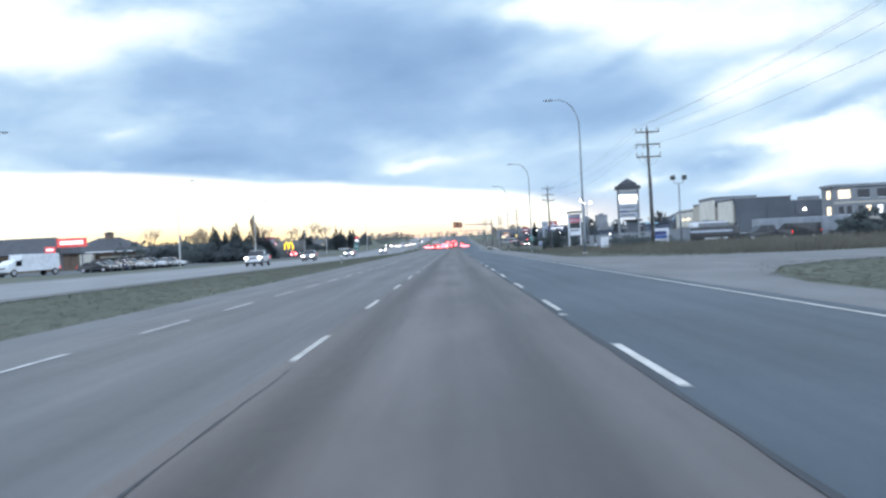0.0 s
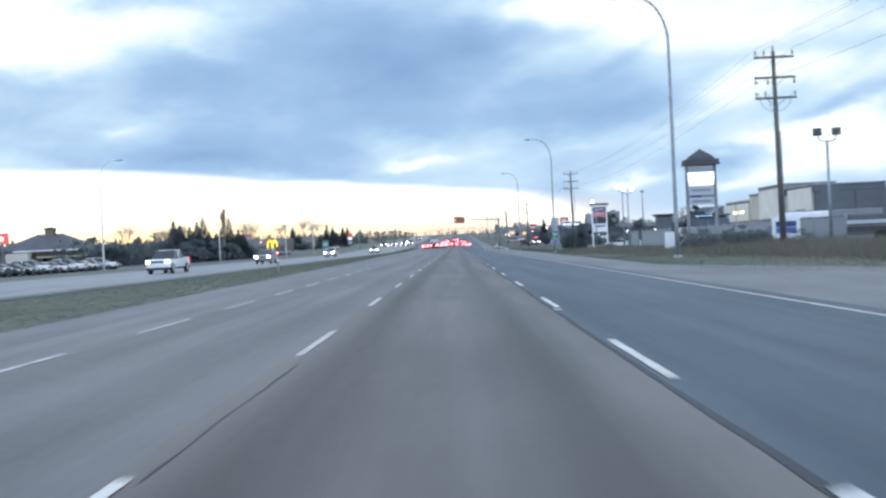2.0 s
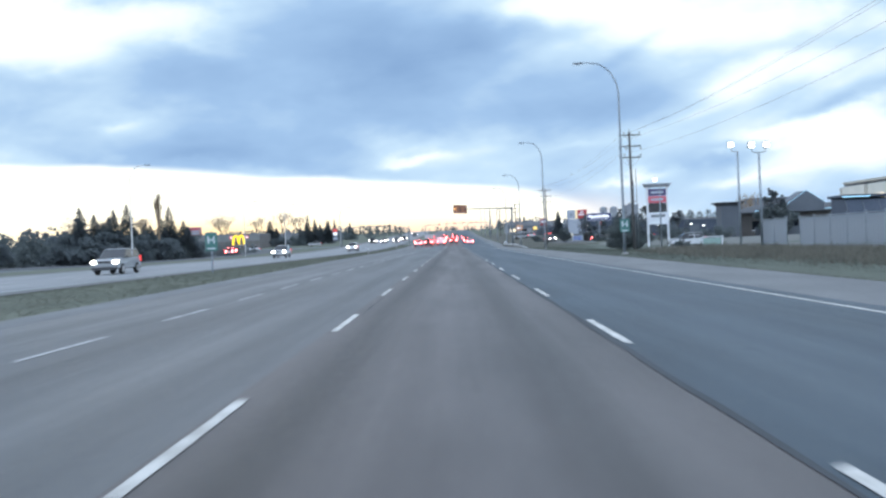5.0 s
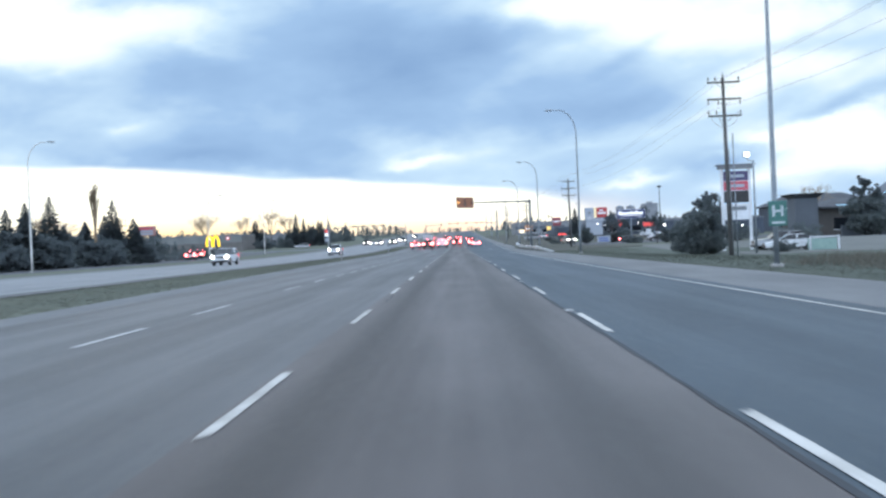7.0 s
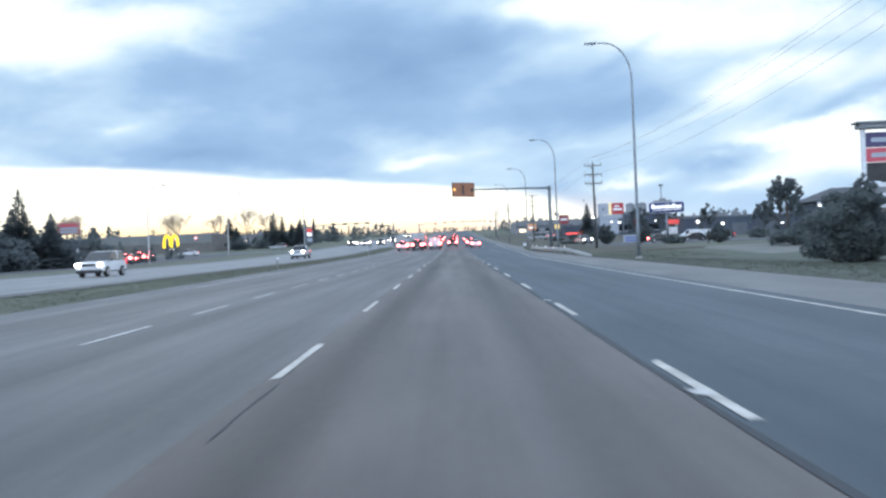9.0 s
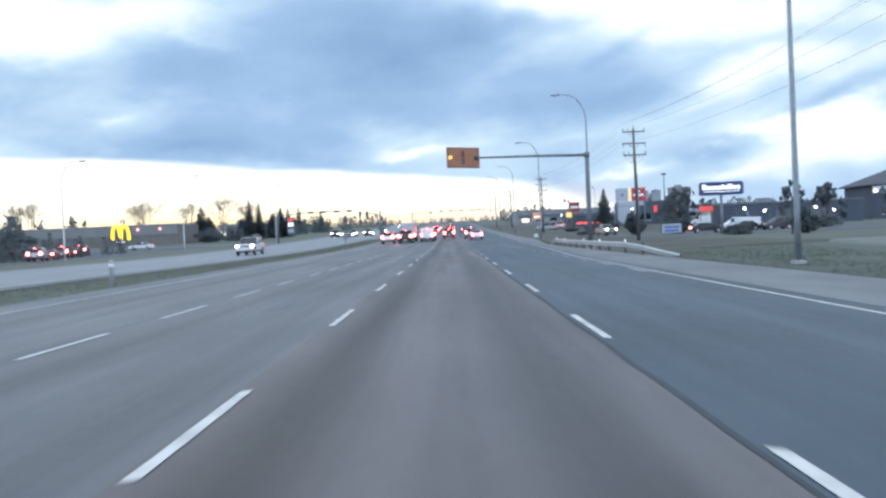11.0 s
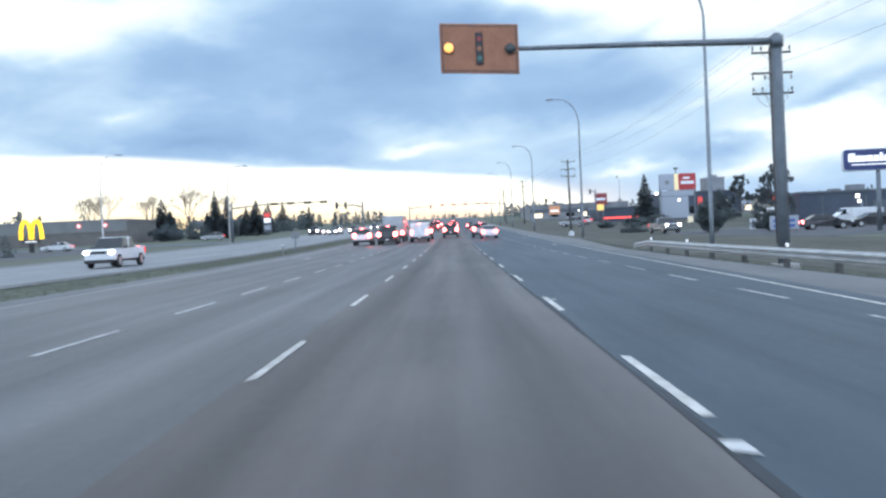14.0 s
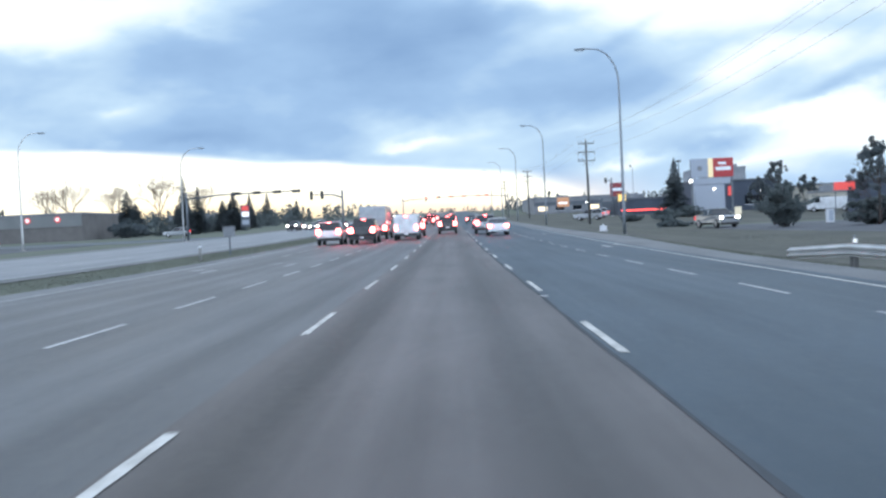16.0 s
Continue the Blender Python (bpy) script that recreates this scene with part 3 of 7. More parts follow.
structure("motel_lot", sheet(25.0, 110.0, 290, 346, 0.03), M_ASPHALT_LOT, "dark worn asphalt lot around the motel sign", "parking lot")


def crack(x, y0, y1, seed, width=0.035):
    """A wandering sealed crack along the lane."""
    rnd = random.Random(seed)
    bm = bmesh.new()
    rows, off, y = [], 0.0, y0
    while y < y1:
        off = 0.9 * off + rnd.uniform(-0.012, 0.012)
        w = width * max(0.15, rnd.uniform(0.2, 1.0))
        rows.append([bm.verts.new((x + off + s * w, y, rise(y) + 0.004)) for s in (-1, 1)])
        y += rnd.uniform(0.25, 0.6)
    for a, b in zip(rows, rows[1:]):
        bm.faces.new((a[0], a[1], b[1], b[0]))
    part("sealed_crack", bm, M_SEAL, road, "dark sealed crack")


for n, (a, b) in enumerate(((5, 10.2), (23.5, 28), (41, 46.5), (59, 64), (78, 82.5), (104, 109), (142, 145.4), (161, 163.6))):
    crack(-1.77, a, b, 40 + n, 0.016)


def line_strip(f, w, y0, y1, lift=0.004):
    return strip(lambda y: f(y) - w / 2, lambda y: f(y) + w / 2, lift, y0, y1)


part("edge_line", line_strip(edge_line, 0.088, -70, 360), M_LINE, lane_new, "solid white edge line")
part("edge_line", line_strip(lambda y: left_pave(y) + 0.35, 0.11, 190, 365), M_FAINT, road, "faded edge line beside the median")
part("edge_line", line_strip(lambda y: -18.1, 0.12, -70, 370), M_LINE_OLD, road)


def mark(owner, x, y, length, width, material, name="lane_dash", lift=0.007):
    """One painted dash with slightly uneven ends; both roads' meshes stay in world coordinates."""
    bm = bmesh.new()
    rnd = random.Random(int(x * 100 + y * 10))
    n = 9
    rows = []
    for i in range(n + 1):
        yy = y + length * i / n
        w = width / 2 * (1 + rnd.uniform(-0.05, 0.04))
        rows.append([bm.verts.new((x + s * w + rnd.uniform(-.004, .004), yy + (rnd.uniform(-.10, .10) if i in (0, n) else 0), rise(yy) + lift)) for s in (-1, 1)])
    for a, b in zip(rows, rows[1:]):
        bm.faces.new((a[0], a[1], b[1], b[0]))
    part(name, bm, material, owner)


for k in range(-2, 40):
    late = -0.35 if k > 25 else 0.0
    mark(lane_new, 1.85, 7.97 + 9 * k + late, 3.15, 0.102, M_LINE)
    mark(road, -1.88, 1.95 + 9 * k + late, 3.15, 0.102, M_LINE)
LEFT_DASHES = [-7.6, -1.7, 4.2, 10.1] + [16 + 5.9 * k for k in range(19)] + [128.5, 134.7, 140.8, 150.7, 156.8, 162.8, 168.4, 174.1, 179.9, 185.8, 191.7, 197.3]
LEFT_DASHES += [203.1, 208.8, 214.2, 220.7, 226.4, 232.5, 238.4, 244.5, 250.0, 256.0] + [262.4 + 5.8 * k for k in range(18)]
for y in LEFT_DASHES:
    mark(road, ramp(y, (0, -5.36), (60, -5.3), (90, -5.45), (150, -5.6), (190, -5.5), (215, -5.35), (255, -5.25), (400, -5.3)), y, 3.0, 0.11, M_LINE_OLD)
for y in (15.7, 27.8, 40.0, 52.2, 65.2, 77.6, 90.9, 137.6, 149.8, 162.0, 173.9, 219.6, 232.0, 243.8, 254.2, 267.1, 279, 291):
    mark(lane_new, 1.63 if 60 < y < 80 else 1.92 if 240 < y < 250 else 1.78, y, 0.30, 0.15, M_LINE_OLD, "paint_patch", 0.012)
for k in range(0, 24):
    mark(lane_new, 5.62, 212.7 + 5.86 * k, 2.8, 0.085, M_LINE_OLD)
for k in range(0, 12):
    mark(road, -9.0, 300 + 5.93 * k, 3.0, 0.11, M_LINE_OLD)
for k in range(8, 40):
    mark(road, -25.3, 2 + 9 * k, 3.0, 0.11, M_LINE_OLD)
    mark(road, -21.7, 5 + 9 * k, 3.0, 0.11, M_LINE_OLD)


def turn_arrow(x, y, side, owner, material=M_LINE_OLD):
    bm = bmesh.new()
    s = side

    def flat(pts):
        bm.faces.new([bm.verts.new((x + px, y + py, rise(y + py) + 0.009)) for px, py in pts])
    flat([(-0.12, 0), (0.12, 0), (0.12, 2.2), (-0.12, 2.2)])
    flat([(-0.12, 2.2), (0.12, 2.2), (s * 0.75, 2.9), (s * 0.75, 2.6)])
    flat([(s * 0.7, 2.25), (s * 1.35, 2.85), (s * 0.7, 3.4)])
    part("turn_arrow", bm, material, owner, "worn white turn arrow")


turn_arrow(7.3, 292.5, 1, lane_new)
turn_arrow(7.6, 325, 1, lane_new)
turn_arrow(-6.6, 287.6, -1, road, M_FAINT)
turn_arrow(-9.2, 284.6, -1, road, M_FAINT)
mark(road, -3.55, 203.6, 3.4, 0.26, surface("ghost_paint", (0.062, 0.066, 0.070), (0.110, 0.114, 0.118), 0.7, scale=2.5, fine=18, bump=0.2, contrast=1.4), "worn_arrow_shaft")


# ---- plants ----
def spruce_mesh(seed, height=10.0, radius=2.4, dense=1.0):
    rnd = random.Random(seed)
    bm = bmesh.new()
    levels = int(34 * dense)
    for i in range(levels):
        h = 0.07 + 0.93 * (i / levels)
        z = height * h
        r = radius * (1 - h) ** 0.85 * rnd.uniform(0.75, 1.12) + 0.10
        count = max(5, int(13 * (1 - h) + 5))
        turn = rnd.uniform(0, 6.3)
        for k in range(count):
            a = turn + 6.283 * k / count + rnd.uniform(-0.22, 0.22)
            rr = r * rnd.uniform(0.62, 1.18)
            d = Vector((math.cos(a), math.sin(a), 0))
            side = Vector((-d.y, d.x, 0))
            droop = rr * rnd.uniform(0.12, 0.34)
            p0 = Vector((0, 0, z)) + d * rr * 0.06
            for j in range(3):
                f0, f1 = (0.05, 0.55, 0.30)[j], (0.62, 1.0, 0.88)[j]
                w = rr * (0.20, 0.15, 0.10)[j] + 0.05
                a0, a1 = p0 + d * rr * f0 - Vector((0, 0, droop * f0)), p0 + d * rr * f1 - Vector((0, 0, droop * f1 - 0.05 * rr))
                mid = (a0 + a1) / 2 + Vector((0, 0, rnd.uniform(-.06, .10) - (0.14 if j == 2 else 0)))
                vs = [bm.verts.new(a0), bm.verts.new(mid + side * w + Vector((0, 0, -0.10 * w))), bm.verts.new(a1), bm.verts.new(mid - side * w + Vector((0, 0, -0.10 * w))), bm.verts.new(mid - Vector((0, 0, 0.22 * w + 0.08)))]
                bm.faces.new((vs[0], vs[1], vs[2], vs[3]))
                bm.faces.new((vs[0], vs[4], vs[2]))
                bm.faces.new((vs[1], vs[4], vs[3]))
    top = bm.verts.new((0, 0, height * 1.03))
    ring = [bm.verts.new((0.07 * math.cos(t), 0.07 * math.sin(t), height * 0.93)) for t in (0, 2.1, 4.2)]
    for k in range(3):
        bm.faces.new((ring[k], ring[(k + 1) % 3], top))
    return bm


def spruce(x, y, seed, height, radius, label="dark green spruce with drooping ragged branches"):
    t = thing("spruce_tree", x, y, label, "tree", "spruces along the frontage")
    part("trunk", tube_bm([(0, 0, -0.1), (0, 0, height * 0.5), (0, 0, height * 0.97)], [0.18, 0.11, 0.03], 7), M_BARK, t)
    part("crown", spruce_mesh(seed, height, radius), M_NEEDLE, t)
    return t


def clump_cloud(bm, centre, size, count, rnd, leaf=0.16):
    """Small folded leaves filling a lumpy ellipsoid."""
    for _ in range(count):
        while True:
            p = Vector((rnd.uniform(-1, 1), rnd.uniform(-1, 1), rnd.uniform(-1, 1)))
            if 0.25 < p.length < 1:
                break
        q = Vector(centre) + Vector((p.x * size[0], p.y * size[1], p.z * size[2]))
        a = Vector((rnd.gauss(0, 1), rnd.gauss(0, 1), rnd.gauss(0, 1))).normalized() * leaf * rnd.uniform(0.6, 1.5)
        b = a.cross(Vector((rnd.gauss(0, 1), rnd.gauss(0, 1), rnd.gauss(0, 1)))).normalized() * leaf * rnd.uniform(0.5, 1.1)
        n = a.cross(b).normalized() * leaf * 0.35
        vs = [bm.verts.new(q - a), bm.verts.new(q + b + n), bm.verts.new(q + a), bm.verts.new(q - b + n)]
        bm.faces.new((vs[0], vs[1], vs[2]))
        bm.faces.new((vs[0], vs[2], vs[3]))


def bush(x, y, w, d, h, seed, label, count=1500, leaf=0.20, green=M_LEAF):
    rnd = random.Random(seed)
    t = thing("shrub", x, y, label, "shrub")
    bm, stems = bmesh.new(), bmesh.new()
    for i in range(26):
        a, r = rnd.uniform(0, 6.28), rnd.uniform(0.0, 0.82) ** 0.7
        c = (math.cos(a) * r * w / 2, math.sin(a) * r * d / 2, h * rnd.uniform(0.16, 0.94 - 0.42 * r * r))
        f = rnd.uniform(0.55, 1.15)
        clump_cloud(bm, c, (w * 0.145 * f, d * 0.145 * f, h * 0.13 * f), int(count / 26 * f), rnd, leaf * rnd.uniform(0.8, 1.1))
        if i % 3 == 0:
            tube(stems, [(0.1 * math.cos(a), 0.1 * math.sin(a), -0.05), (c[0] * 0.6, c[1] * 0.6, c[2] * 0.55), c], [0.05, 0.035, 0.012], 5)
    clump_cloud(bm, (0, 0, h * 0.30), (w * 0.38, d * 0.38, h * 0.30), count // 3, rnd, leaf)
    part("stem_base", stems, M_BARK, t)
    part("foliage", bm, green, t)
    return t


def grow(bm, p, d, length, radius, depth, rnd, spread=0.55, tips=None):
    q = p + d * length
    tube(bm, [p, (p + q) / 2 + Vector((rnd.uniform(-.05, .05), rnd.uniform(-.05, .05), 0)) * length, q], [radius, radius * 0.85, radius * 0.68], 5 if depth > 2 else 3, False)
    if tips is not None and depth <= 2:
        tips.append(q)
    if depth == 0:
        return
    for k in range(3 if depth > 1 else 4):
        a = rnd.uniform(0, 6.283)
        side = d.cross(Vector((math.cos(a), math.sin(a), 0.3))).normalized()
        nd = (d + side * rnd.uniform(spread * 0.6, spread * 1.3) + Vector((0, 0, 0.14))).normalized()
        grow(bm, q if k else p + d * length * 0.75, nd, length * rnd.uniform(0.62, 0.86), radius * 0.62, depth - 1, rnd, spread, tips)


def bare_tree(x, y, height, seed, label="bare leafless tree with fine branching twigs", spread=0.55, lean=0.4):
    rnd = random.Random(seed)
    t = thing("bare_tree", x, y, label, "tree", "bare trees behind the frontage")
    trunk, limbs = bmesh.new(), bmesh.new()
    tube(trunk, [(0, 0, -0.1), (0.05, 0, height * 0.15), (0, 0.05, height * 0.30)], [height * .022, height * .018, height * .014], 7)
    for k in range(3):
        a = 2.1 * k + rnd.uniform(-.4, .4)
        grow(limbs, Vector((0, 0.05, height * 0.29)), Vector((math.cos(a) * lean, math.sin(a) * lean, 1)).normalized(), height * 0.22, height * .010, 5, rnd, spread)
    part("trunk", trunk, M_BARK, t)
    part("crown", limbs, M_TWIG, t, "brown bare twigs")
    return t


def leafy_tree(x, y, height, seed, label, girth=0.34):
    rnd = random.Random(seed)
    t = thing("pine_tree", x, y, label, "tree")
    trunk, limbs, leaves, tips = bmesh.new(), bmesh.new(), bmesh.new(), []
    tube(trunk, [(0, 0, -0.1), (0.1, 0, height * 0.25), (0, 0.1, height * 0.5)], [height * .022, height * .018, height * .013], 7)
    for k in range(7):
        a = 2.4 * k + rnd.uniform(-.4, .4)
        grow(limbs, Vector((0, 0.1 * k / 7, height * (0.08 + 0.065 * k))), Vector((math.cos(a) * .62, math.sin(a) * .62, 0.42 + 0.12 * k)).normalized(), height * (0.20 - 0.008 * k), height * .009, 3, rnd, 0.6, tips)
    for p in tips:
        if rnd.random() < 0.40:
            f = rnd.uniform(0.5, 1.15)
            clump_cloud(leaves, p, (height * .052 * f, height * .052 * f, height * .036 * f), int(46 * f), rnd, height * 0.0140)
    high = max(v.co.z for v in leaves.verts)
    wide = max(max(abs(v.co.x), abs(v.co.y)) for v in leaves.verts)
    for b in (trunk, limbs, leaves):
        bmesh.ops.scale(b, vec=(girth * height / wide, girth * height / wide, height / high), verts=b.verts)
    part("trunk", trunk, M_BARK, t)
    part("branchwork", limbs, M_BARK, t)
    part("crown", leaves, M_NEEDLE, t, "dark needle clumps with gaps")
    return t


for n, (x, y, h, r) in enumerate([(-60.2, 258.6, 10.9, 3.5), (-62.8, 256.5, 8.6, 3.1), (-58.4, 247, 9.4, 2.8), (-62.3, 242, 9.7, 3.0), (-60.3, 237, 7.6, 2.8), (-66, 262, 7.6, 3.0), (-61, 265, 6.6, 3.0), (-64.5, 254, 9.0, 3.1),
                                (-59.9, 283, 11.5, 3.4), (-62.8, 287, 9.0, 3.2), (-59.8, 293, 8.4, 3.4), (-64, 296, 6.8, 2.8), (-61, 274, 7.2, 3.0), (-56.5, 285, 7.0, 2.8), (-66, 286, 8.0, 3.0),
                                (-74.8, 466, 10.8, 4.8), (-71.5, 462, 7.6, 4.0), (-56.6, 448.6, 12.1, 3.1), (-54.4, 451.5, 10.4, 2.7), (-58.5, 456, 8.6, 3.2), (-61.5, 460, 6.5, 3.0), (-53.2, 479, 9.8, 4.0),
                                (-57, 484, 7.8, 3.6), (-59, 500, 7.5, 3.2), (-58, 520, 10, 2.8), (-66, 535, 9, 2.6), (-60, 556, 11, 2.6), (-70, 575, 9, 3.0), (-56, 590, 9, 2.6)]):
    spruce(x, y, 100 + n, h, r * (1.18 if y < 300 else 1.0))
spruce(33.9, 391, 150, 8.9, 2.8, "dark spruce standing beside the lit billboard")
spruce(61, 470, 151, 9.0, 2.4, "dark spruce among the far shops")
for n, (x, y, h) in enumerate([(-71.8, 480, 14.4), (-82, 478, 12.5), (-95, 470, 12), (-104, 505, 15), (-118, 440, 12.5), (-128, 470, 14), (-90, 330, 10.5), (-98, 345, 10), (-80, 300, 9), (-140, 430, 14), (-72, 520, 13), (62, 285, 9)]):
    bare_tree(x, y, h, 300 + n)
bare_tree(-58.2, 270.8, 12.2, 340, "tall narrow bare tree among the spruces", 0.10, 0.03)
bush(21.5, 206.5, 5.9, 5.0, 4.2, 7, "large dark evergreen shrub on the grass verge", 9000, 0.10)
bush(23.4, 208, 3.2, 3.2, 3.4, 8, "broad dark evergreen shrub beside the tenant sign", 3400, 0.10)
bush(27.6, 201.5, 2.4, 1.6, 0.95, 9, "low rounded shrub in front of the parked cars", 500, 0.12)
for n, y in enumerate((95, 99, 104, 108, 113, 118)):
    bush(20.8 + 0.5 * (n % 2), y, 4.2, 2.2, 1.35 + 0.25 * (n % 3), 20 + n, "straggly bare-topped shrub along the yard fence", 420, 0.13)
for n, (x, y, w, h) in enumerate([(50, 334, 5, 1.6), (56, 326, 6, 2.0), (31, 240, 5, 2.2), (37, 246, 6, 2.6), (43, 240, 6, 2.2), (29, 376, 5, 1.7), (35, 388, 5, 2.0),
                                (48, 392, 6, 2.4), (54, 388, 6, 2.4), (25.5, 382, 4, 1.2)]):
    bush(x, y, w, w * 0.8, h, 60 + n, "dark low shrub along the edge of the lot", 900, 0.16)
for n, (x, y, h) in enumerate([(38.2, 262, 7.6), (34.5, 252, 6.6), (58, 330, 7), (49, 398, 5.8), (62, 412, 6.0)]):
    leafy_tree(x, y, h, 500 + n, "dark open-crowned pine behind the verge", 0.44)

# dense thicket under the spruces of the frontage
for n, (x, y, w, h) in enumerate([(-55, 226, 7, 4.2), (-60, 231, 8, 5.4), (-56, 237, 7, 5.0), (-63, 243, 8, 5.6), (-56, 248, 7, 4.6), (-60, 256, 8, 5.8), (-56, 264, 7, 4.6), (-62, 268, 8, 5.6), (-57, 273, 7, 4.6), (-61, 280, 8, 5.4),
                                (-57, 289, 7, 4.6), (-63, 291, 8, 5.6), (-64, 305, 9, 4.6), (-68, 318, 9, 4.8), (-70, 332, 9, 4.6), (-66, 440, 9, 4.5), (-60, 470, 8, 4.5), (-63, 510, 9, 5.0), (-70, 225, 9, 5.0), (-74, 232, 9, 4.6)]):
    bush(x, y, w, w * 0.8, h, 200 + n, "tall dense thicket growing among the spruces", 1900, 0.26, M_NEEDLE)
for n, (x, y, w, h) in enumerate([(34.5, 276.5, 3, 2.2), (31, 287, 4, 1.1), (24.5, 352, 4, 0.8)]):
    bush(x, y, w, w * 0.7, h, 240 + n, "dull scrubby shrub at the edge of the motel lot", 1000, 0.17)
leafy_tree(33.1, 322.4, 7.0, 520, "dark open-crowned pine standing in the motel lot")
bush(28.8, 330.6, 3.6, 3.0, 4.1, 262, "tall dense evergreen at the edge of the motel lot", 3800, 0.14)
bush(33.4, 324.0, 4.4, 3.2, 2.6, 263, "dark evergreen shrub at the foot of the pine", 2200, 0.15)
leafy_tree(59.8, 421, 9.0, 524, "dark pine rising behind the stores")
bush(46.5, 106, 7.0, 5.0, 3.6, 261, "dark rounded tree-like shrub before the apartment block", 2600, 0.20)
leafy_tree(32.6, 275.0, 5.2, 521, "dark pine over dense shrubs beside the motel")
leafy_tree(22.8, 207.0, 5.0, 523, "open-topped pine rising out of the verge shrubs")
leafy_tree(54.5, 247.0, 8.2, 522, "rounded dense pine beside the restaurant")
bush(54.5, 246.0, 7.5, 6.0, 6.2, 260, "rounded dense evergreen beside the restaurant", 3600, 0.22)


def far_woods():
    """Distant rows of trees, too many to count."""
    rnd = random.Random(5)
    bm = bmesh.new()
    spots = []
    for _ in range(190):
        y = rnd.uniform(560, 900)
        spots.append((rnd.uniform(-60, -20) - (y - 500) * rnd.uniform(0.05, 0.75), y, rnd.uniform(3.5, 7)))
    for _ in range(70):
        spots.append((rnd.uniform(-260, -110), rnd.uniform(330, 540), rnd.uniform(6, 10)))
    for _ in range(120):
        y = rnd.uniform(600, 950)
        spots.append((rnd.uniform(30, 260), y, rnd.uniform(4, 8)))
    for _ in range(120):
        spots.append((rnd.uniform(-150, 150), rnd.uniform(980, 1100), rnd.uniform(3, 5.5)))
    for _ in range(230):
        y = rnd.uniform(225, 345)
        spots.append((-66 - rnd.random() ** 1.5 * 60, y, rnd.uniform(3.5, 6.5)))
    for _ in range(60):
        spots.append((rnd.uniform(-63, -54), rnd.uniform(240, 345), rnd.uniform(1.5, 3.2)))
    for _ in range(70):
        spots.append((rnd.uniform(-66, -56), rnd.uniform(440, 600), rnd.uniform(2.5, 5.5)))
    for x, y, h in spots:
        z = rise(y)
        kind = rnd.random()
        n = 105
        for _ in range(n):
            f = rnd.random() ** 1.4
            r = (h * 0.30 * (1 - f) + 0.1) if kind < 0.4 else h * 0.42 * math.sqrt(max(0.05, 1 - (1.9 * f - 0.75) ** 2))
            a = rnd.uniform(0, 6.28)
            q = Vector((x + math.cos(a) * r * rnd.uniform(.3, 1), y + math.sin(a) * r, z + h * f))
            s = h * rnd.uniform(0.05, 0.12)
            v = [bm.verts.new(q + Vector((rnd.uniform(-s, s), rnd.uniform(-s, s), rnd.uniform(-s, s)))) for _ in range(4)]
            bm.faces.new((v[0], v[1], v[2]))
            bm.faces.new((v[0], v[2], v[3]))
    me = bpy.data.meshes.new("far_woods")
    bm.to_mesh(me)
    bm.free()
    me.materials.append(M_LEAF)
    tagged(new("far_woods", me), "distant dark belt of mixed trees on the rise", "woods", kind="stuff")


far_woods()


def grass_blades():
    rng = np.random.default_rng(3)
    n = 170000
    y = rng.uniform(-5, 360, n)
    side = rng.random(n)
    x = np.where(side < 0.45, rng.uniform(-16.4, -7.7, n), 8.6 + rng.random(n) ** 1.5 * 13)
    lim = np.interp(y, [-70, 16, 142, 180, 275], [-7.4, -7.7, -10.2, -11.2, -12.4])
    rg = np.interp(y, [-70, 12, 140, 215, 240, 275, 310], [8.2, 8.2, 9.4, 9.2, 8.9, 9.2, 11.4])
    drive = (x > 0) & (y > 22) & (y < 76) & ((np.abs(y - 45.5) < 8) | (x < 6 + 9 * np.clip(1 - np.abs(y - 48) / 30, 0, 1)))
    keep = (~((x < 0) & (x > lim - 0.1))) & (~((x > 0) & (x < rg + 0.1))) & ~drive
    x, y = x[keep], y[keep]
    n = len(x)
    z = np.array([lie(a, b) for a, b in zip(x, y)]) - 0.03
    h = rng.uniform(0.03, 0.08, n) * np.where(x > 13, 1.5 + 1.0 * ((y > 68) & (y < 200) & (x > 15)), 1.0)
    a = rng.uniform(0, 6.28, n)
    w = rng.uniform(0.010, 0.035, n)
    lean = rng.normal(0, 0.26, (n, 2))
    v = np.empty((n * 3, 3))
    v[0::3] = np.c_[x - np.cos(a) * w, y - np.sin(a) * w, z]
    v[1::3] = np.c_[x + np.cos(a) * w, y + np.sin(a) * w, z]
    v[2::3] = np.c_[x + lean[:, 0], y + lean[:, 1], z + h]
    me = bpy.data.meshes.new("grass")
    me.from_pydata(v.tolist(), [], np.arange(n * 3).reshape(-1, 3).tolist())
    me.materials.append(M_TUFT)
    tagged(new("grass", me), "short dry straw-coloured grass on median and verge", "grass", kind="stuff")


grass_blades()


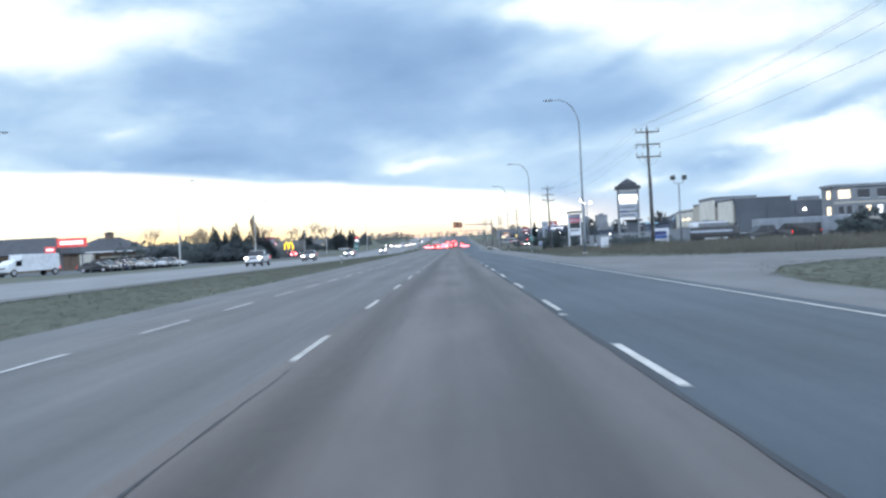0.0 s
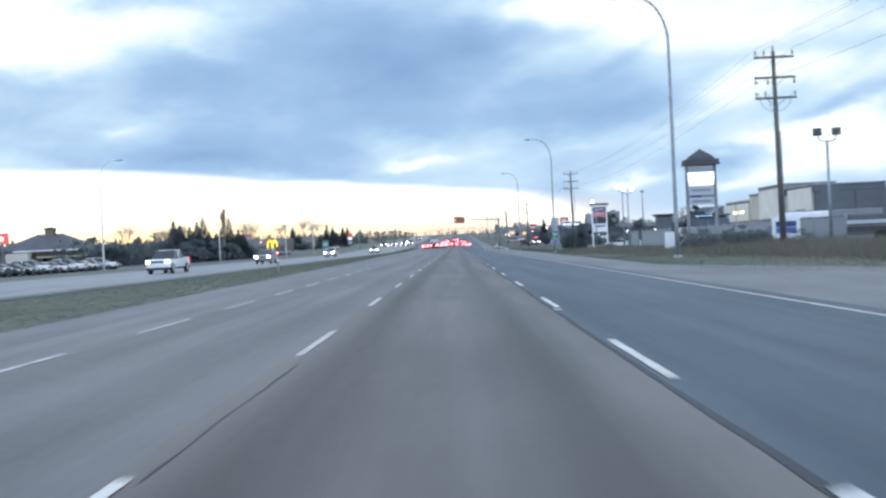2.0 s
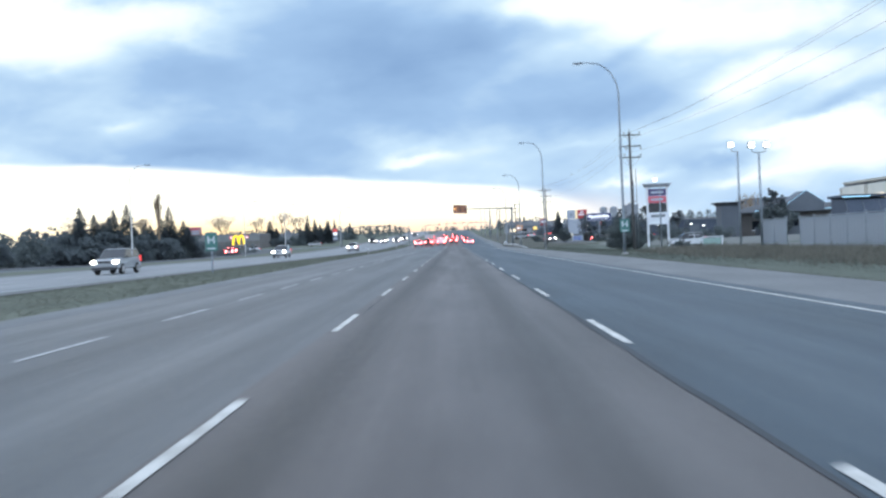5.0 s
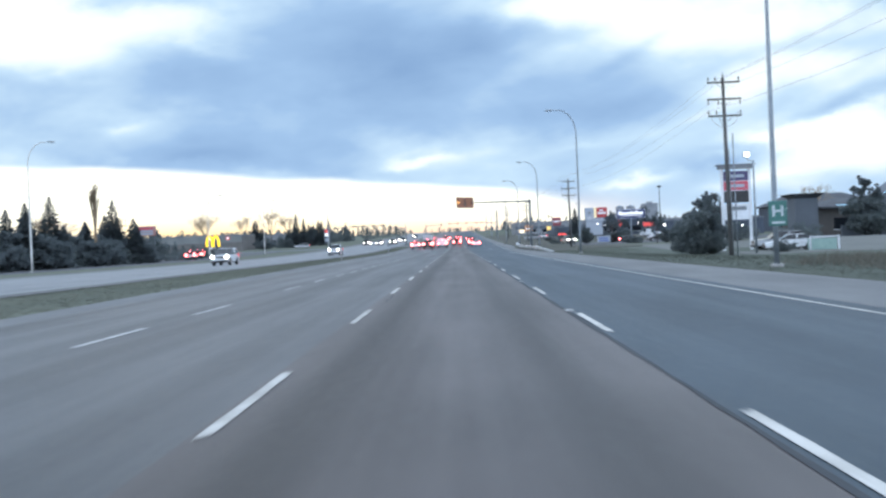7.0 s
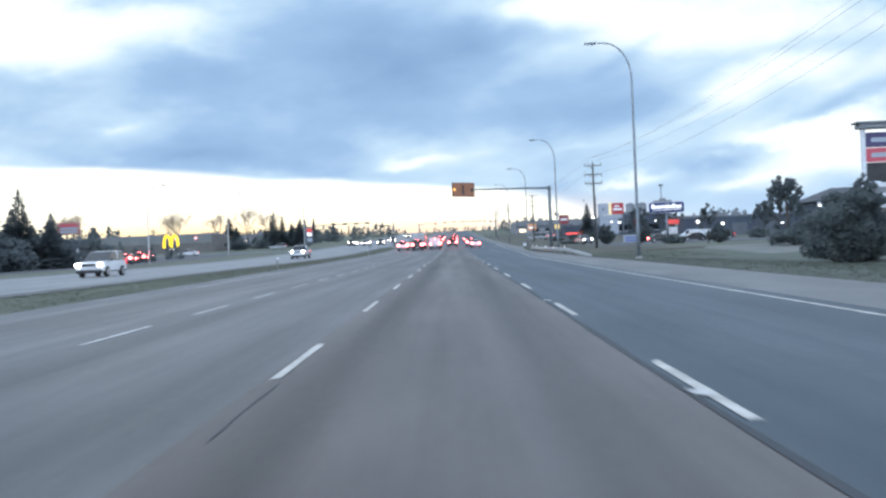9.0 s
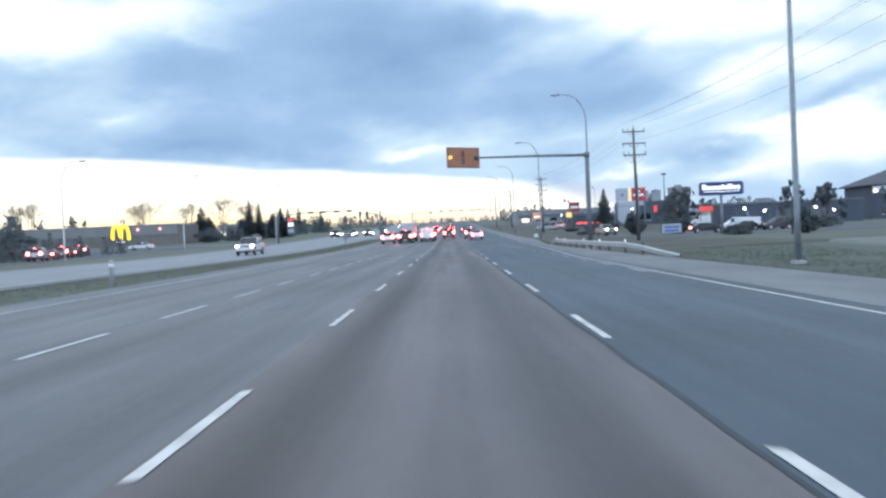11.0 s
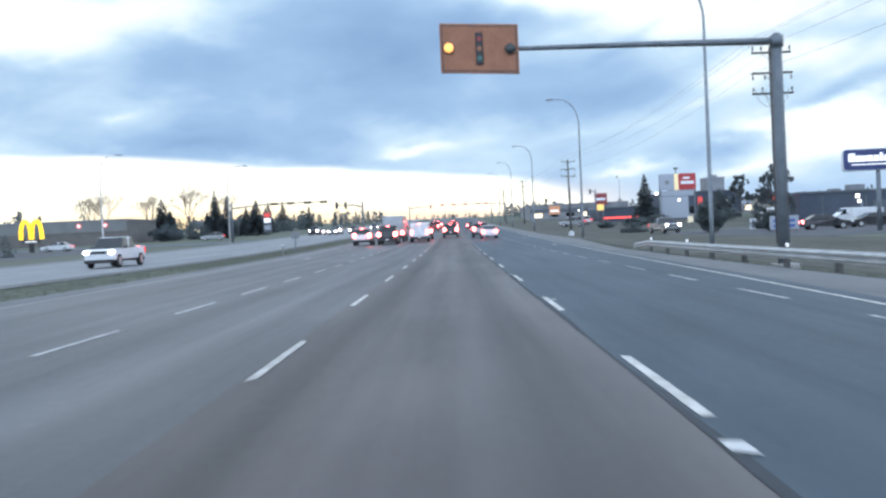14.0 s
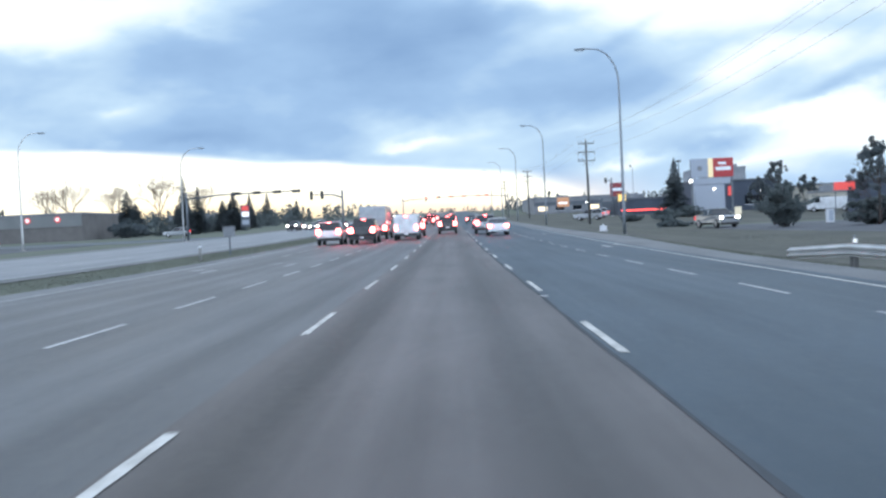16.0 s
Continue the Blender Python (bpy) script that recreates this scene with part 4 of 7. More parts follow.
def tall_weeds():
    """Knee to waist high dry weeds between the driveway and the yard."""
    rng = np.random.default_rng(9)
    n = 46000
    y = np.concatenate([rng.uniform(55, 92, n * 2 // 3), rng.uniform(92, 165, n // 3)])
    n = len(y)
    x = 13.5 + rng.random(n) ** 0.8 * np.interp(y, [55, 80, 92, 165], [30, 32, 9, 7.5])
    edge = np.interp(y, [55, 60, 70, 92], [20, 16.8, 15.2, 15.0])
    keep = x > edge + rng.normal(0, 0.6, n)
    x, y = x[keep], y[keep]
    n = len(x)
    clump = 0.65 + 0.35 * np.sin(x * 1.3 + np.sin(y * 0.7) * 2) * np.sin(y * 0.9 + 1.3)
    h = rng.uniform(0.55, 1.20, n) * (0.45 + 0.55 * clump) * np.where(y < 92, 1.0, 0.55)
    z = np.array([lie(a, b) for a, b in zip(x, y)]) - 0.04
    a = rng.uniform(0, 6.28, n)
    w = rng.uniform(0.012, 0.04, n)
    lean = rng.normal(0, 0.20, (n, 2))
    v = np.empty((n * 3, 3))
    v[0::3] = np.c_[x - np.cos(a) * w, y - np.sin(a) * w, z]
    v[1::3] = np.c_[x + np.cos(a) * w, y + np.sin(a) * w, z]
    v[2::3] = np.c_[x + lean[:, 0], y + lean[:, 1], z + h]
    me = bpy.data.meshes.new("tall_weeds")
    me.from_pydata(v.tolist(), [], np.arange(n * 3).reshape(-1, 3).tolist())
    me.materials.append(M_DRYWEED)
    tagged(new("tall_weeds", me), "tall dry brown weeds beside the driveway and yard", "weeds", kind="stuff")


tall_weeds()


# ---- street furniture ----
def street_lamp(x, y, side, height=14.6, reach=2.8, steel=None, label="tall galvanised street lamp with a curved arm", group="street lamps"):
    """side: -1 the arm reaches towards negative x, 1 towards positive x."""
    t = thing("street_lamp", x, y, label, "street lamp", group)
    bend = 2.6
    path, radii = [(0, 0, 0.1)], [0.125]
    for k in range(1, 7):
        path.append((0, 0, (height - bend) * k / 6))
        radii.append(0.125 - 0.055 * k / 6)
    for k in range(1, 11):
        a = math.pi / 2 * k / 10
        path.append((side * (reach - 0.9) * (1 - math.cos(a)), 0, height - bend + bend * math.sin(a)))
        radii.append(0.070 - 0.022 * k / 10)
    path.append((side * (reach - 0.5), 0, height + 0.02))
    radii.append(0.045)
    part("pole", tube_bm(path, radii, 10), steel or M_STEEL, t)
    part("base_flange", box_bm(-0.22, 0.22, -0.22, 0.22, -0.02, 0.12, 0.02), M_CONC, t)
    bm = bmesh.new()
    boxed(bm, side * reach - 0.42, side * reach + 0.42, -0.15, 0.15, height - 0.06, height + 0.10, 0.05)
    for v in bm.verts:
        if (v.co.x - side * reach) * side > 0.2:
            v.co.z = height + (v.co.z - height) * 0.6
    lum = part("luminaire", bm, M_STEEL, t)
    part("lens", box_bm(side * reach - 0.25, side * reach + 0.3, -0.10, 0.10, height - 0.10, height - 0.062, 0.01), M_HEAD_OFF, lum)
    return t


street_lamp(12.1, 86.9, -1, 14.3)
street_lamp(13.38, 161.4, -1, 15.2, 3.1, label="tall galvanised street lamp carrying a green hospital sign")
for x, y, top in ((12.86, 220.4, 14.85), (13.25, 274.2, 14.05), (13.05, 320.0, 14.05), (13.75, 384.2, 15.25), (13.7, 440.0, 16.6), (13.7, 496.0, 17.6), (13.7, 556, 19.0), (12.3, 14.0, 14.4)):
    street_lamp(x, y, -1, top - lie(x, y))
for x, y, h in ((-46.6, 92, 14.6), (-47.4, 161, 14.7), (-48.1, 226, 14.6), (-48.3, 302, 12.3), (-48.7, 356, 13.3)):
    street_lamp(x, y, 1, h, steel=M_POLEGLARE, label="tall street lamp beside the opposing carriageway")
# pale zinc here also imitates that glare on the pole
street_lamp(-34.6, 371, 1, 12.0, steel=M_RAIL, label="street lamp at the signals")


def utility_pole(x, y, lean, height=12.3, riser=0.0):
    t = thing("utility_pole", x, y, "weathered wooden utility pole with three crossarms", "utility pole", "utility poles along the verge")
    top = lean
    part("pole", tube_bm([(0, 0, -0.1), (top * 0.5, 0, height * 0.5), (top, 0, height)], [0.17, 0.145, 0.11], 10), M_WOOD, t)
    for z, w, kind in ((height - 0.35, 1.15, "up"), (height - 1.55, 1.2, "down"), (height - 2.75, 1.2, "up")):
        c = top * z / height
        arm = part("crossarm", box_bm(c - w, c + w, -0.19, -0.07, z - 0.06, z + 0.06, 0.01), M_WOOD, t)
        part("brace", tube_bm([(c - 0.55, -0.20, z - 0.05), (c, -0.15, z - 0.55), (c + 0.55, -0.20, z - 0.05)], 0.018, 5), M_STEEL_DK, arm)
        for k in (-0.94, -0.35 if kind == "down" else -0.5, 0.94):
            s = 1 if kind == "up" else -1
            z0 = z + s * 0.06
            part("insulator", tube_bm([(c + k * w, -0.13, z0), (c + k * w, -0.13, z0 + s * 0.10), (c + k * w, -0.13, z0 + s * 0.12), (c + k * w, -0.13, z0 + s * 0.30), (c + k * w, -0.13, z0 + s * 0.34)], [0.02, 0.02, 0.065, 0.045, 0.02], 7), M_CERAMIC, arm)
    part("pin", tube_bm([(top, 0, height), (top, 0, height + 0.18), (top, 0, height + 0.36)], [0.03, 0.06, 0.025], 7), M_CERAMIC, t)
    part("conduit", tube_bm([(top * 0.1 + 0.19, -0.05, 0), (top * 0.6 + 0.17, -0.05, height * 0.6)], 0.035, 6), M_STEEL, t)
    if riser:
        part("riser_pipe", tube_bm([(0.44, -0.1, -0.1), (0.40, -0.1, riser)], 0.05, 7), M_STEEL, t, "slim steel riser pipe")
        part("riser_bracket", box_bm(top * 0.5 + 0.05, 0.42, -0.12, -0.08, riser * 0.6, riser * 0.6 + 0.06), M_STEEL_DK, t)
    for k in (-0.9, -0.35, 0.9):
        c = top
        part("jumper", tube_bm([(c + k * 1.1, -0.13, height - 2.5), (c + k * 0.9, -0.13, height - 3.15), (c + k * 0.45, -0.13, height - 3.5), (c, -0.13, height - 3.55)], 0.012, 4), M_WIRE, t)
    return t


POLES = [(19.3, -7), (19.35, 91.2), (19.45, 188.8), (19.35, 282), (19.5, 381), (19.6, 482), (19.6, 580)]
for (x, y), tall in zip(POLES, (12.0, 11.75, 12.85, 11.55, 11.6, 11.8, 12.0)):
    utility_pole(x, y, -0.12, tall, 8.85 if y == 188.8 else 0.0)


def wire(dx, dz, sag, r=0.008):
    """One conductor carried over all poles, hanging between them."""
    bm = bmesh.new()
    pts = []
    for (x0, y0), (x1, y1) in zip(POLES, POLES[1:]):
        for k in range(14):
            f = k / 14
            pts.append((x0 + (x1 - x0) * f + dx, y0 + (y1 - y0) * f - 0.13, rise(y0) * (1 - f) + rise(y1) * f + 11.85 + dz - 4 * sag * f * (1 - f)))
    tube(bm, pts, r, 4)
    tagged(new("power_line", mesh_of("power_line", bm, M_WIRE)), "thin dark overhead wire strung between the utility poles", "wire", "overhead wires")


for dx, dz, sag in ((-1.2, 0.05, 1.3), (-0.12, 0.36, 1.2), (0.96, 0.05, 1.35), (-1.25, -1.95, 1.5)):
    wire(dx, dz, sag)


def guardrail():
    t = thing("guardrail", 0, 0, "pale zinc W-beam guardrail with reflectors on posts", "guardrail", z=0)
    line = [(11.2, 231.5), (10.7, 233.5), (10.2, 236.0), (9.75, 238.6), (9.5, 242.4), (9.5, 246.1), (9.5, 249.7), (9.5, 253.3), (9.5, 257.2), (9.55, 261.2), (9.6, 265.1), (9.7, 269.0), (9.8, 273.0), (9.95, 277.5)]
    bm = bmesh.new()
    prof = [(0.0, 0.0), (0.0, 0.03), (-0.075, 0.07), (-0.075, 0.11), (0.0, 0.15), (0.0, 0.17), (-0.075, 0.21), (-0.075, 0.25), (0.0, 0.29), (0.0, 0.32)]
    rows = []
    for x, y in line:
        z = rise(y) + ramp(y, (231.5, -0.42), (237.5, 0.17), (275, 0.17), (277.5, -0.05))
        rows.append([bm.verts.new((x + px, y, z + pz)) for px, pz in prof] + [bm.verts.new((x + px + 0.012, y, z + pz)) for px, pz in prof[::-1]])
    n = len(rows[0])
    for a, b in zip(rows, rows[1:]):
        for k in range(n):
            bm.faces.new((a[k], a[(k + 1) % n], b[(k + 1) % n], b[k]))
    bm.faces.new(rows[0])
    bm.faces.new(rows[-1][::-1])
    part("rail", bm, M_RAIL, t)
    for k, (x, y) in enumerate(line[2:-1]):
        z = rise(y) - (0.1 if y < 234 else 0)
        p = part("post", box_bm(x + 0.02, x + 0.17, y - 0.09, y + 0.09, z - 0.5, z + 0.47, 0.01), M_WOOD, t)
        lit = y in (238.6, 246.1, 253.3, 265.1, 273.0)
        if lit:
            part("reflector", box_bm(x + 0.05, x + 0.14, y - 0.10, y - 0.085, z + 0.50, z + 0.60, 0.004), M_REFLECTGLOW, p, "white reflector with an added glow")
        if lit:
            part("reflector_stem", box_bm(x + 0.08, x + 0.10, y - 0.085, y - 0.06, z + 0.45, z + 0.69), M_STEEL, p)


guardrail()


def bollard(x, y):
    t = thing("marker_post", x, y, "pale grey concrete marker post in the median grass", "marker post", "median marker posts")
    part("post", tube_bm([(0, 0, -0.05), (0, 0, 0.86), (0, 0, 0.93)], [0.085, 0.075, 0.045], 10), M_CONC, t)
    part("band", tube_bm([(0, 0, 0.68), (0, 0, 0.80)], [0.084, 0.083], 10), M_WHITE, t)


for x, y in ((-11.9, 98.3), (-12.35, 219.5), (-13.4, 300.2)):
    bollard(x, y)


def green_h_sign(x, y, z, w, h, label, own_post):
    t = thing("hospital_sign", x, y, label, "road sign", "green hospital signs")
    if own_post:
        part("post", box_bm(-0.05, 0.05, 0.02, 0.10, -0.05, z + h, 0.01), M_STEEL, t)
    part("panel", box_bm(-w / 2, w / 2, -0.03, 0.0, z, z + h, 0.012), M_GREEN_SIGN, t)
    bm = bmesh.new()
    s = w * 0.30
    zc = z + h * 0.60
    boxed(bm, -s, -s * 0.55, -0.038, -0.03, zc - s, zc + s)
    boxed(bm, s * 0.55, s, -0.038, -0.03, zc - s, zc + s)
    boxed(bm, -s * 0.56, s * 0.56, -0.037, -0.03, zc - s * 0.2, zc + s * 0.2)
    part("letter", bm, M_LETTER, t, "pale letter H")
    part("caption_bar", box_bm(-w * 0.34, w * 0.34, -0.036, -0.03, z + h * 0.09, z + h * 0.17), M_LETTER, t)


green_h_sign(13.41, 161.15, 1.72, 0.78, 1.05, "green hospital sign fixed to a lamp post", False)
green_h_sign(-15.2, 145.3, 1.3, 0.76, 1.15, "green hospital sign on its own post in the median", True)


# ---- signals and beacon ----
def beacon():
    t = thing("beacon_sign", 10.5, 256.05, "amber signal-ahead beacon board on a steel mast arm", "traffic beacon", z=-0.17)
    part("mast", tube_bm([(0, 0, -0.2), (0, 0, 3.5), (0, 0, 7.15), (0, 0, 7.3)], [0.20, 0.175, 0.15, 0.10], 12), M_STEEL_DK, t)
    part("base_flange", box_bm(-0.35, 0.35, -0.35, 0.35, -0.25, 0.08, 0.02), M_CONC, t)
    part("arm", tube_bm([(-0.1, 0, 7.05), (-4.3, -0.02, 7.14), (-8.3, -0.04, 7.18)], [0.12, 0.095, 0.07], 10), M_STEEL_DK, t)
    part("collar", tube_bm([(0, 0, 6.85), (0, 0, 7.22)], 0.21, 12), M_STEEL_DK, t)
    x0, x1, z0, z1 = -10.53, -8.07, 6.45, 8.0
    zm, xm = 7.22, (x0 + x1) / 2

    def tilt(bm):
        for v in bm.verts:
            v.co.z -= (v.co.x - xm) * 0.055
        return bm
    board = part("board", tilt(box_bm(x0, x1, -0.12, -0.02, z0, z1, 0.02)), M_BEACON, t, "amber board with a dark border")
    edge = bmesh.new()
    for bx in ((x0 + 0.06, x1 - 0.06, z0 + 0.06, z0 + 0.09), (x0 + 0.06, x1 - 0.06, z1 - 0.09, z1 - 0.06), (x0 + 0.06, x0 + 0.09, z0 + 0.09, z1 - 0.09), (x1 - 0.09, x1 - 0.06, z0 + 0.09, z1 - 0.09)):
        boxed(edge, bx[0], bx[1], -0.124, -0.1205, bx[2], bx[3])
    part("border", tilt(edge), M_BLACK, board)
    part("hanger", box_bm(-8.8, -8.2, -0.03, 0.06, 6.95, 7.4, 0.01), M_STEEL_DK, t)
    part("signal_symbol", tilt(box_bm(xm - 0.11, xm + 0.11, -0.15, -0.121, zm - 0.5, zm + 0.5, 0.03)), M_BLACK, board, "dark signal-head symbol")
    for dz, m in ((0.30, M_SIGRED), (0.0, M_BEACON), (-0.30, M_GREEN_SIGN)):
        part("symbol_disc", tube_bm([(xm, -0.152, zm + dz), (xm, -0.165, zm + dz)], 0.08, 12), m, board)
    for x, m in ((x0 + 0.27, M_AMBERLAMP), (x1 - 0.27, M_LENS_OFF)):
        z = zm - (x - xm) * 0.055
        lamp = part("beacon_lamp", tube_bm([(x, -0.125, z), (x, -0.21, z)], [0.165, 0.165], 16), M_BLACK, board)
        part("lens", tube_bm([(x, -0.212, z), (x, -0.235, z), (x, -0.25, z)], [0.15, 0.13, 0.05], 16), m, lamp)


beacon()


def signal_head(parent, x, z, lit=True, flat=False):
    if flat:
        b = part("signal_head", box_bm(x - 0.55, x + 0.55, -0.2, 0.0, z - 0.19, z + 0.19, 0.03), M_BLACK, parent)
        spots = ((x - 0.36, z), (x, z), (x + 0.36, z))
    else:
        b = part("signal_head", box_bm(x - 0.19, x + 0.19, -0.2, 0.0, z - 0.55, z + 0.55, 0.03), M_BLACK, parent)
        spots = ((x, z + 0.36), (x, z), (x, z - 0.36))
    for k, (a, c) in enumerate(spots):
        part("lens", tube_bm([(a, -0.205, c), (a, -0.24, c)], [0.13, 0.11], 10), M_REDLAMP if lit and k == 0 else M_LENS_OFF, b)


def mast_signal(x, y, reach, heads, label, height=6.6, lit=True, uprights=()):
    t = thing("traffic_signal", x, y, label, "traffic signal", "traffic signals at the crossings")
    part("mast", tube_bm([(0, 0, 0), (0, 0, height + 0.4)], [0.17, 0.12], 10), M_STEEL_DK, t)
    part("base_flange", box_bm(-0.3, 0.3, -0.3, 0.3, -0.05, 0.1, 0.02), M_CONC, t)
    part("arm", tube_bm([(0, 0, height - 0.5), (reach * 0.3, 0, height - 0.1), (reach, 0, height)], [0.11, 0.09, 0.06], 8), M_STEEL_DK, t)
    for f in heads:
        signal_head(t, reach * f, height - 0.05, lit, True)
    for f in uprights:
        signal_head(t, reach * f, height - 0.1, lit)


mast_signal(16.0, 507, -19.5, (0.30, 0.42, 0.62, 0.80, 0.98), "long mast arm with several dark signal heads over the far crossing")
mast_signal(-13.8, 371, -4.2, (), "short mast arm with upright signal heads in the median", 5.3, False, (0.62, 0.95))
mast_signal(-34.6, 373, 15.0, (0.45, 0.62, 0.80, 0.97), "long mast arm with signal heads over the opposing carriageway", 6.0, False)
mast_signal(-12.8, 505, 7.0, (), "mast arm with a red upright signal head at the far crossing", 6.0, True, (0.9,))
mast_signal(31.4, 431, -1.3, (), "short side-street signal with an upright head", 7.0, False, (0.9,))


# ---- signs ----
def tower_sign():
    t = thing("tower_sign", 22.95, 122.4, "tall roofed pylon sign with lit white and grey panels", "pylon sign")
    t.matrix_basis = t.matrix_basis @ Matrix.Scale(0.95, 4)
    for x in (-1.36, 1.36):
        part("column", box_bm(x - 0.13, x + 0.13, -0.15, 0.15, -0.05, 8.15, 0.02), M_GREYWALL, t)
    roof = bmesh.new()
    prism(roof, [(-0.75, 8.15), (0.75, 8.15), (0.75, 8.55), (-0.75, 8.55)], -1.62, 1.62)
    a = [roof.verts.new(p) for p in ((-1.25, -0.6, 8.55), (1.25, -0.6, 8.55), (1.25, 0.6, 8.55), (-1.25, 0.6, 8.55))]
    b = [roof.verts.new(p) for p in ((-1.1, -0.5, 8.85), (1.1, -0.5, 8.85), (1.1, 0.5, 8.85), (-1.1, 0.5, 8.85))]
    for k in range(4):
        roof.faces.new((a[k], a[(k + 1) % 4], b[(k + 1) % 4], b[k]))
    c = roof.verts.new((0, 0, 9.6))
    for k in range(4):
        roof.faces.new((b[k], b[(k + 1) % 4], c))
    part("roof", roof, M_ROOF, t, "dark stepped hip roof")
    part("cornice", box_bm(-1.7, 1.7, -0.85, 0.85, 8.02, 8.16, 0.03), M_ROOF, t)
    for z0, z1, m, n in ((6.50, 7.28, M_SIGNLIT, "lit white panel"), (6.05, 6.46, M_SIGNCREAM, "dim lit cream panel"), (5.20, 6.0, M_PALEGLOW, "grey tenant panel"), (4.86, 5.16, M_GREYWALL, ""), (4.2, 4.82, M_PALEGLOW, "")):
        p = part("panel", box_bm(-1.21, 1.21, -0.12, 0.12, z0, z1, 0.02), m, t, n)
        if m is M_PALEGLOW:
            part("lettering_bar", box_bm(-0.95, 0.85, -0.128, -0.121, (z0 + z1) / 2 - 0.10, (z0 + z1) / 2 + 0.10), M_GREYWALL, p)
        if m is M_GREYWALL:
            part("lettering_bar", box_bm(-1.12, -0.1, -0.128, -0.121, z0 + 0.03, z1 - 0.03), M_NAVY, p)
    part("backing", box_bm(-1.21, 1.21, -0.05, 0.05, 7.32, 7.76), M_PALEGLOW, t, "pale strip with a faint added glow")
    part("crossbar", box_bm(-1.22, 1.22, -0.06, 0.06, 7.78, 7.95, 0.01), M_WHITE, t)


tower_sign()


def tenant_sign():
    t = thing("tenant_sign", 27.85, 215.2, "white-framed tenant pylon sign with purple, pink and black panels", "pylon sign", z=0)
    t.matrix_basis = t.matrix_basis @ Matrix.Diagonal((0.88, 0.88, 0.95, 1))
    for x in (-1.55, 1.55):
        part("column", box_bm(x - 0.14, x + 0.14, -0.14, 0.14, -0.85, 7.9, 0.02), M_WHITE, t)
    part("cap", box_bm(-1.95, 1.95, -0.45, 0.45, 7.9, 8.25, 0.05), M_GREYWALL, t)
    part("cap", box_bm(-2.15, 2.15, -0.55, 0.55, 8.25, 8.38, 0.03), M_GREYWALL, t)
    for z0, z1, m in ((6.65, 7.65, M_PURPLE), (5.65, 6.6, M_PINKLIT), (4.35, 5.6, M_BLACK), (2.55, 4.25, M_WHITE)):
        p = part("panel", box_bm(-1.38, 1.38, -0.10, 0.10, z0, z1, 0.015), m, t)
        if z0 > 5:
            part("lettering_bar", box_bm(-1.0, 0.95, -0.108, -0.101, (z0 + z1) / 2 - 0.16, (z0 + z1) / 2 + 0.14), M_PALEGLOW, p)
        if z0 < 4:
            part("lettering_bar", box_bm(-1.1, 1.1, -0.108, -0.101, 3.55, 3.95), M_GREYWALL, p)


tenant_sign()


def rounded_board(w, h, d, r):
    bm = bmesh.new()
    pts = []
    for cx, cz, a0 in ((w / 2 - r, h / 2 - r, 0), (-w / 2 + r, h / 2 - r, 90), (-w / 2 + r, -h / 2 + r, 180), (w / 2 - r, -h / 2 + r, 270)):
        for k in range(5):
            a = radians(a0 + 22.5 * k)
            pts.append((cx + r * math.cos(a), cz + r * math.sin(a)))
    a = [bm.verts.new((x, -d / 2, z)) for x, z in pts]
    b = [bm.verts.new((x, d / 2, z)) for x, z in pts]
    bm.faces.new(a)
    bm.faces.new(b[::-1])
    for k in range(len(a)):
        bm.faces.new((a[k], b[k], b[(k + 1) % len(a)], a[(k + 1) % len(a)]))
    return bm


def shifted(bm, x, y, z):
    bmesh.ops.translate(bm, verts=bm.verts, vec=(x, y, z))
    return bm


def motel_sign():
    t = thing("motel_sign", 32.75, 298.4, "navy blue lit motel sign with white lettering bars on a post", "sign", z=0.12)
    t.matrix_basis = t.matrix_basis @ Matrix.Scale(0.955, 4)
    part("post", tube_bm([(0, 0, -0.75), (0, 0, 4.9)], [0.20, 0.17], 10), M_STEEL_DK, t)
    board = part("board", shifted(rounded_board(5.6, 1.65, 0.4, 0.3), 0, 0, 5.6), M_NAVY, t)
    part("rim", shifted(rounded_board(5.72, 1.77, 0.34, 0.34), 0, 0.02, 5.6), M_BAR, board, "white rim")
    x = -2.42
    for w, tall in ((0.52, 1), (0.36, 0), (0.42, 0), (0.44, 0), (0.40, 0), (0.22, 1), (0.44, 0), (0.46, 1), (0.44, 0), (0.42, 0)):
        part("lettering_bar", box_bm(x, x + w, -0.225, -0.201, 5.45, 6.12 if tall else 5.92), M_BARLIT, board)
        x += w + 0.075
    part("lettering_rule", box_bm(-2.2, 2.25, -0.222, -0.201, 5.17, 5.26), M_BARLIT, board)


motel_sign()


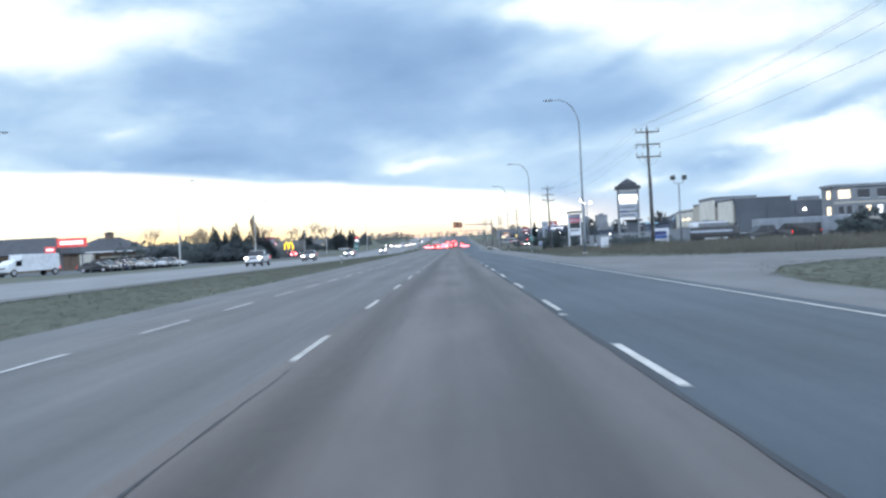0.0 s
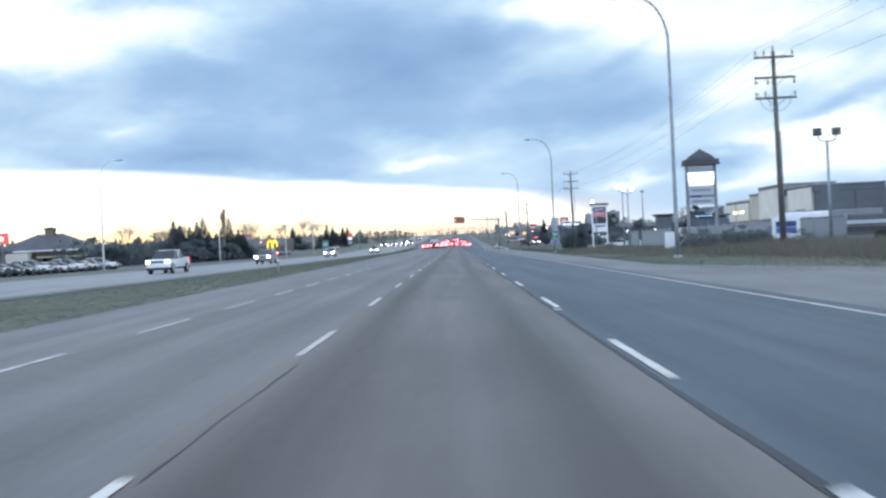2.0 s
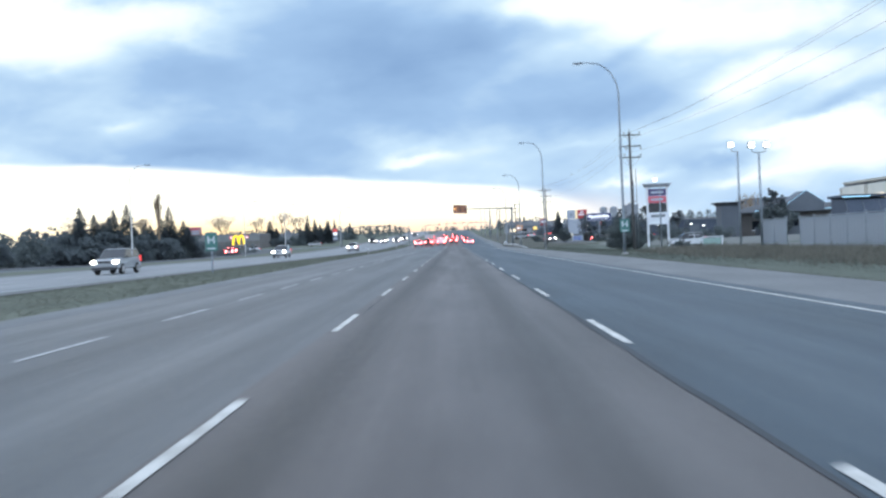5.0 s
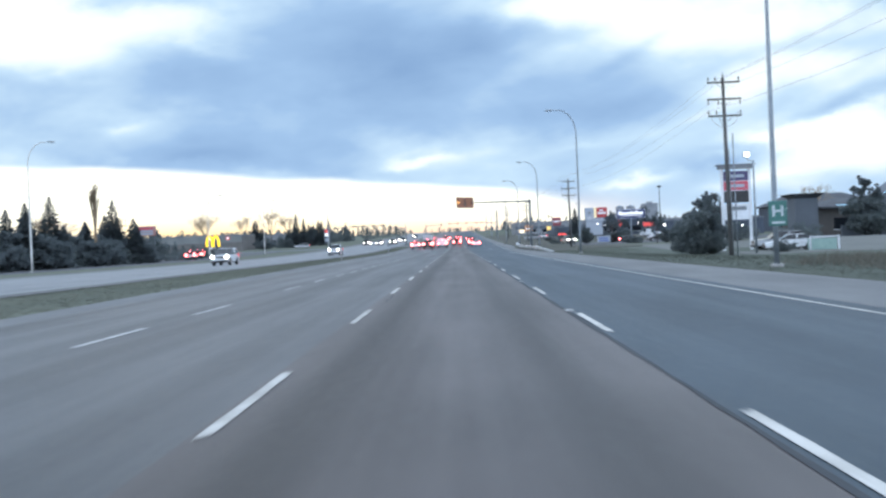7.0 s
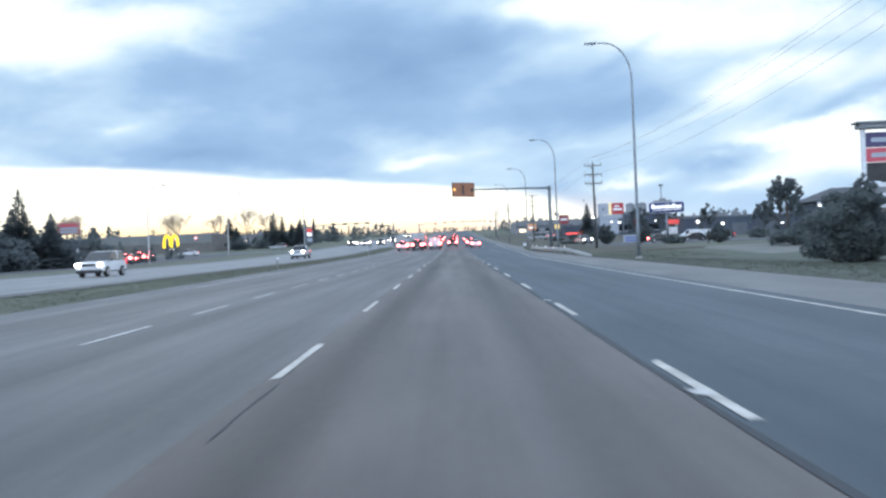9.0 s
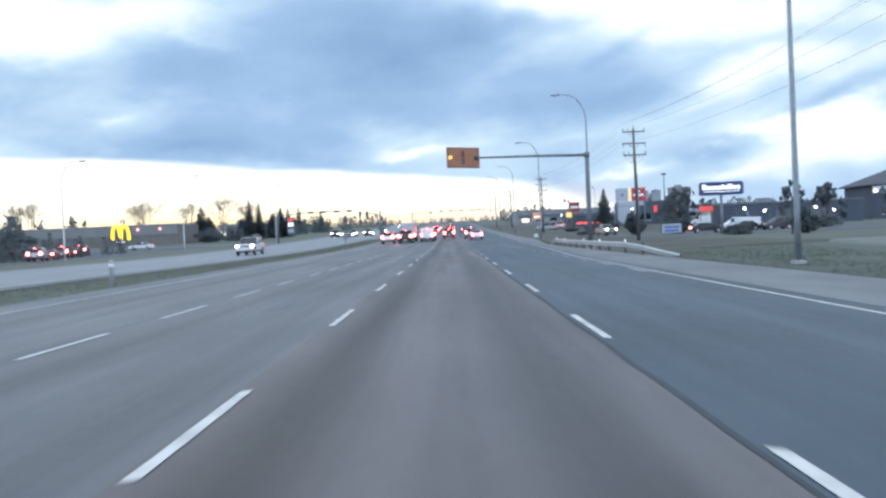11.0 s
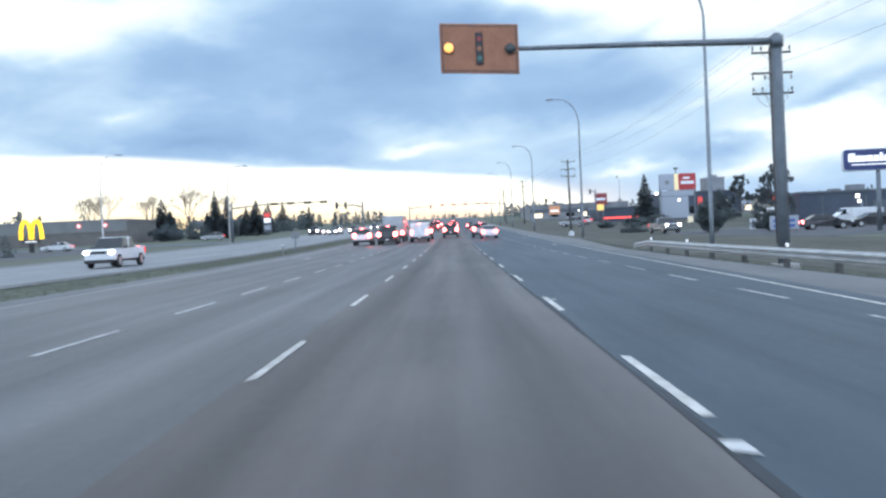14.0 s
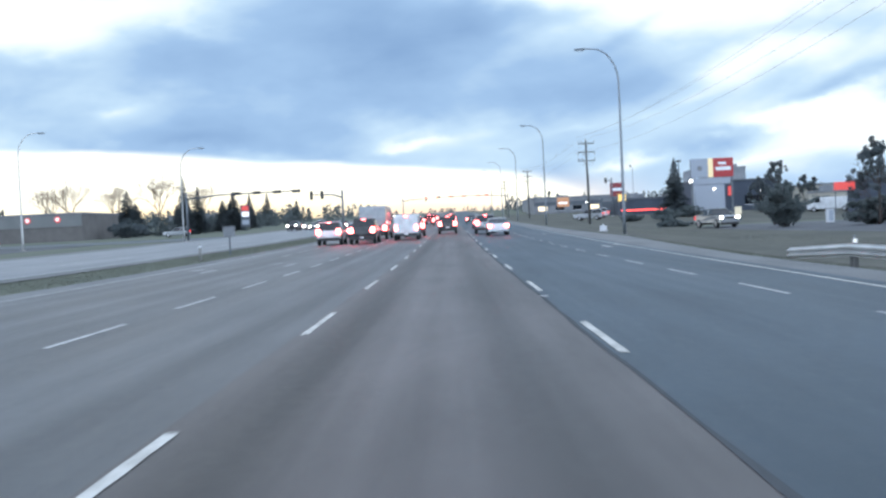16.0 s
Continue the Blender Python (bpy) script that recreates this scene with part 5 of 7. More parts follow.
def billboard():
    t = thing("billboard", 40.45, 394.3, "billboard with grey and lit red halves over a pale panel", "billboard", z=0.86)
    for x in (-3.1, 3.1):
        part("post", box_bm(x - 0.15, x + 0.15, -0.12, 0.12, -0.05, 9.0, 0.02), M_STEEL_DK, t)
    part("panel", box_bm(-3.2, -0.55, -0.2, 0.2, 6.2, 9.1, 0.03), M_PALEGLOW, t, "dim white half")
    part("panel", box_bm(-0.55, 0.2, -0.2, 0.2, 6.2, 9.1, 0.03), glow("lit_cream_panel", (1.0, 0.80, 0.42), 0.55, (0.5, 0.45, 0.3)), t, "lit cream stripe")
    red = part("panel", box_bm(0.2, 3.3, -0.2, 0.2, 6.2, 9.1, 0.03), glow("dim_lit_red_panel", (0.8, 0.06, 0.06), 0.15, (0.26, 0.025, 0.03)), t, "lit red half")
    part("lettering_bar", box_bm(1.0, 2.2, -0.215, -0.201, 8.1, 8.5), M_BAR, red)
    part("lettering_bar", box_bm(0.6, 2.9, -0.215, -0.201, 7.2, 7.75), M_BAR, red)
    part("emblem", tube_bm([(-1.85, -0.201, 7.6), (-1.85, -0.215, 7.6)], 0.4, 14), M_GREYWALL, t)
    part("upper_band", box_bm(-3.05, 2.85, -0.10, 0.10, 5.15, 6.1, 0.03), M_PALEGLOW, t, "pale band under the board")
    part("lower_panel", box_bm(-2.9, 1.9, -0.08, 0.08, 1.2, 5.05, 0.03), M_PALEGLOW, t, "blue-grey lower panel")
    for z in (1.1, 5.06):
        part("rail", box_bm(-2.94, 2.94, -0.07, 0.07, z, z + 0.08), M_STEEL_DK, t)
    part("lamp", box_bm(0.1, 0.4, -0.3, -0.09, 4.3, 4.5, 0.03), M_LAMPWHITE, t, "small lit lamp")


billboard()


def arch_sign():
    t = thing("arch_sign", -66.0, 372, "lit yellow double arch sign on a dark base post", "sign", z=rise(372) - 0.5)
    t.matrix_basis = t.matrix_basis @ Matrix.Diagonal((0.86, 1, 0.94, 1))
    part("post", box_bm(-0.35, 0.35, -0.3, 0.3, -0.05, 2.1, 0.03), M_BLACK, t)
    part("caption_panel", box_bm(-1.5, 1.5, -0.2, 0.2, 2.1, 2.65, 0.03), M_BLACK, t)
    part("caption_bar", box_bm(-1.1, 1.1, -0.215, -0.201, 2.28, 2.45), M_BARLIT, t)
    for c in (-1.0, 1.0):
        bm = bmesh.new()
        n = 16
        rows = []
        for k in range(n + 1):
            a = math.pi * k / n
            x, z = math.cos(a), math.sin(a) ** 0.75
            for sgn in (0,):
                ox, oz = c + x * 1.22, 2.75 + z * 3.3
                ix, iz = c + x * 0.62, 2.75 + z * 2.75
                rows.append([bm.verts.new(p) for p in ((ox, -0.2, oz), (ix, -0.2, iz), (ix, 0.2, iz), (ox, 0.2, oz))])
        for a, b in zip(rows, rows[1:]):
            for k in range(4):
                bm.faces.new((a[k], a[(k + 1) % 4], b[(k + 1) % 4], b[k]))
        bm.faces.new(rows[0])
        bm.faces.new(rows[-1][::-1])
        shifted(bm, 0, 0.011 * c, 0)
        part("arch", bm, M_YELLOWLIT, t)


arch_sign()


def board_sign(name, x, y, z0, w, h, material, label, legs=True, turn=0.0, bars=((0.25, M_BAR),), base=None):
    t = thing(name, x, y, label, "sign", turn=turn, z=base)
    if legs == "post":
        part("post", box_bm(-0.045, 0.045, 0.04, 0.13, -0.05, z0 + h * 0.9, 0.01), M_STEEL_DK, t)
    elif legs:
        for s in (-1, 1):
            part("leg", box_bm(s * w * 0.42 - 0.05, s * w * 0.42 + 0.05, 0.04, 0.14, -0.05, z0 + h * 0.9, 0.01), M_STEEL_DK, t)
    p = part("panel", box_bm(-w / 2, w / 2, -0.05, 0.035, z0, z0 + h, 0.012), material, t)
    for f, m in bars:
        part("lettering_bar", box_bm(-w * 0.38, w * 0.36, -0.058, -0.051, z0 + h * f, z0 + h * (f + 0.22)), m, p)
    return t


board_sign("yard_banner", 20.9, 95.0, 0.45, 1.75, 1.62, M_WHITE, "white yard banner with navy lettering bars over a white foot", bars=((0.60, M_NAVY), (0.36, M_BARBLUE)))
board_sign("panel_sign", 19.1, 118.7, 0.05, 1.05, 1.6, M_WHITE, "plain white upright panel sign at the fence", bars=())
board_sign("ground_sign", 29.2, 309.0, 0.3, 2.55, 1.2, M_PALEGLOW, "pale ground sign with blue lettering bars", bars=((0.52, M_BARBLUE), (0.14, M_BARBLUE)))
board_sign("pylon_sign", 33.8, 439.0, 3.8, 2.8, 2.7, M_SIGRED, "dull red pylon sign panel on legs", bars=((0.4, M_BAR),), base=2.1)
board_sign("pylon_sign", 26.7, 395.0, 2.75, 1.2, 1.1, glow("lit_yellow_panel", (1.0, 0.72, 0.22), 0.9, (0.45, 0.30, 0.10)), "small lit yellow panel on legs before the red pylon sign", bars=())
board_sign("pylon_sign", 31.6, 437.5, 0.2, 2.6, 3.4, M_SLATE, "dark lower panel beside the red pylon sign", bars=((0.75, M_GREYWALL),), base=2.1)
board_sign("price_sign", 26.6, 470.0, 2.2, 2.8, 2.2, glow("lit_orange_panel", (1.0, 0.50, 0.25), 0.32, (0.35, 0.18, 0.10)), "glowing orange and white far sign", bars=((0.3, M_BARLIT),))
board_sign("roadside_sign", -58.4, 296.0, 5.0, 3.6, 1.8, M_HAZEDRED, "red-framed roadside sign among spruces", bars=((0.64, M_PINKLIT), (0.38, M_PALEGLOW), (0.10, M_PALEGLOW)))
board_sign("pylon_sign", -49.4, 475, 0.9, 2.3, 5.2, M_SLATE, "tall dark pylon sign with a lit red head over white panels", bars=((0.74, M_REDLIT), (0.47, M_BARLIT), (0.10, M_PALEGLOW)))
board_sign("store_sign", 50.7, 370.5, 2.75, 2.7, 1.05, M_REDLIT, "lit red store sign panel on legs", bars=(), base=0.95)
board_sign("box_sign", 34.5, 362.3, 0.90, 0.8, 0.95, glow("soft_cream_panel", (1.0, 0.90, 0.62), 0.35, (0.5, 0.46, 0.36)), "small lit cream box sign beside the lot", bars=(), base=0.3)
board_sign("lot_sign", -13.9, 309.0, 1.15, 0.75, 0.62, M_GREYWALL, "back of a small grey road sign in the median", "post", bars=())


def lot_lamp(x, y, h, heads, lit, label="dark twin-headed floodlight on a steel post"):
    t = thing("floodlight", x, y, label, "floodlight", "yard floodlights")
    part("post", tube_bm([(0, 0, -0.05), (0, 0, h - 0.4)], [0.10, 0.075], 8), M_STEEL, t)
    part("yoke", tube_bm([(-0.55, 0, h - 0.05), (-0.45, 0, h - 0.38), (0, 0, h - 0.45), (0.45, 0, h - 0.38), (0.55, 0, h - 0.05)][: 5 if heads > 1 else 3], 0.035, 6), M_STEEL, t)
    for s in ((-0.55, 0.55) if heads > 1 else (-0.55,)):
        hd = part("lamp_head", box_bm(s - 0.22, s + 0.22, -0.15, 0.15, h - 0.1, h + 0.33, 0.04), M_BLACK, t)
        part("lens", box_bm(s - 0.19, s + 0.19, -0.17, -0.151, h - 0.06, h + 0.29), M_LAMPWHITE if lit else M_LENS_OFF, hd)


lot_lamp(21.9, 90.5, 6.7, 2, False)
lot_lamp(22.3, 155.5, 7.3, 2, True, "lit twin-headed floodlight on a steel post")
lot_lamp(22.9, 162.5, 8.0, 1, True, "lit single floodlight on a steel post")
lot_lamp(34.7, 382.5, 5.1, 1, True, "lit single floodlight beside the billboard")
lot_lamp(47.9, 336.2, 3.3, 1, True, "low lit floodlight in the motel lot")
lot_lamp(24.9, 200.2, 8.2, 1, True, "slim lit floodlight post beside the tenant sign")
lot_lamp(49, 500, 12.0, 1, False, "tall unlit area light far off")
lot_lamp(-66, 310, 5.5, 1, True, "lit lot lamp among the spruces")


def fence():
    t = thing("yard_fence", 0, 0, "grey privacy-slatted chain-link fence along the yard", "fence", z=0)
    slat_mesh = mesh_of("slat_panel", box_bm(0, 0.02, 0, 0.44, 0, 1.75), M_FENCE)
    ys = [90 + 2.45 * k for k in range(28)]
    for k, y in enumerate(ys):
        part("post", tube_bm([(22.6, y, -0.05), (22.6, y, 1.98), (22.6, y, 2.03)], [0.04, 0.04, 0.015], 6), M_STEEL, t)
        if k + 1 < len(ys) and k not in (15, 16, 17, 24):
            for j in range(5):
                slat = part("slat_panel", slat_mesh, M_FENCE, t)
                slat.location = (22.585, y + 0.05 + j * 0.472, 0.08)
            part("top_rail", tube_bm([(22.6, y, 1.9), (22.6, y + 2.45, 1.9)], 0.025, 5), M_STEEL, t)


fence()


# ---- buildings ----
def wall_box(parent, name, x0, x1, y0, y1, z0, z1, m, bevel=0.0):
    return part(name, box_bm(x0, x1, y0, y1, z0, z1, bevel=bevel), m, parent)


def shop_block():
    t = thing("retail_building", 49.5, 164.0, "large flat-roofed store with beige panels and a slate grey end wall", "building")
    wall_box(t, "wall", 0, 40, 0, 42, -0.05, 6.3, M_SLATE)
    wall_box(t, "raised_block", -0.3, 9.5, -0.1, 27.5, 6.3, 7.1, M_SLATE)
    wall_box(t, "raised_block", -0.6, 7.0, 10.5, 22.0, 7.1, 7.9, M_GREYWALL)
    wall_box(t, "parapet", -0.45, 9.65, -0.25, 10.4, 7.1, 7.3, M_GREYWALL, 0.03)
    wall_box(t, "parapet", -0.75, 7.15, 10.4, 22.1, 7.9, 8.1, M_GREYWALL, 0.03)
    wall_box(t, "parapet", -0.45, 9.65, 22.2, 27.6, 7.1, 7.3, M_GREYWALL, 0.03)
    wall_box(t, "parapet", 9.7, 40.1, -0.15, 0.4, 6.3, 6.5, M_GREYWALL, 0.03)
    wall_box(t, "parapet", -0.2, 0.4, 27.7, 42, 6.3, 6.6, M_STUCCO, 0.03)
    for k, (a, b, top) in enumerate(((0.5, 9.6, 6.9), (10.8, 21.6, 7.5), (22.4, 27.2, 6.9), (28.2, 34.4, 6.0), (35.4, 41.6, 6.0))):
        deep = -0.75 if k == 1 else -0.46
        wall_box(t, "facade_panel", deep, deep + 0.14, a, b, 3.0, top, M_STUCCO_LT if k != 2 else M_STUCCO, 0.03)
        wall_box(t, "facade_return", deep + 0.15, -0.01, a + 0.1, b - 0.1, 2.95, min(top, 6.28), M_STUCCO)
        wall_box(t, "base_course", -0.2, -0.02, a, b, 0.0, 0.9, M_STUCCO)
        w = wall_box(t, "window", -0.12, -0.02, a + 0.8, b - 0.8, 0.95, 2.6, M_GLASS)
        wall_box(w, "lintel", -0.22, -0.13, a + 0.6, b - 0.6, 2.6, 2.85, M_STUCCO)
        for n in range(3):
            y = a + 0.8 + (b - a - 1.6) * (n + 1) / 4
            wall_box(w, "mullion", -0.16, -0.125, y - 0.05, y + 0.05, 0.96, 2.59, M_GREYWALL)
        wall_box(t, "pilaster", -0.5, -0.02, b + 0.12, b + 0.7, 0, 5.95, M_STUCCO, 0.03)
    for a in (30.2, 34.0):
        wall_box(t, "sign_panel", -0.56, -0.47, a, a + 2.4, 4.3, 4.75, M_WINLIT)
    for k in range(8):
        wall_box(t, "end_panel", 0.5 + 4.9 * k, 5.2 + 4.9 * k, -0.08, -0.01, 0.3, 6.2, M_SLATE, 0.02)
    wall_box(t, "wall_light", 11.6, 12.1, -0.35, -0.09, 4.6, 4.95, M_LAMPWHITE)
    wall_box(t, "roof_unit", 14, 17, 6, 9, 6.3, 7.3, M_GREYWALL, 0.04)
    wall_box(t, "roof_unit", 24, 26, 9, 12, 6.3, 7.2, M_GREYWALL, 0.04)


shop_block()


def apartment():
    t = thing("apartment_building", 67.5, 167.0, "three-storey flat-roofed building with lit warm windows", "building")
    t.matrix_basis = pose(60.9, 150.0, 0, 0, 0, 0) @ Matrix.Scale(0.86, 4)
    wall_box(t, "wall", 0, 26, 0, 5.8, -0.05, 9.0, M_GREYWALL)
    wall_box(t, "roof", -0.4, 26.4, -0.4, 5.9, 9.0, 9.5, M_GREYWALL, 0.04)
    for z in (2.9, 5.9):
        wall_box(t, "band", -0.06, 26.06, -0.06, -0.01, z, z + 0.35, M_STUCCO)
    rnd = random.Random(4)
    for f in range(3):
        for k in range(7):
            x = 0.8 + 3.6 * k
            lit = rnd.random() < 0.75
            w = wall_box(t, "window", x, x + (2.2 if f != 1 else 0.9), -0.10, -0.01, 0.9 + 3 * f, 2.4 + 3 * f, (M_WINLIT if (k + f) % 3 else M_WINCOOL) if lit else M_GLASS)
            wall_box(w, "frame", x - 0.08, x + (2.28 if f != 1 else 0.98), -0.07, -0.012, 0.78 + 3 * f, 0.89 + 3 * f, M_WHITE)
            if f == 1:
                w = wall_box(t, "window", x + 1.5, x + 2.4, -0.10, -0.01, 3.9, 5.4, M_WINLIT if k % 2 else M_GLASS)
                wall_box(w, "frame", x + 1.42, x + 2.48, -0.07, -0.012, 3.78, 3.89, M_WHITE)
        for k in range(1):
            w = wall_box(t, "window", -0.10, -0.01, 1.5 + 4.2 * k, 3.2 + 4.2 * k, 0.9 + 3 * f, 2.4 + 3 * f, M_GLASS if k == f else M_WINLIT)
            wall_box(w, "frame", -0.07, -0.012, 1.4 + 4.2 * k, 3.3 + 4.2 * k, 0.78 + 3 * f, 0.89 + 3 * f, M_WHITE)


apartment()


def hip_roof(x0, x1, y0, y1, z0, z1, run):
    """A hip roof with eaves; run: how far the ridge's ends stand in."""
    bm = bmesh.new()
    a = [bm.verts.new(p) for p in ((x0, y0, z0), (x1, y0, z0), (x1, y1, z0), (x0, y1, z0))]
    lower = [bm.verts.new((v.co.x, v.co.y, z0 - 0.22)) for v in a]
    if x1 - x0 > y1 - y0:
        ym = (y0 + y1) / 2
        r = [bm.verts.new((x0 + run, ym, z1)), bm.verts.new((x1 - run, ym, z1))]
        faces = ((a[0], a[1], r[1], r[0]), (a[1], a[2], r[1]), (a[2], a[3], r[0], r[1]), (a[3], a[0], r[0]))
    else:
        xm = (x0 + x1) / 2
        r = [bm.verts.new((xm, y0 + run, z1)), bm.verts.new((xm, y1 - run, z1))]
        faces = ((a[0], a[1], r[0]), (a[1], a[2], r[1], r[0]), (a[2], a[3], r[1]), (a[3], a[0], r[0], r[1]))
    for f in faces:
        bm.faces.new(f)
    for k in range(4):
        bm.faces.new((a[k], lower[k], lower[(k + 1) % 4], a[(k + 1) % 4]))
    bm.faces.new(lower[::-1])
    return bm


def pub():
    t = thing("roadhouse", -88.4, 238.0, "low building with a dark hip roof, pale wing and small cupola", "building")
    wall_box(t, "wall", -8, 8, -6, 8, -0.05, 3.9, M_BRICK)
    part("roof", hip_roof(-9.2, 9.2, -7.2, 9.2, 4.1, 7.7, 6.5), M_ROOF, t)
    part("fascia", box_bm(-9.3, 9.3, -7.32, -7.21, 3.85, 4.15), M_WHITE, t)
    cup = part("cupola", box_bm(-0.85, 0.85, 0.1, 1.9, 6.6, 8.9, 0.03), M_BRICK, t)
    part("cupola_roof", hip_roof(-1.0, 1.0, -0.05, 2.05, 8.95, 9.2, 0.95), M_ROOF, cup)
    wall_box(t, "wing", -7.5, -1.0, -8.6, -6.01, 0, 3.6, M_STUCCO_LT)
    wall_box(t, "awning", 1, 15, -8.4, -6.1, 2.5, 2.8, M_STUCCO)
    for k in range(5):
        w = wall_box(t, "window", 1.2 + 1.35 * k, 2.2 + 1.35 * k, -6.1, -6.01, 1.0, 2.4, M_GLASS)
        wall_box(w, "sill", 1.1 + 1.35 * k, 2.3 + 1.35 * k, -6.16, -6.02, 0.88, 0.99, M_WHITE)


pub()


def diner():
    t = thing("restaurant_building", -94.0, 203.0, "dark-roofed restaurant with small warm windows and red lit signs", "building")
    wall_box(t, "wall", -18, 9.0, -6, 8, -0.05, 3.6, M_BRICK)
    part("roof", hip_roof(-19, 10.0, -7, 9, 3.8, 7.4, 3.0), M_ROOF, t)
    for k in range(8):
        w = wall_box(t, "window", -16 + 3.0 * k, -14.4 + 3.0 * k, -6.1, -6.01, 1.1, 2.3, M_WINDIM if k in (2, 4, 5) else M_GLASS)
        wall_box(w, "sill", -16.1 + 3.0 * k, -14.3 + 3.0 * k, -6.16, -6.02, 0.98, 1.09, M_WHITE)
    s = wall_box(t, "roof_sign", 9.2, 15.6, -4.4, -4.0, 5.0, 6.9, M_REDLIT, 0.05)
    wall_box(s, "lettering_bar", 9.9, 14.9, -4.43, -4.401, 5.55, 6.35, M_BARLIT)
    wall_box(t, "sign_post", 10.0, 10.25, -4.3, -4.05, 0, 5.0, M_STEEL_DK)
    wall_box(t, "sign_post", 14.4, 14.65, -4.3, -4.05, 0, 5.0, M_STEEL_DK)
    s = wall_box(t, "lit_box_sign", 8.0, 10.2, -7.6, -7.3, 3.9, 5.2, M_REDLIT, 0.05)
    wall_box(s, "lettering_bar", 8.3, 9.9, -7.63, -7.601, 4.3, 4.8, M_BARLIT)
    wall_box(t, "sign_bracket", 9.0, 9.15, -7.29, -5.9, 4.4, 4.6, M_STEEL_DK)


diner()


def low_store(name, x0, x1, y0, y1, h, m, label, lights=(), band=None, windows=0, seed=0):
    zb = lie(x0, y0)
    h += rise(y0) - zb
    t = thing(name, x0, y0, label, "building", z=zb)
    w, d = x1 - x0, y1 - y0
    wall_box(t, "wall", 0, w, 0, d, -0.3, h, m)
    wall_box(t, "parapet", -0.15, w + 0.15, -0.15, d + 0.15, h, h + 0.35, M_SLATE if m is M_DKWALL else M_GREYWALL, 0.03)
    if band:
        wall_box(t, "band", 0.02, w - 0.02, -0.10, -0.01, h * band[0], h * band[1], band[2])
    for k in range(windows):
        a = (k + 0.25) * w / windows
        q = wall_box(t, "window", a, a + 0.5 * w / windows, -0.09, -0.01, h * 0.2, h * 0.5, M_GLASS if (k + seed) % 3 else M_WINLIT)
        wall_box(q, "sill", a - 0.05, a + 0.5 * w / windows + 0.05, -0.14, -0.012, h * 0.2 - 0.12, h * 0.2 - 0.01, M_WHITE)
    for a in lights:
        wall_box(t, "wall_light", a * w, a * w + 0.4, -0.3, -0.11, h * 0.62, h * 0.62 + 0.3, M_LAMPWHITE)
    wall_box(t, "roof_unit", w * 0.3, w * 0.3 + 2.2, d * 0.3, d * 0.3 + 2.2, h + 0.3, h + 1.2, M_GREYWALL, 0.04)
    return t


warehouse = low_store("warehouse", 52.5, 80.5, 368, 374, 3.75, M_DKWALL, "long dark slate-blue warehouse with wall lights", (), None, 0)
for a, zz in ((8.6, 2.6), (18.4, 2.9), (22.0, 2.2)):
    wall_box(warehouse, "wall_light", a, a + 0.4, -0.35, -0.101, zz, zz + 0.3, M_LAMPWHITE)
for k in range(4):
    wall_box(warehouse, "wall_rib", 3.2 + 6.6 * k, 3.4 + 6.6 * k, -0.08, -0.001, 0, 3.6, M_SLATE)
wall_box(warehouse, "loading_door", 11.0, 14.4, -0.07, -0.001, 0, 2.8, M_SLATE)
wall_box(warehouse, "loading_door", 17.6, 21.0, -0.07, -0.001, 0, 2.8, M_SLATE)
long_store = low_store("store_building", -150, -72, 432, 452, 5.2, M_TAUPE, "long low taupe store with a pale grey upper band", (), (0.55, 0.98, M_ASHBAND), 0)
for a in (67.4, 73.3):
    logo = part("wall_logo", tube_bm([(a, -0.11, 4.3), (a, -0.2, 4.3)], 0.62, 14), M_REDLIT, long_store, "round lit red logo")
    part("logo_centre", tube_bm([(a, -0.201, 4.3), (a, -0.24, 4.3)], 0.36, 12), M_BARLIT, logo)
low_store("store_building", 33.5, 44, 434, 446, 3.0, M_DKWALL, "small dark store with a red lit fascia strip", (), (0.27, 0.34, M_REDSTRIP), 0)
dark_store = low_store("store_building", 46, 62, 428, 446, 5.6, M_DKWALL, "dark flat-roofed store behind the billboard", (0.15, 0.8), None, 2, 1)
wall_box(dark_store, "wall_logo", 6.8, 7.8, -0.3, -0.101, 2.9, 4.7, M_REDLIT, 0.08)
low_store("shed", 59.6, 64.6, 402, 406, 2.6, M_STUCCO, "small white shed at the back of the lot", (), None, 0)
low_store("store_building", 70, 115, 428, 446, 4.1, M_STUCCO, "pale low store among pines", (0.6,), None, 6)
low_store("store_building", 26, 58, 540, 570, 4.4, M_GREYWALL, "grey far store along the rise", (0.5,), (0.55, 0.8, M_SLATE), 6)
low_store("store_building", 30, 70, 600, 640, 5.0, M_GREYWALL, "far grey commercial building", (0.2, 0.6), None, 8)
low_store("store_building", 62, 95, 500, 525, 4.5, M_GREYWALL, "grey commercial building far off", (0.4,), (0.6, 0.8, M_PALEGLOW), 6, 2)
low_store("store_building", -95, -70, 318, 334, 4.2, M_DKWALL, "dark low building behind the spruces", (0.5,), None, 5, 1)
low_store("store_building", -150, -118, 300, 330, 5.0, M_BRICK, "brown low building behind the lot", (), None, 6)
low_store("store_building", -88, -70, 540, 560, 4.5, M_GREYWALL, "grey building beyond the cross street", (0.7,), None, 5)
low_store("store_building", -118, -98, 262, 282, 5.5, M_GREYWALL, "grey boxy building behind the frontage lot", (), None, 4)


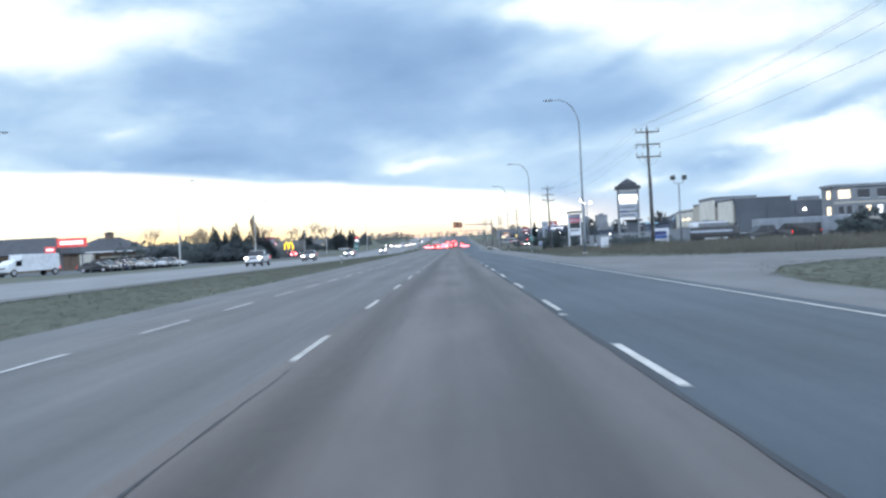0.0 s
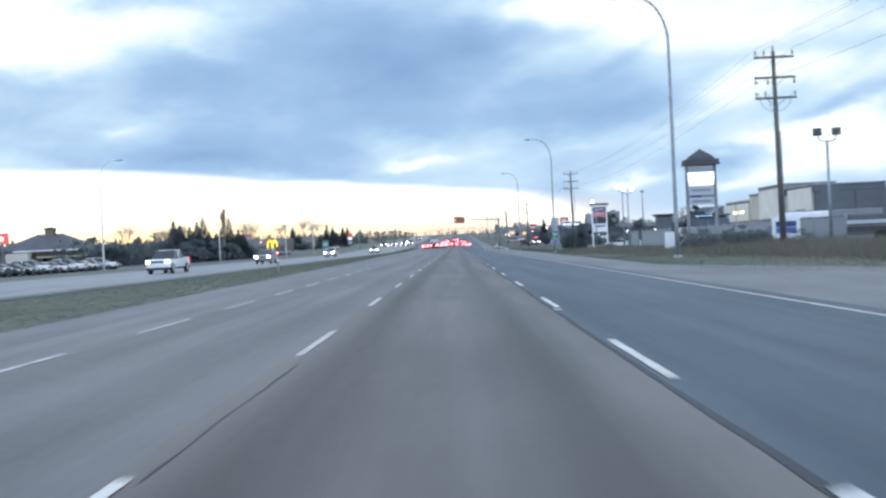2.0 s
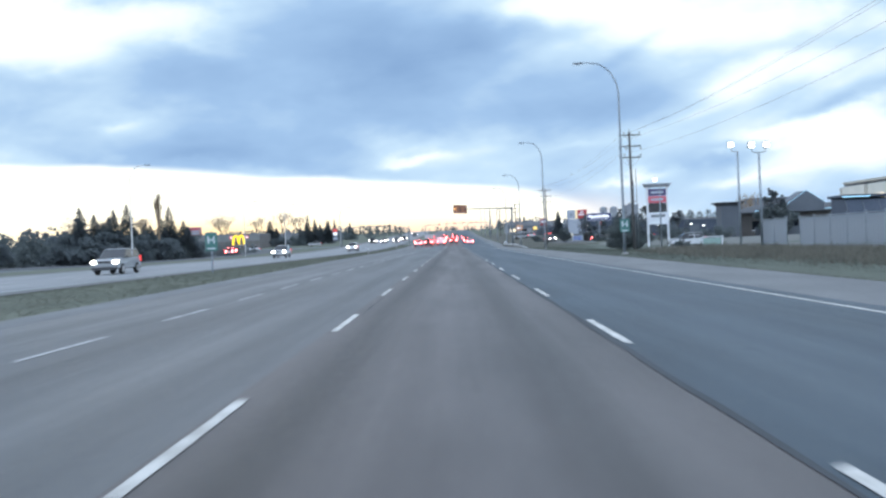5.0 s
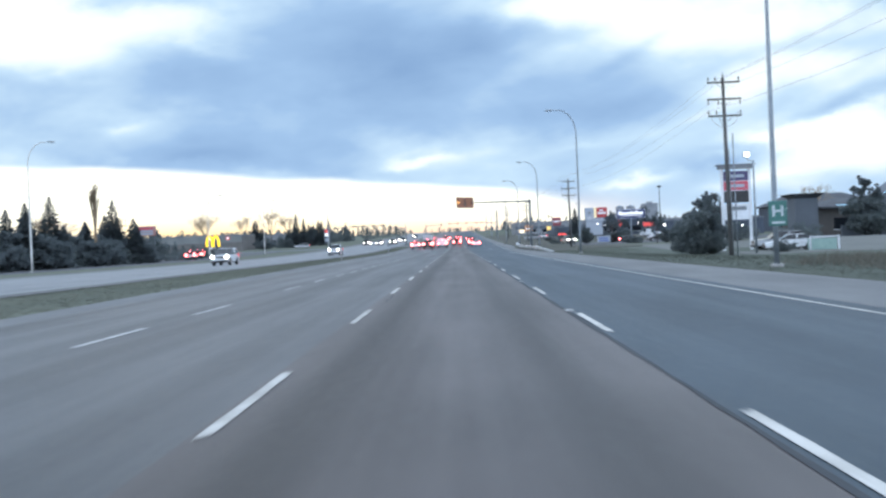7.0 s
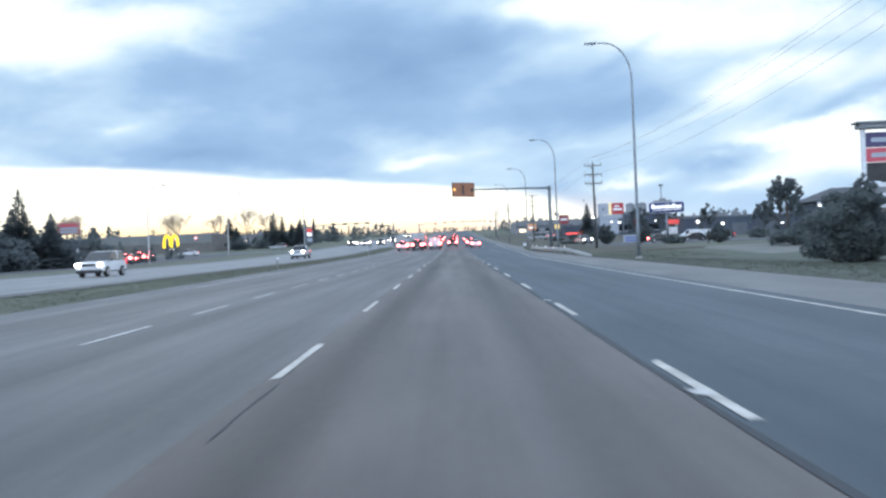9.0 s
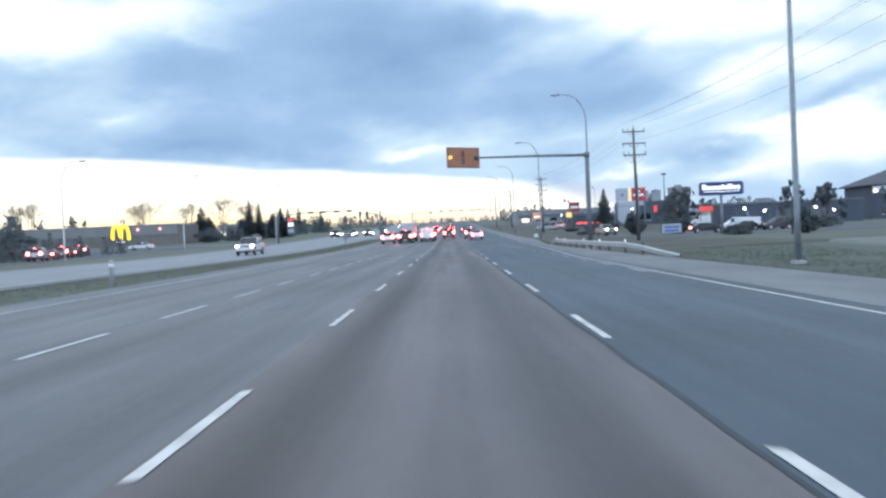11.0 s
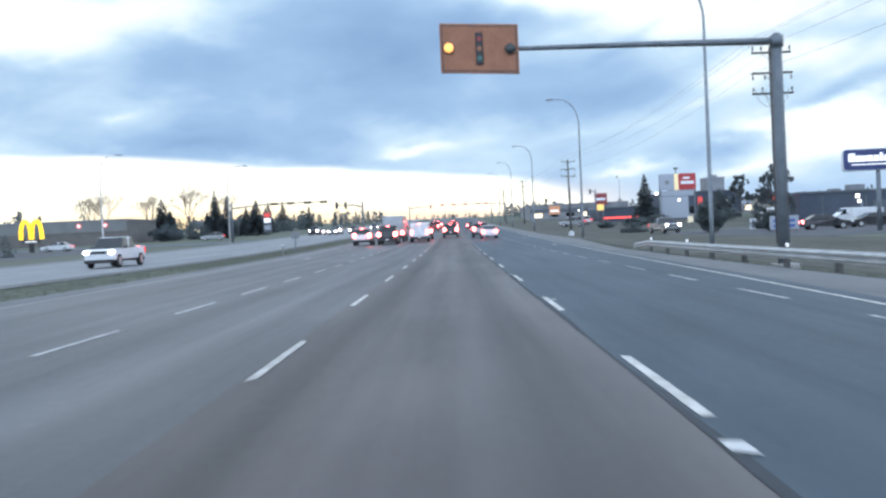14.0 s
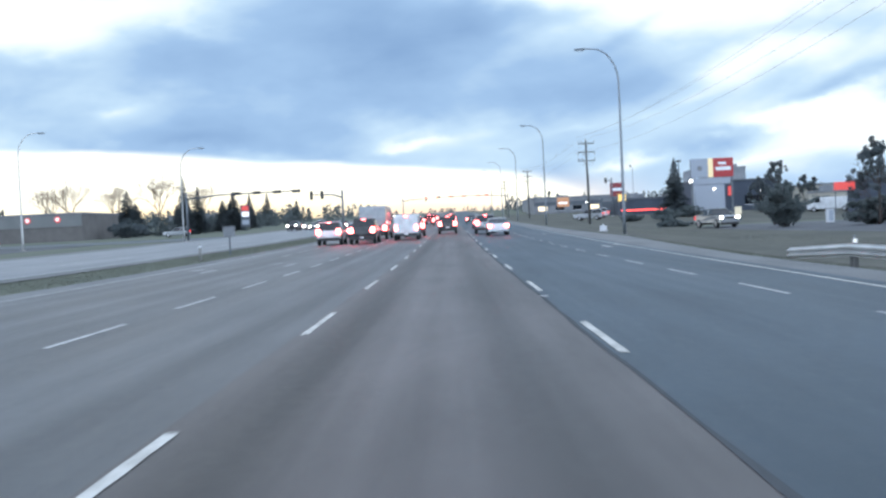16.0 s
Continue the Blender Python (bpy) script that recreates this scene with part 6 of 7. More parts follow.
def gate_restaurant():
    t = thing("restaurant_building", 47.0, 254.0, "dark restaurant with a square tower, sloped roof and neon-edged gable", "building")
    wall_box(t, "wall", 3.6, 30, 0, 14, -0.05, 4.0, M_UMBER)
    tower = wall_box(t, "tower", 0.3, 3.5, -1.0, 2.2, -0.05, 5.5, M_SLATE)
    bm = bmesh.new()
    a = [bm.verts.new(p) for p in ((0.4, -0.9, 5.5), (3.4, -0.9, 5.5), (3.4, 2.1, 5.5), (0.4, 2.1, 5.5))]
    b = [bm.verts.new(p) for p in ((-0.5, -1.8, 6.15), (4.3, -1.8, 6.15), (4.3, 3.0, 6.15), (-0.5, 3.0, 6.15))]
    for k in range(4):
        bm.faces.new((a[k], a[(k + 1) % 4], b[(k + 1) % 4], b[k]))
    bm.faces.new(b)
    bm.faces.new(a[::-1])
    part("tower_cap", bm, M_ROOF, tower)
    part("roof", hip_roof(4.0, 31, -1, 15, 4.15, 5.6, 5), M_ROOF, t)
    bm = bmesh.new()
    front = [bm.verts.new((x, -2.2, z)) for x, z in ((12, 4.0), (18, 4.0), (18, 5.6), (15, 7.6), (12, 5.6))]
    back = [bm.verts.new((x, 3, z)) for x, z in ((12, 4.0), (18, 4.0), (18, 5.6), (15, 7.6), (12, 5.6))]
    bm.faces.new(front)
    bm.faces.new(back[::-1])
    for k in range(5):
        bm.faces.new((front[k], back[k], back[(k + 1) % 5], front[(k + 1) % 5]))
    g = part("gable", bm, M_SLATE, t)
    part("neon_edge", tube_bm([(11.6, -2.3, 5.4), (15, -2.3, 7.65), (18.4, -2.3, 5.4)], 0.03, 6), M_BLUENEON, g, "thin blue neon tube")
    for a, b in ((6.0, 11.6), (18.4, 21.0)):
        part("neon_strip", tube_bm([(a, -1.12, 4.35), (b, -1.12, 4.35)], 0.04, 6), M_BLUENEON, t, "blue neon strip along the eaves")
    for k in range(4):
        w = wall_box(t, "window", 6 + 5.5 * k, 8.6 + 5.5 * k, -0.1, -0.01, 1.0, 2.6, M_GLASS)
        wall_box(w, "sill", 5.9 + 5.5 * k, 8.7 + 5.5 * k, -0.16, -0.012, 0.88, 0.99, M_WHITE)
    wall_box(t, "low_wall", 5, 16, -5.0, -4.7, 0, 1.5, M_SLATE)


gate_restaurant()


# ---- vehicles ----
BODIES = {
    "sedan": dict(L=4.7, W=1.82, low=[(-2.33, .32), (-2.36, .60), (-2.28, .98), (-1.55, 1.02), (1.0, .96), (2.05, .78), (2.34, .58), (2.30, .30)], cab=[(-1.85, 1.0), (-1.15, 1.40), (0.25, 1.43), (1.12, .95)], r=.33, tail=.80, headz=.66),
    "suv": dict(L=4.75, W=1.92, low=[(-2.34, .42), (-2.38, .70), (-2.33, 1.10), (-1.5, 1.12), (1.0, 1.10), (2.1, 1.0), (2.36, .75), (2.30, .40)], cab=[(-2.25, 1.10), (-2.0, 1.68), (0.15, 1.74), (1.05, 1.08)], r=.37, tail=1.02, headz=.86),
    "pickup": dict(L=5.8, W=2.0, low=[(-2.9, .52), (-2.92, .75), (-2.90, 1.22), (-1.0, 1.22), (1.2, 1.20), (2.6, 1.16), (2.9, .95), (2.88, .48)], cab=[(-1.05, 1.2), (-0.9, 1.84), (0.75, 1.88), (1.45, 1.18)], r=.42, tail=1.02, headz=.98),
    "van": dict(L=5.9, W=2.05, low=[(-2.95, .42), (-2.97, .7), (-2.92, 2.02), (1.1, 2.08), (1.95, 1.30), (2.75, 1.05), (2.95, .75), (2.9, .40)], cab=[(1.16, 1.98), (1.17, 1.35), (1.90, 1.31), (1.28, 1.96)], r=.36, tail=1.0, headz=.9),
    "truck": dict(L=8.5, W=2.45, low=[(-4.2, .75), (-4.2, 2.9), (2.0, 2.9), (2.0, 2.2), (3.0, 2.1), (4.1, 1.6), (4.25, .9), (4.2, .6)], cab=[(2.06, 2.15), (2.06, 1.4), (3.0, 1.4), (2.9, 2.05)], r=.48, tail=1.0, headz=1.1),
}


def vehicle(kind, x, y, turn, colour, label, rear_lit=False, front_lit=False, group="vehicles", z=None):
    b = BODIES[kind]
    t = thing("pickup_truck" if kind == "pickup" else "box_truck" if kind == "truck" else "car" if kind in ("sedan", "suv") else "van", x, y, label, "truck" if kind in ("pickup", "truck") else "car", group, turn, z)
    hw, half = b["W"] / 2, b["L"] / 2
    bm = bmesh.new()
    prism(bm, b["low"], -hw, hw)
    for v in bm.verts:
        if v.co.z > 0.9 and kind in ("sedan", "suv", "pickup"):
            v.co.x *= 0.955
        if abs(v.co.y) > half - 0.4:
            v.co.x *= 0.93
    bmesh.ops.bevel(bm, geom=list(bm.edges), offset=0.05, segments=2, affect="EDGES", profile=0.5)
    body = part("body", bm, CAR_PAINT[colour], t)
    cab = b["cab"]
    zt = max(z for _, z in cab)
    zl = min(z for _, z in cab)
    bm = bmesh.new()
    w = hw * 0.93 if kind in ("sedan", "suv", "pickup") else hw * 0.97 + 0.03
    prism(bm, cab, -w, w)
    if kind in ("sedan", "suv", "pickup"):
        for v in bm.verts:
            v.co.x *= 1 - 0.17 * (v.co.z - zl) / (zt - zl)
        bmesh.ops.bevel(bm, geom=list(bm.edges), offset=0.04, segments=2, affect="EDGES", profile=0.5)
    part("cabin_glass", bm, M_GLASS, t, "dark window glass")
    if kind in ("sedan", "suv", "pickup"):
        ys = [p[0] for p in cab if p[1] > zt - 0.1]
        part("roof", box_bm(-w * 0.80, w * 0.80, min(ys) + 0.02, max(ys) - 0.02, zt - 0.04, zt + 0.025, 0.03), CAR_PAINT[colour], t)
        for s in (-1, 1):
            part("pillar", tube_bm([(s * w * 0.97, (cab[0][0] + cab[3][0]) / 2, zl), (s * w * 0.84, (cab[1][0] + cab[2][0]) / 2, zt)], 0.05, 5), CAR_PAINT[colour], t)
    if kind == "pickup":
        bm = bmesh.new()
        for s in (-1, 1):
            boxed(bm, s * 0.90 - 0.05, s * 0.90 + 0.05, -2.82, -1.1, 1.20, 1.30)
        boxed(bm, -0.88, 0.88, -2.86, -2.78, 1.20, 1.30)
        part("box_rail", bm, CAR_PAINT[colour], t)
    for s in (-1, 1):
        for wy in (-half + 0.92, half - 0.95):
            tyre = part("wheel", tube_bm([(s * (hw - 0.24), wy, b["r"]), (s * (hw - 0.22), wy, b["r"]), (s * (hw - 0.02), wy, b["r"]), (s * hw, wy, b["r"])], [b["r"] - 0.03, b["r"], b["r"], b["r"] - 0.04], 16), M_TYRE, t)
            part("rim", tube_bm([(s * hw, wy, b["r"]), (s * (hw + 0.012), wy, b["r"])], [b["r"] * .64, b["r"] * .6], 12), M_RIM, tyre)
        xx, tz = s * (hw - 0.20), b["tail"]
        lh = 0.12 if kind == "sedan" else 0.20
        lw = 0.16 if kind != "van" else 0.11
        part("tail_lamp", box_bm(xx - lw, xx + lw, -half - 0.045, -half + 0.06, tz - lh, tz + lh, 0.02), M_TAIL if rear_lit else M_TAIL_DIM, t)
        part("head_lamp", box_bm(xx - 0.15, xx + 0.15, half - 0.12, half + 0.03, b["headz"] - 0.09, b["headz"] + 0.09, 0.03), M_HEAD if front_lit else M_HEAD_OFF, t)
        if kind != "truck":
            my = cab[3][0] - 0.25
            part("mirror", box_bm(s * (hw + 0.06) - 0.08, s * (hw + 0.06) + 0.08, my - 0.05, my + 0.05, zl, zl + 0.16, 0.03), M_BLACK, t)
    if rear_lit and kind in ("suv", "pickup", "van"):
        yb = cab[0][0] if kind != "van" else -half
        part("high_brake_lamp", box_bm(-0.14, 0.14, (cab[1][0] if kind != "van" else -half + 0.02) - 0.06, (cab[1][0] if kind != "van" else -half + 0.02) + 0.0, zt - 0.07 if kind != "van" else 1.90, (zt - 0.02) if kind != "van" else 1.97), M_TAIL, t)
    part("rear_bumper", box_bm(-hw * 0.9, hw * 0.9, -half - 0.07, -half + 0.10, 0.34 if kind != "truck" else 0.6, 0.56 if kind != "truck" else 0.8, 0.04), M_BLACK if kind != "sedan" else CAR_PAINT[colour], t)
    part("front_bumper", box_bm(-hw * 0.9, hw * 0.9, half - 0.12, half + 0.06, 0.30, 0.52, 0.04), M_BLACK, t)
    part("grille", box_bm(-hw * 0.5, hw * 0.5, half - 0.06, half + 0.035, b["headz"] - 0.10, b["headz"] + 0.08, 0.02), M_BLACK, t)
    part("number_plate", box_bm(-0.16, 0.16, -half - 0.085, -half - 0.071, 0.60, 0.72) if kind in ("sedan", "suv") else box_bm(-0.16, 0.16, -half - 0.085, -half - 0.071, 0.44, 0.55), M_BAR, t)
    return t


Q = "vehicles queued ahead"
vehicle("van", -3.5, 328.0, 0, "white", "white cargo van braking in the queue", True, False, Q)
vehicle("suv", -0.25, 346.0, 0, "black", "dark sport utility car braking in the queue", True, False, Q)
vehicle("sedan", 4.0, 329.5, 0, "white", "white sedan braking in the outer lane", True, False, Q)
vehicle("suv", 3.3, 339.0, 0, "silver", "silver sport utility car braking in the outer lane", True, False, Q)
vehicle("pickup", -6.5, 322.0, 0, "black", "black pickup braking in the queue", True, False, Q)
vehicle("suv", -9.1, 322.5, 0, "white", "white sport utility car in the turn lane", True, False, Q)
vehicle("truck", -6.6, 334.5, 0, "silver", "silver box truck stopped in the queue", True, False, Q)
vehicle("suv", -3.3, 339.0, 0, "red", "dark red sport utility car braking in the queue", True, False, Q)
vehicle("sedan", -0.1, 372.0, 0, "grey", "grey sedan braking in the queue", True, False, Q)
vehicle("sedan", 3.7, 368.0, 0, "blue", "dark blue sedan braking in the outer lane", True, False, Q)
vehicle("sedan", -10.0, 350.0, 0, "silver", "silver sedan stopped in the turn lane", True, False, Q)
vehicle("suv", 0.0, 402.0, 0, "tan", "tan sport utility car crossing ahead", True, False, Q)
vehicle("pickup", -3.7, 412.0, 0, "red", "red pickup ahead beyond the signals", True, False, Q)
vehicle("sedan", 3.7, 420.0, 0, "black", "black sedan ahead beyond the signals", True, False, Q)
vehicle("suv", -3.6, 455.0, 0, "grey", "grey car far ahead with lit tail lamps", True, False, Q)
vehicle("suv", 0.2, 470.0, 0, "white", "white car far ahead with lit tail lamps", True, False, Q)
O = "oncoming vehicles"
vehicle("pickup", -23.8, 113.0, 180, "white", "oncoming pale pickup with lit head lamps", False, True, O)
vehicle("suv", -23.6, 152.0, 180, "silver", "oncoming silver car with lit head lamps", False, True, O)
vehicle("suv", -24.6, 219.5, 180, "white", "oncoming white car with lit head lamps", False, True, O)
vehicle("pickup", -21.7, 286.5, 180, "white", "oncoming white pickup with lit head lamps", False, True, O)
for n, (x, y, k, c) in enumerate(((-21.5, 430, "suv", "grey"), (-26.0, 429, "sedan", "silver"), (-29.8, 428, "pickup", "black"), (-26.0, 437, "suv", "white"), (-21.5, 438, "sedan", "blue"), (-29.8, 437, "sedan", "white"))):
    vehicle(k, x, y, 180, c, "oncoming %s vehicle waiting with lit head lamps" % c, False, True, O)
for n, (x, y, k, c) in enumerate(((-20.4, 470, "suv", "grey"), (-24, 520, "sedan", "white"), (-20.4, 575, "suv", "black"), (-24, 640, "sedan", "silver"))):
    vehicle(k, x, y, 180, c, "distant oncoming %s vehicle with lit head lamps" % c, False, True, O)
D = "vehicles in the frontage lane"
for x, y, k, c in ((-52.5, 304, "suv", "silver"), (-54.0, 311, "sedan", "red"), (-55.0, 318, "suv", "grey"), (-56.5, 325, "sedan", "black"), (-58, 332, "suv", "blue")):
    vehicle(k, x, y, 12, c, "%s vehicle queued with lit tail lamps in the frontage lane" % c, True, False, D)
vehicle("truck", -60.5, 300, 8, "white", "white box truck parked near the spruces", False, False, D)
vehicle("truck", -57.0, 124.5, 155, "white", "white box truck parked at the end of the lot", False, False, D)
vehicle("sedan", -62, 372, 95, "white", "white sedan parked by the yellow sign", False, False, D)
vehicle("suv", -50, 420, 100, "silver", "silver car crossing the frontage", False, False, D)
P = "cars parked in the frontage lot"
first = {}
rnd = random.Random(12)
for k in range(16):
    kind = ("sedan", "sedan", "suv", "sedan")[k % 4]
    colour = ("black", "grey", "black", "blue")[k % 4] if k < 6 else ("white", "silver", "white", "grey")[k % 4]
    m = pose(-50.5 - 0.12 * k + rnd.uniform(-.3, .3), 131 + 2.9 * k, 0.0, 0, 0, -90 + rnd.uniform(-4, 4))
    if (kind, colour) in first:
        copy_thing(first[kind, colour], m)
    else:
        first[kind, colour] = vehicle(kind, 0, 0, 0, colour, "%s %s parked nose-out in the lot" % (colour, kind if kind != "suv" else "sport utility car"), False, False, P, 0)
        first[kind, colour].matrix_basis = m
Y = "vehicles parked on the yard side"
vehicle("sedan", 30.0, 206.5, 80, "white", "white sedan parked beside a pale utility box", False, False, Y, lie(30.0, 206.5) + 0.03)
vehicle("suv", 30.6, 211.5, 85, "silver", "silver car parked behind the white sedan", False, False, Y, lie(30.6, 211.5) + 0.03)
vehicle("pickup", 25.0, 136.5, 175, "white", "white pickup parked behind the yard fence", False, False, Y, 0.03)
vehicle("van", 40.5, 112, 80, "black", "dark van parked in the yard", False, False, Y, 0.03)
vehicle("suv", 33.0, 122, 95, "white", "white car parked in the yard", False, False, Y, 0.03)
vehicle("pickup", 35.0, 106, 100, "black", "dark pickup parked beside the trailer", False, False, Y, 0.03)
vehicle("sedan", 36.2, 317.6, -95, "black", "dark sedan with lit tail lamps parked behind the ground sign", True, False, Y)
vehicle("suv", 47.5, 322, 100, "black", "black car parked by the warehouse", False, False, Y)
vehicle("sedan", 43.2, 323.5, 92, "black", "dark sedan parked in the motel lot", False, False, Y)
vehicle("van", 46.0, 334, 86, "white", "white van parked in the motel lot", False, False, Y)
vehicle("pickup", 25.9, 341.2, 189, "silver", "silver pickup with lit head lamps in the lot", False, True, Y)
vehicle("van", 54.2, 384, 60, "white", "white van parked below the store sign", False, False, Y)
vehicle("suv", 22.5, 402, 70, "silver", "silver car parked beyond the verge", False, False, Y)
vehicle("suv", 26.0, 418, 70, "white", "white car crossing far off", False, False, Y)


def utility_box():
    t = thing("utility_cabinet", 32.2, 204.4, "pale green utility cabinet with white frame", "cabinet", z=lie(32.2, 204.4) + 0.03)
    part("body", box_bm(-1.3, 0.9, -0.5, 0.5, 0, 1.0, 0.03), surface("pale_green_paint", (0.22, 0.34, 0.31), (0.30, 0.42, 0.38), 0.5), t)
    for x in (-1.45, 1.05):
        part("frame_post", box_bm(x - 0.06, x + 0.06, -0.6, -0.48, -0.03, 1.25, 0.01), M_WHITE, t)
    part("frame_rail", box_bm(-1.5, 1.1, -0.6, -0.5, 1.10, 1.2, 0.01), M_WHITE, t)


utility_box()


def kiosk():
    t = thing("utility_cabinet", 36.1, 339.2, "narrow white metal cabinet at the edge of the lot", "cabinet", z=lie(36.1, 339.2) + 0.03)
    part("body", box_bm(-0.30, 0.30, -0.30, 0.30, 0, 1.25, 0.03), M_WHITE, t)
    part("cap", box_bm(-0.35, 0.35, -0.35, 0.35, 1.252, 1.33, 0.02), M_GREYWALL, t)
    part("door", box_bm(-0.23, 0.23, -0.325, -0.302, 0.12, 1.15, 0.01), M_PALEGLOW, t)
    part("plinth", box_bm(-0.38, 0.38, -0.36, 0.36, -0.06, -0.002), M_GREYWALL, t)


kiosk()


def cargo_trailer(x, y, turn, length, label):
    t = thing("cargo_trailer", x, y, label, "trailer", turn=turn)
    part("deck", box_bm(-length / 2, length / 2, -1.15, 1.15, 0.85, 1.12, 0.02), M_BLACK, t)
    body = part("body", box_bm(-length / 2 + 0.1, length / 2 - 1.2, -1.1, 1.1, 1.121, 2.02, 0.05), CAR_PAINT["black"], t)
    part("side_band", box_bm(-length / 2 + 1.0, length / 2 - 2.0, -1.13, -1.101, 1.42, 1.66), M_PALEGLOW, body)
    part("load", box_bm(-length / 2 + 2.5, length / 2 - 2.2, -0.9, 0.9, 2.021, 2.45, 0.04), M_GREYWALL, t)
    for k in (-0.32, -0.20, 0.30):
        for s in (-1, 1):
            w = part("wheel", tube_bm([(k * length, s * 0.85, 0.45), (k * length, s * 1.12, 0.45)], 0.45, 14), M_TYRE, t)
            part("rim", tube_bm([(k * length, s * 1.12, 0.45), (k * length, s * 1.135, 0.45)], 0.22, 10), M_STEEL_DK, w)
    part("drawbar", tube_bm([(length / 2 - 0.2, 0, 0.9), (length / 2 + 1.2, 0, 0.6)], 0.06, 6), M_STEEL_DK, t)


cargo_trailer(28.0, 101.5, 2, 7.5, "dark flat trailer with a white side band and load")


def box_trailer(x, y, turn, length, label):
    t = thing("box_trailer", x, y, label, "trailer", turn=turn)
    body = part("body", box_bm(-length / 2, length / 2, -1.2, 1.2, 0.95, 2.75, 0.05), M_FENCE, t)
    for k in range(int(length)):
        part("side_rib", box_bm(-length / 2 + 0.5 + k, -length / 2 + 0.56 + k, -1.23, -1.201, 1.0, 2.7), M_GREYWALL, body)
    part("side_rail", box_bm(-length / 2, length / 2, -1.24, -1.202, 0.95, 0.999), M_STEEL_DK, body)
    for k in (-0.36, -0.26):
        for sd in (-1, 1):
            w = part("wheel", tube_bm([(k * length, sd * 0.85, 0.47), (k * length, sd * 1.12, 0.47)], 0.47, 14), M_TYRE, t)
            part("rim", tube_bm([(k * length, sd * 1.12, 0.47), (k * length, sd * 1.135, 0.47)], 0.23, 10), M_STEEL_DK, w)
    part("landing_leg", box_bm(length * 0.3 - 0.06, length * 0.3 + 0.06, -0.8, 0.8, 0.0, 0.949, 0.01), M_STEEL_DK, t)


box_trailer(42.0, 113.0, 2, 11.5, "long pale grey box trailer parked beyond the weeds")


def camper(x, y, turn):
    t = thing("camper_trailer", x, y, "white box camper trailer with small dark windows behind the fence", "trailer", turn=turn)
    body = part("body", box_bm(-2.35, 2.35, -1.15, 1.15, 0.62, 2.95, 0.14), M_WHITE, t)
    part("roof_cap", box_bm(-2.2, 2.2, -1.05, 1.05, 2.952, 3.05, 0.03), M_GREYWALL, body)
    part("roof_vent", box_bm(-0.6, 0.1, -0.4, 0.4, 3.052, 3.22, 0.03), M_GREYWALL, body)
    for a, b in ((-1.75, -1.2), (0.35, 1.15)):
        w = part("window", box_bm(a, b, -1.175, -1.152, 1.55, 2.25, 0.01), M_GLASS, body)
        part("window_frame", box_bm(a - 0.05, b + 0.05, -1.165, -1.151, 1.46, 1.545), M_GREYWALL, w)
    part("door", box_bm(-0.75, -0.12, -1.17, -1.152, 0.78, 2.45, 0.01), M_PALEGLOW, body)
    part("side_stripe", box_bm(-2.2, 2.2, -1.158, -1.151, 1.12, 1.26), M_NAVY, body)
    for k in (-0.35, 0.45):
        for sd in (-1, 1):
            w = part("wheel", tube_bm([(k, sd * 0.85, 0.36), (k, sd * 1.08, 0.36)], 0.36, 14), M_TYRE, t)
            part("rim", tube_bm([(k, sd * 1.08, 0.36), (k, sd * 1.092, 0.36)], 0.18, 10), M_STEEL_DK, w)
    part("drawbar", box_bm(-3.3, -2.352, -0.07, 0.07, 0.50, 0.62, 0.02), M_STEEL_DK, t)
    part("jack", box_bm(-3.25, -3.15, -0.05, 0.05, 0, 0.499, 0.01), M_STEEL_DK, t)


camper(35.6, 131.5, 3)


def yard_office():
    t = thing("yard_office", 35.4, 171.5, "small dark blue glazed office with a pale base in the yard", "building")
    wall_box(t, "wall", 0, 4.6, 0, 4.2, -0.05, 1.9, M_FENCE)
    glass = bmesh.new()
    prism(glass, [(0.0, 1.9), (0.9, 3.7), (4.0, 3.9), (4.2, 1.9)], 0.05, 4.55)
    part("glazed_upper", glass, M_DKWALL, t, "sloping dark blue glazing")
    wall_box(t, "roof", -0.15, 4.75, 0.7, 4.4, 3.9, 4.15, M_DKWALL, 0.04)
    for k in range(4):
        part("glazing_bar", tube_bm([(0.05 + 1.5 * k, -0.03, 1.9), (0.05 + 1.5 * k, 0.87, 3.72)], 0.035, 5), M_SLATE, t)
    w = wall_box(t, "window", 0.4, 1.9, -0.06, -0.001, 0.8, 1.7, M_GLASS)
    wall_box(w, "sill", 0.35, 1.95, -0.12, -0.002, 0.7, 0.79, M_WHITE)
    wall_box(t, "door", 2.8, 3.7, -0.05, -0.001, 0, 1.85, M_SLATE)
    part("sign_tube", tube_bm([(-0.3, 0.6, 3.95), (2.2, 0.6, 3.95)], 0.05, 6), M_BLUENEON, t, "blue neon tube")


yard_office()


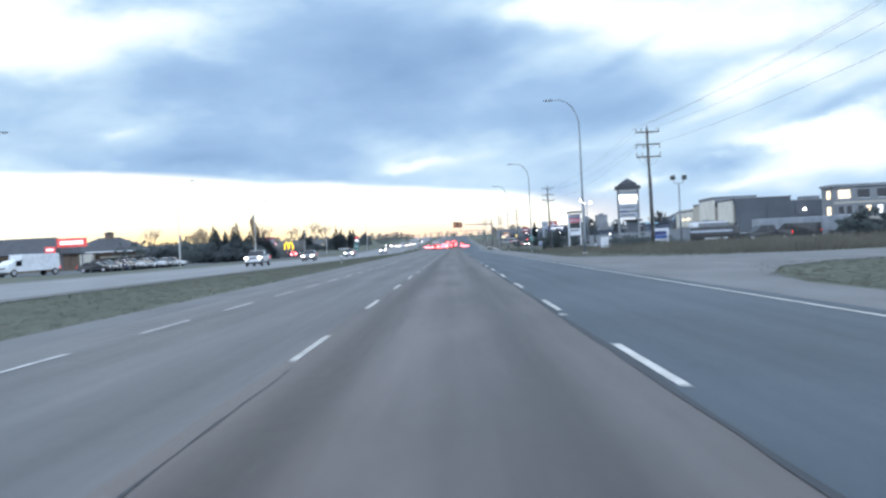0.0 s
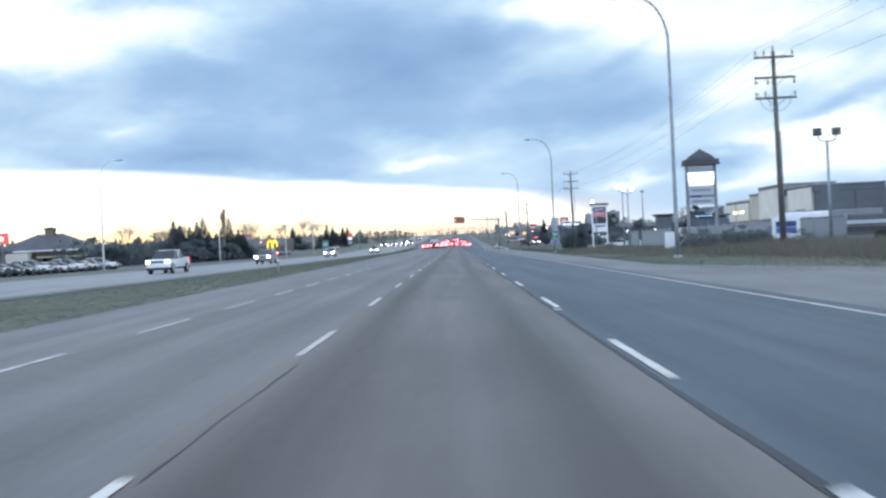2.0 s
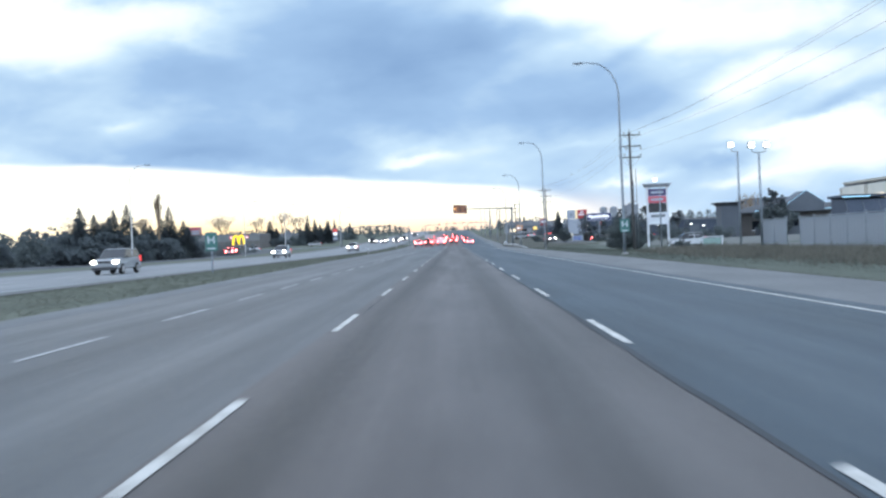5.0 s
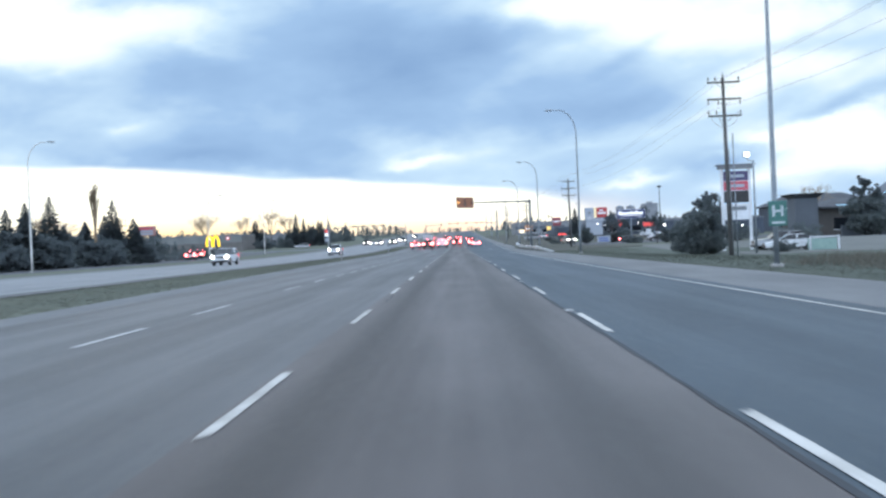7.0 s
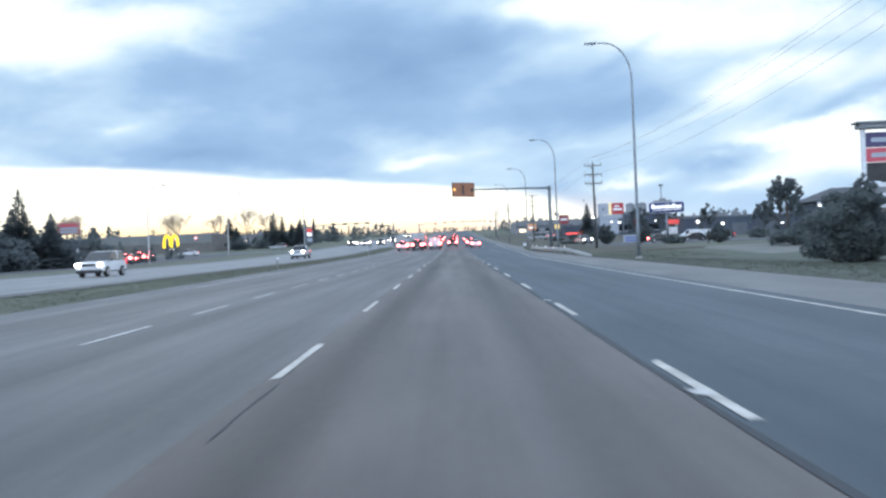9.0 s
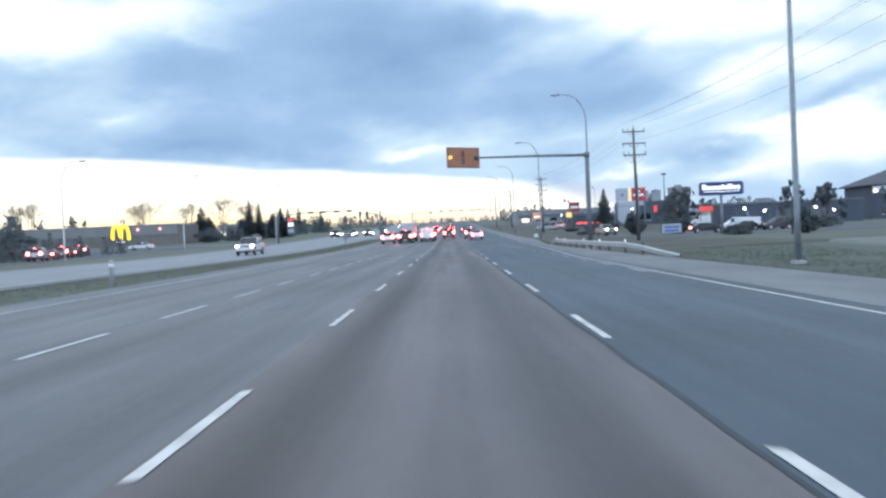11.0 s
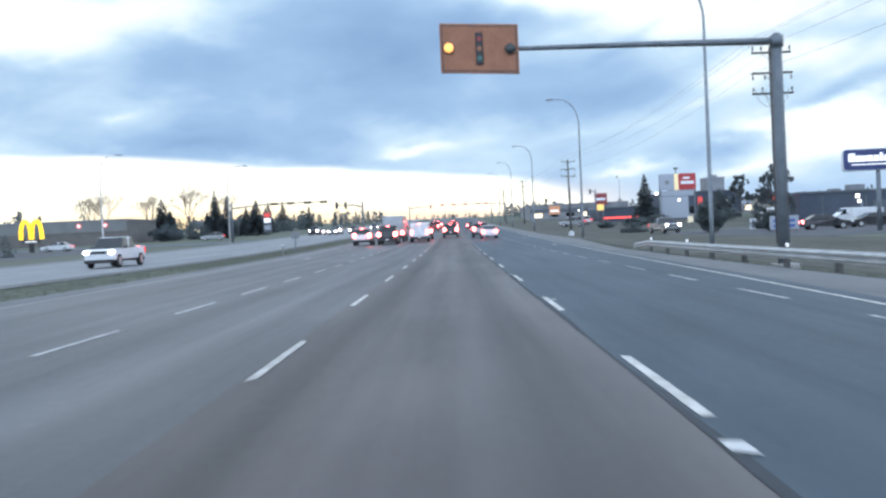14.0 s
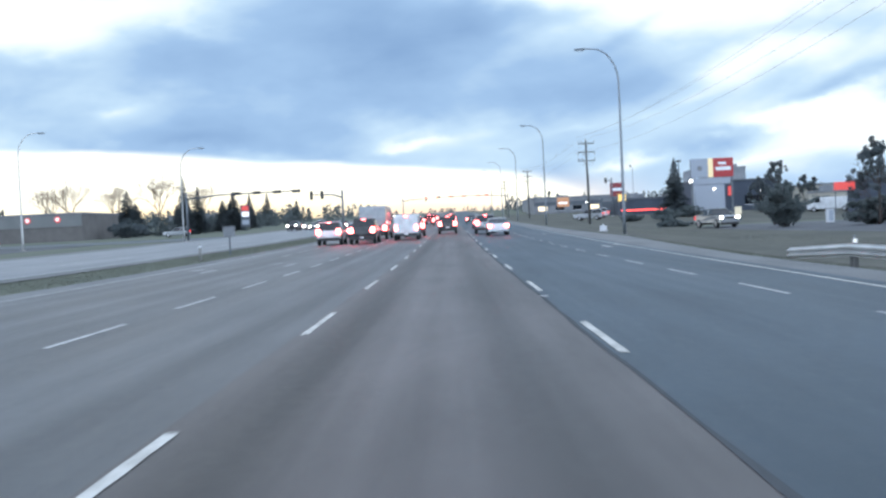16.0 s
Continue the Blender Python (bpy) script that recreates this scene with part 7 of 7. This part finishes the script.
def motel_wing():
    t = thing("hotel_building", 97.6, 377.0, "dark hip-roofed hotel block with a pale patterned fascia", "building")
    wall_box(t, "wall", -11, 16, 0, 14, -0.1, 6.7, M_DKWALL)
    part("roof", hip_roof(-12, 17, -1, 15, 7.0, 10.2, 7.0), M_ROOF, t)
    fascia = wall_box(t, "fascia", -11.2, 16.2, -0.5, -0.01, 5.2, 6.69, M_WHITE)
    for k in range(7):
        bm = bmesh.new()
        a = [bm.verts.new((-10.5 + 3.8 * k + dx, -0.506, z)) for dx, z in ((0.0, 5.25), (2.4, 5.25), (1.2, 6.65))]
        b = [bm.verts.new((v.co.x, -0.502, v.co.z)) for v in a]
        bm.faces.new(a)
        bm.faces.new(b[::-1])
        for i in range(3):
            bm.faces.new((a[i], b[i], b[(i + 1) % 3], a[(i + 1) % 3]))
        part("fascia_gore", bm, M_DKWALL, fascia)
    for k in range(6):
        w = wall_box(t, "window", -9.5 + 4.2 * k, -7.3 + 4.2 * k, -0.09, -0.01, 0.9, 2.3, M_GLASS)
        wall_box(w, "sill", -9.6 + 4.2 * k, -7.2 + 4.2 * k, -0.15, -0.012, 0.78, 0.89, M_WHITE)
    wall_box(t, "wall_light", -11.0, -10.6, -0.8, -0.51, 5.6, 5.9, M_LAMPWHITE)


motel_wing()


def rock_sign():
    t = thing("sandbag_stand", 13.4, 332.0, "small white folding stand on the verge", "stand")
    part("leg", tube_bm([(-0.4, 0, 0), (0, 0.1, 0.75)], 0.04, 5), M_WHITE, t)
    part("leg", tube_bm([(0.4, 0, 0), (0, 0.1, 0.75)], 0.04, 5), M_WHITE, t)
    part("board", box_bm(-0.3, 0.3, 0.0, 0.05, 0.15, 0.6, 0.01), M_WHITE, t)


rock_sign()


def far_mast():
    t = thing("communication_mast", 245.0, 1250.0, "tall slender far communication mast with a wide head", "mast", z=rise(1250))
    part("mast", tube_bm([(0, 0, -0.5), (0, 0, 24), (0, 0, 47)], [0.9, 0.7, 0.5], 8), M_STEEL_DK, t)
    part("platform", tube_bm([(0, 0, 45.5), (0, 0, 46.0), (0, 0, 47.6)], [1.6, 2.6, 2.6], 10), M_STEEL_DK, t)


far_mast()


def silo(x, y, top, radius):
    z = rise(y)
    t = thing("storage_silo", x, y, "pale grey round storage silo with a shallow cone roof", "silo", "silos behind the motel", z=z)
    part("shell", tube_bm([(0, 0, -0.3), (0, 0, top - z - 0.8)], [radius, radius], 14), M_GREYWALL, t)
    part("roof", tube_bm([(0, 0, top - z - 0.8), (0, 0, top - z - 0.1), (0, 0, top - z)], [radius * 1.06, 0.5, 0.3], 14), M_STEEL, t)


silo(70.0, 523, 14.6, 1.8)
silo(74.6, 523, 14.6, 1.8)
low_store("plant_building", 80.5, 86.0, 522, 530, 11.0, M_GREYWALL, "tall boxy grey plant building beside the silos")
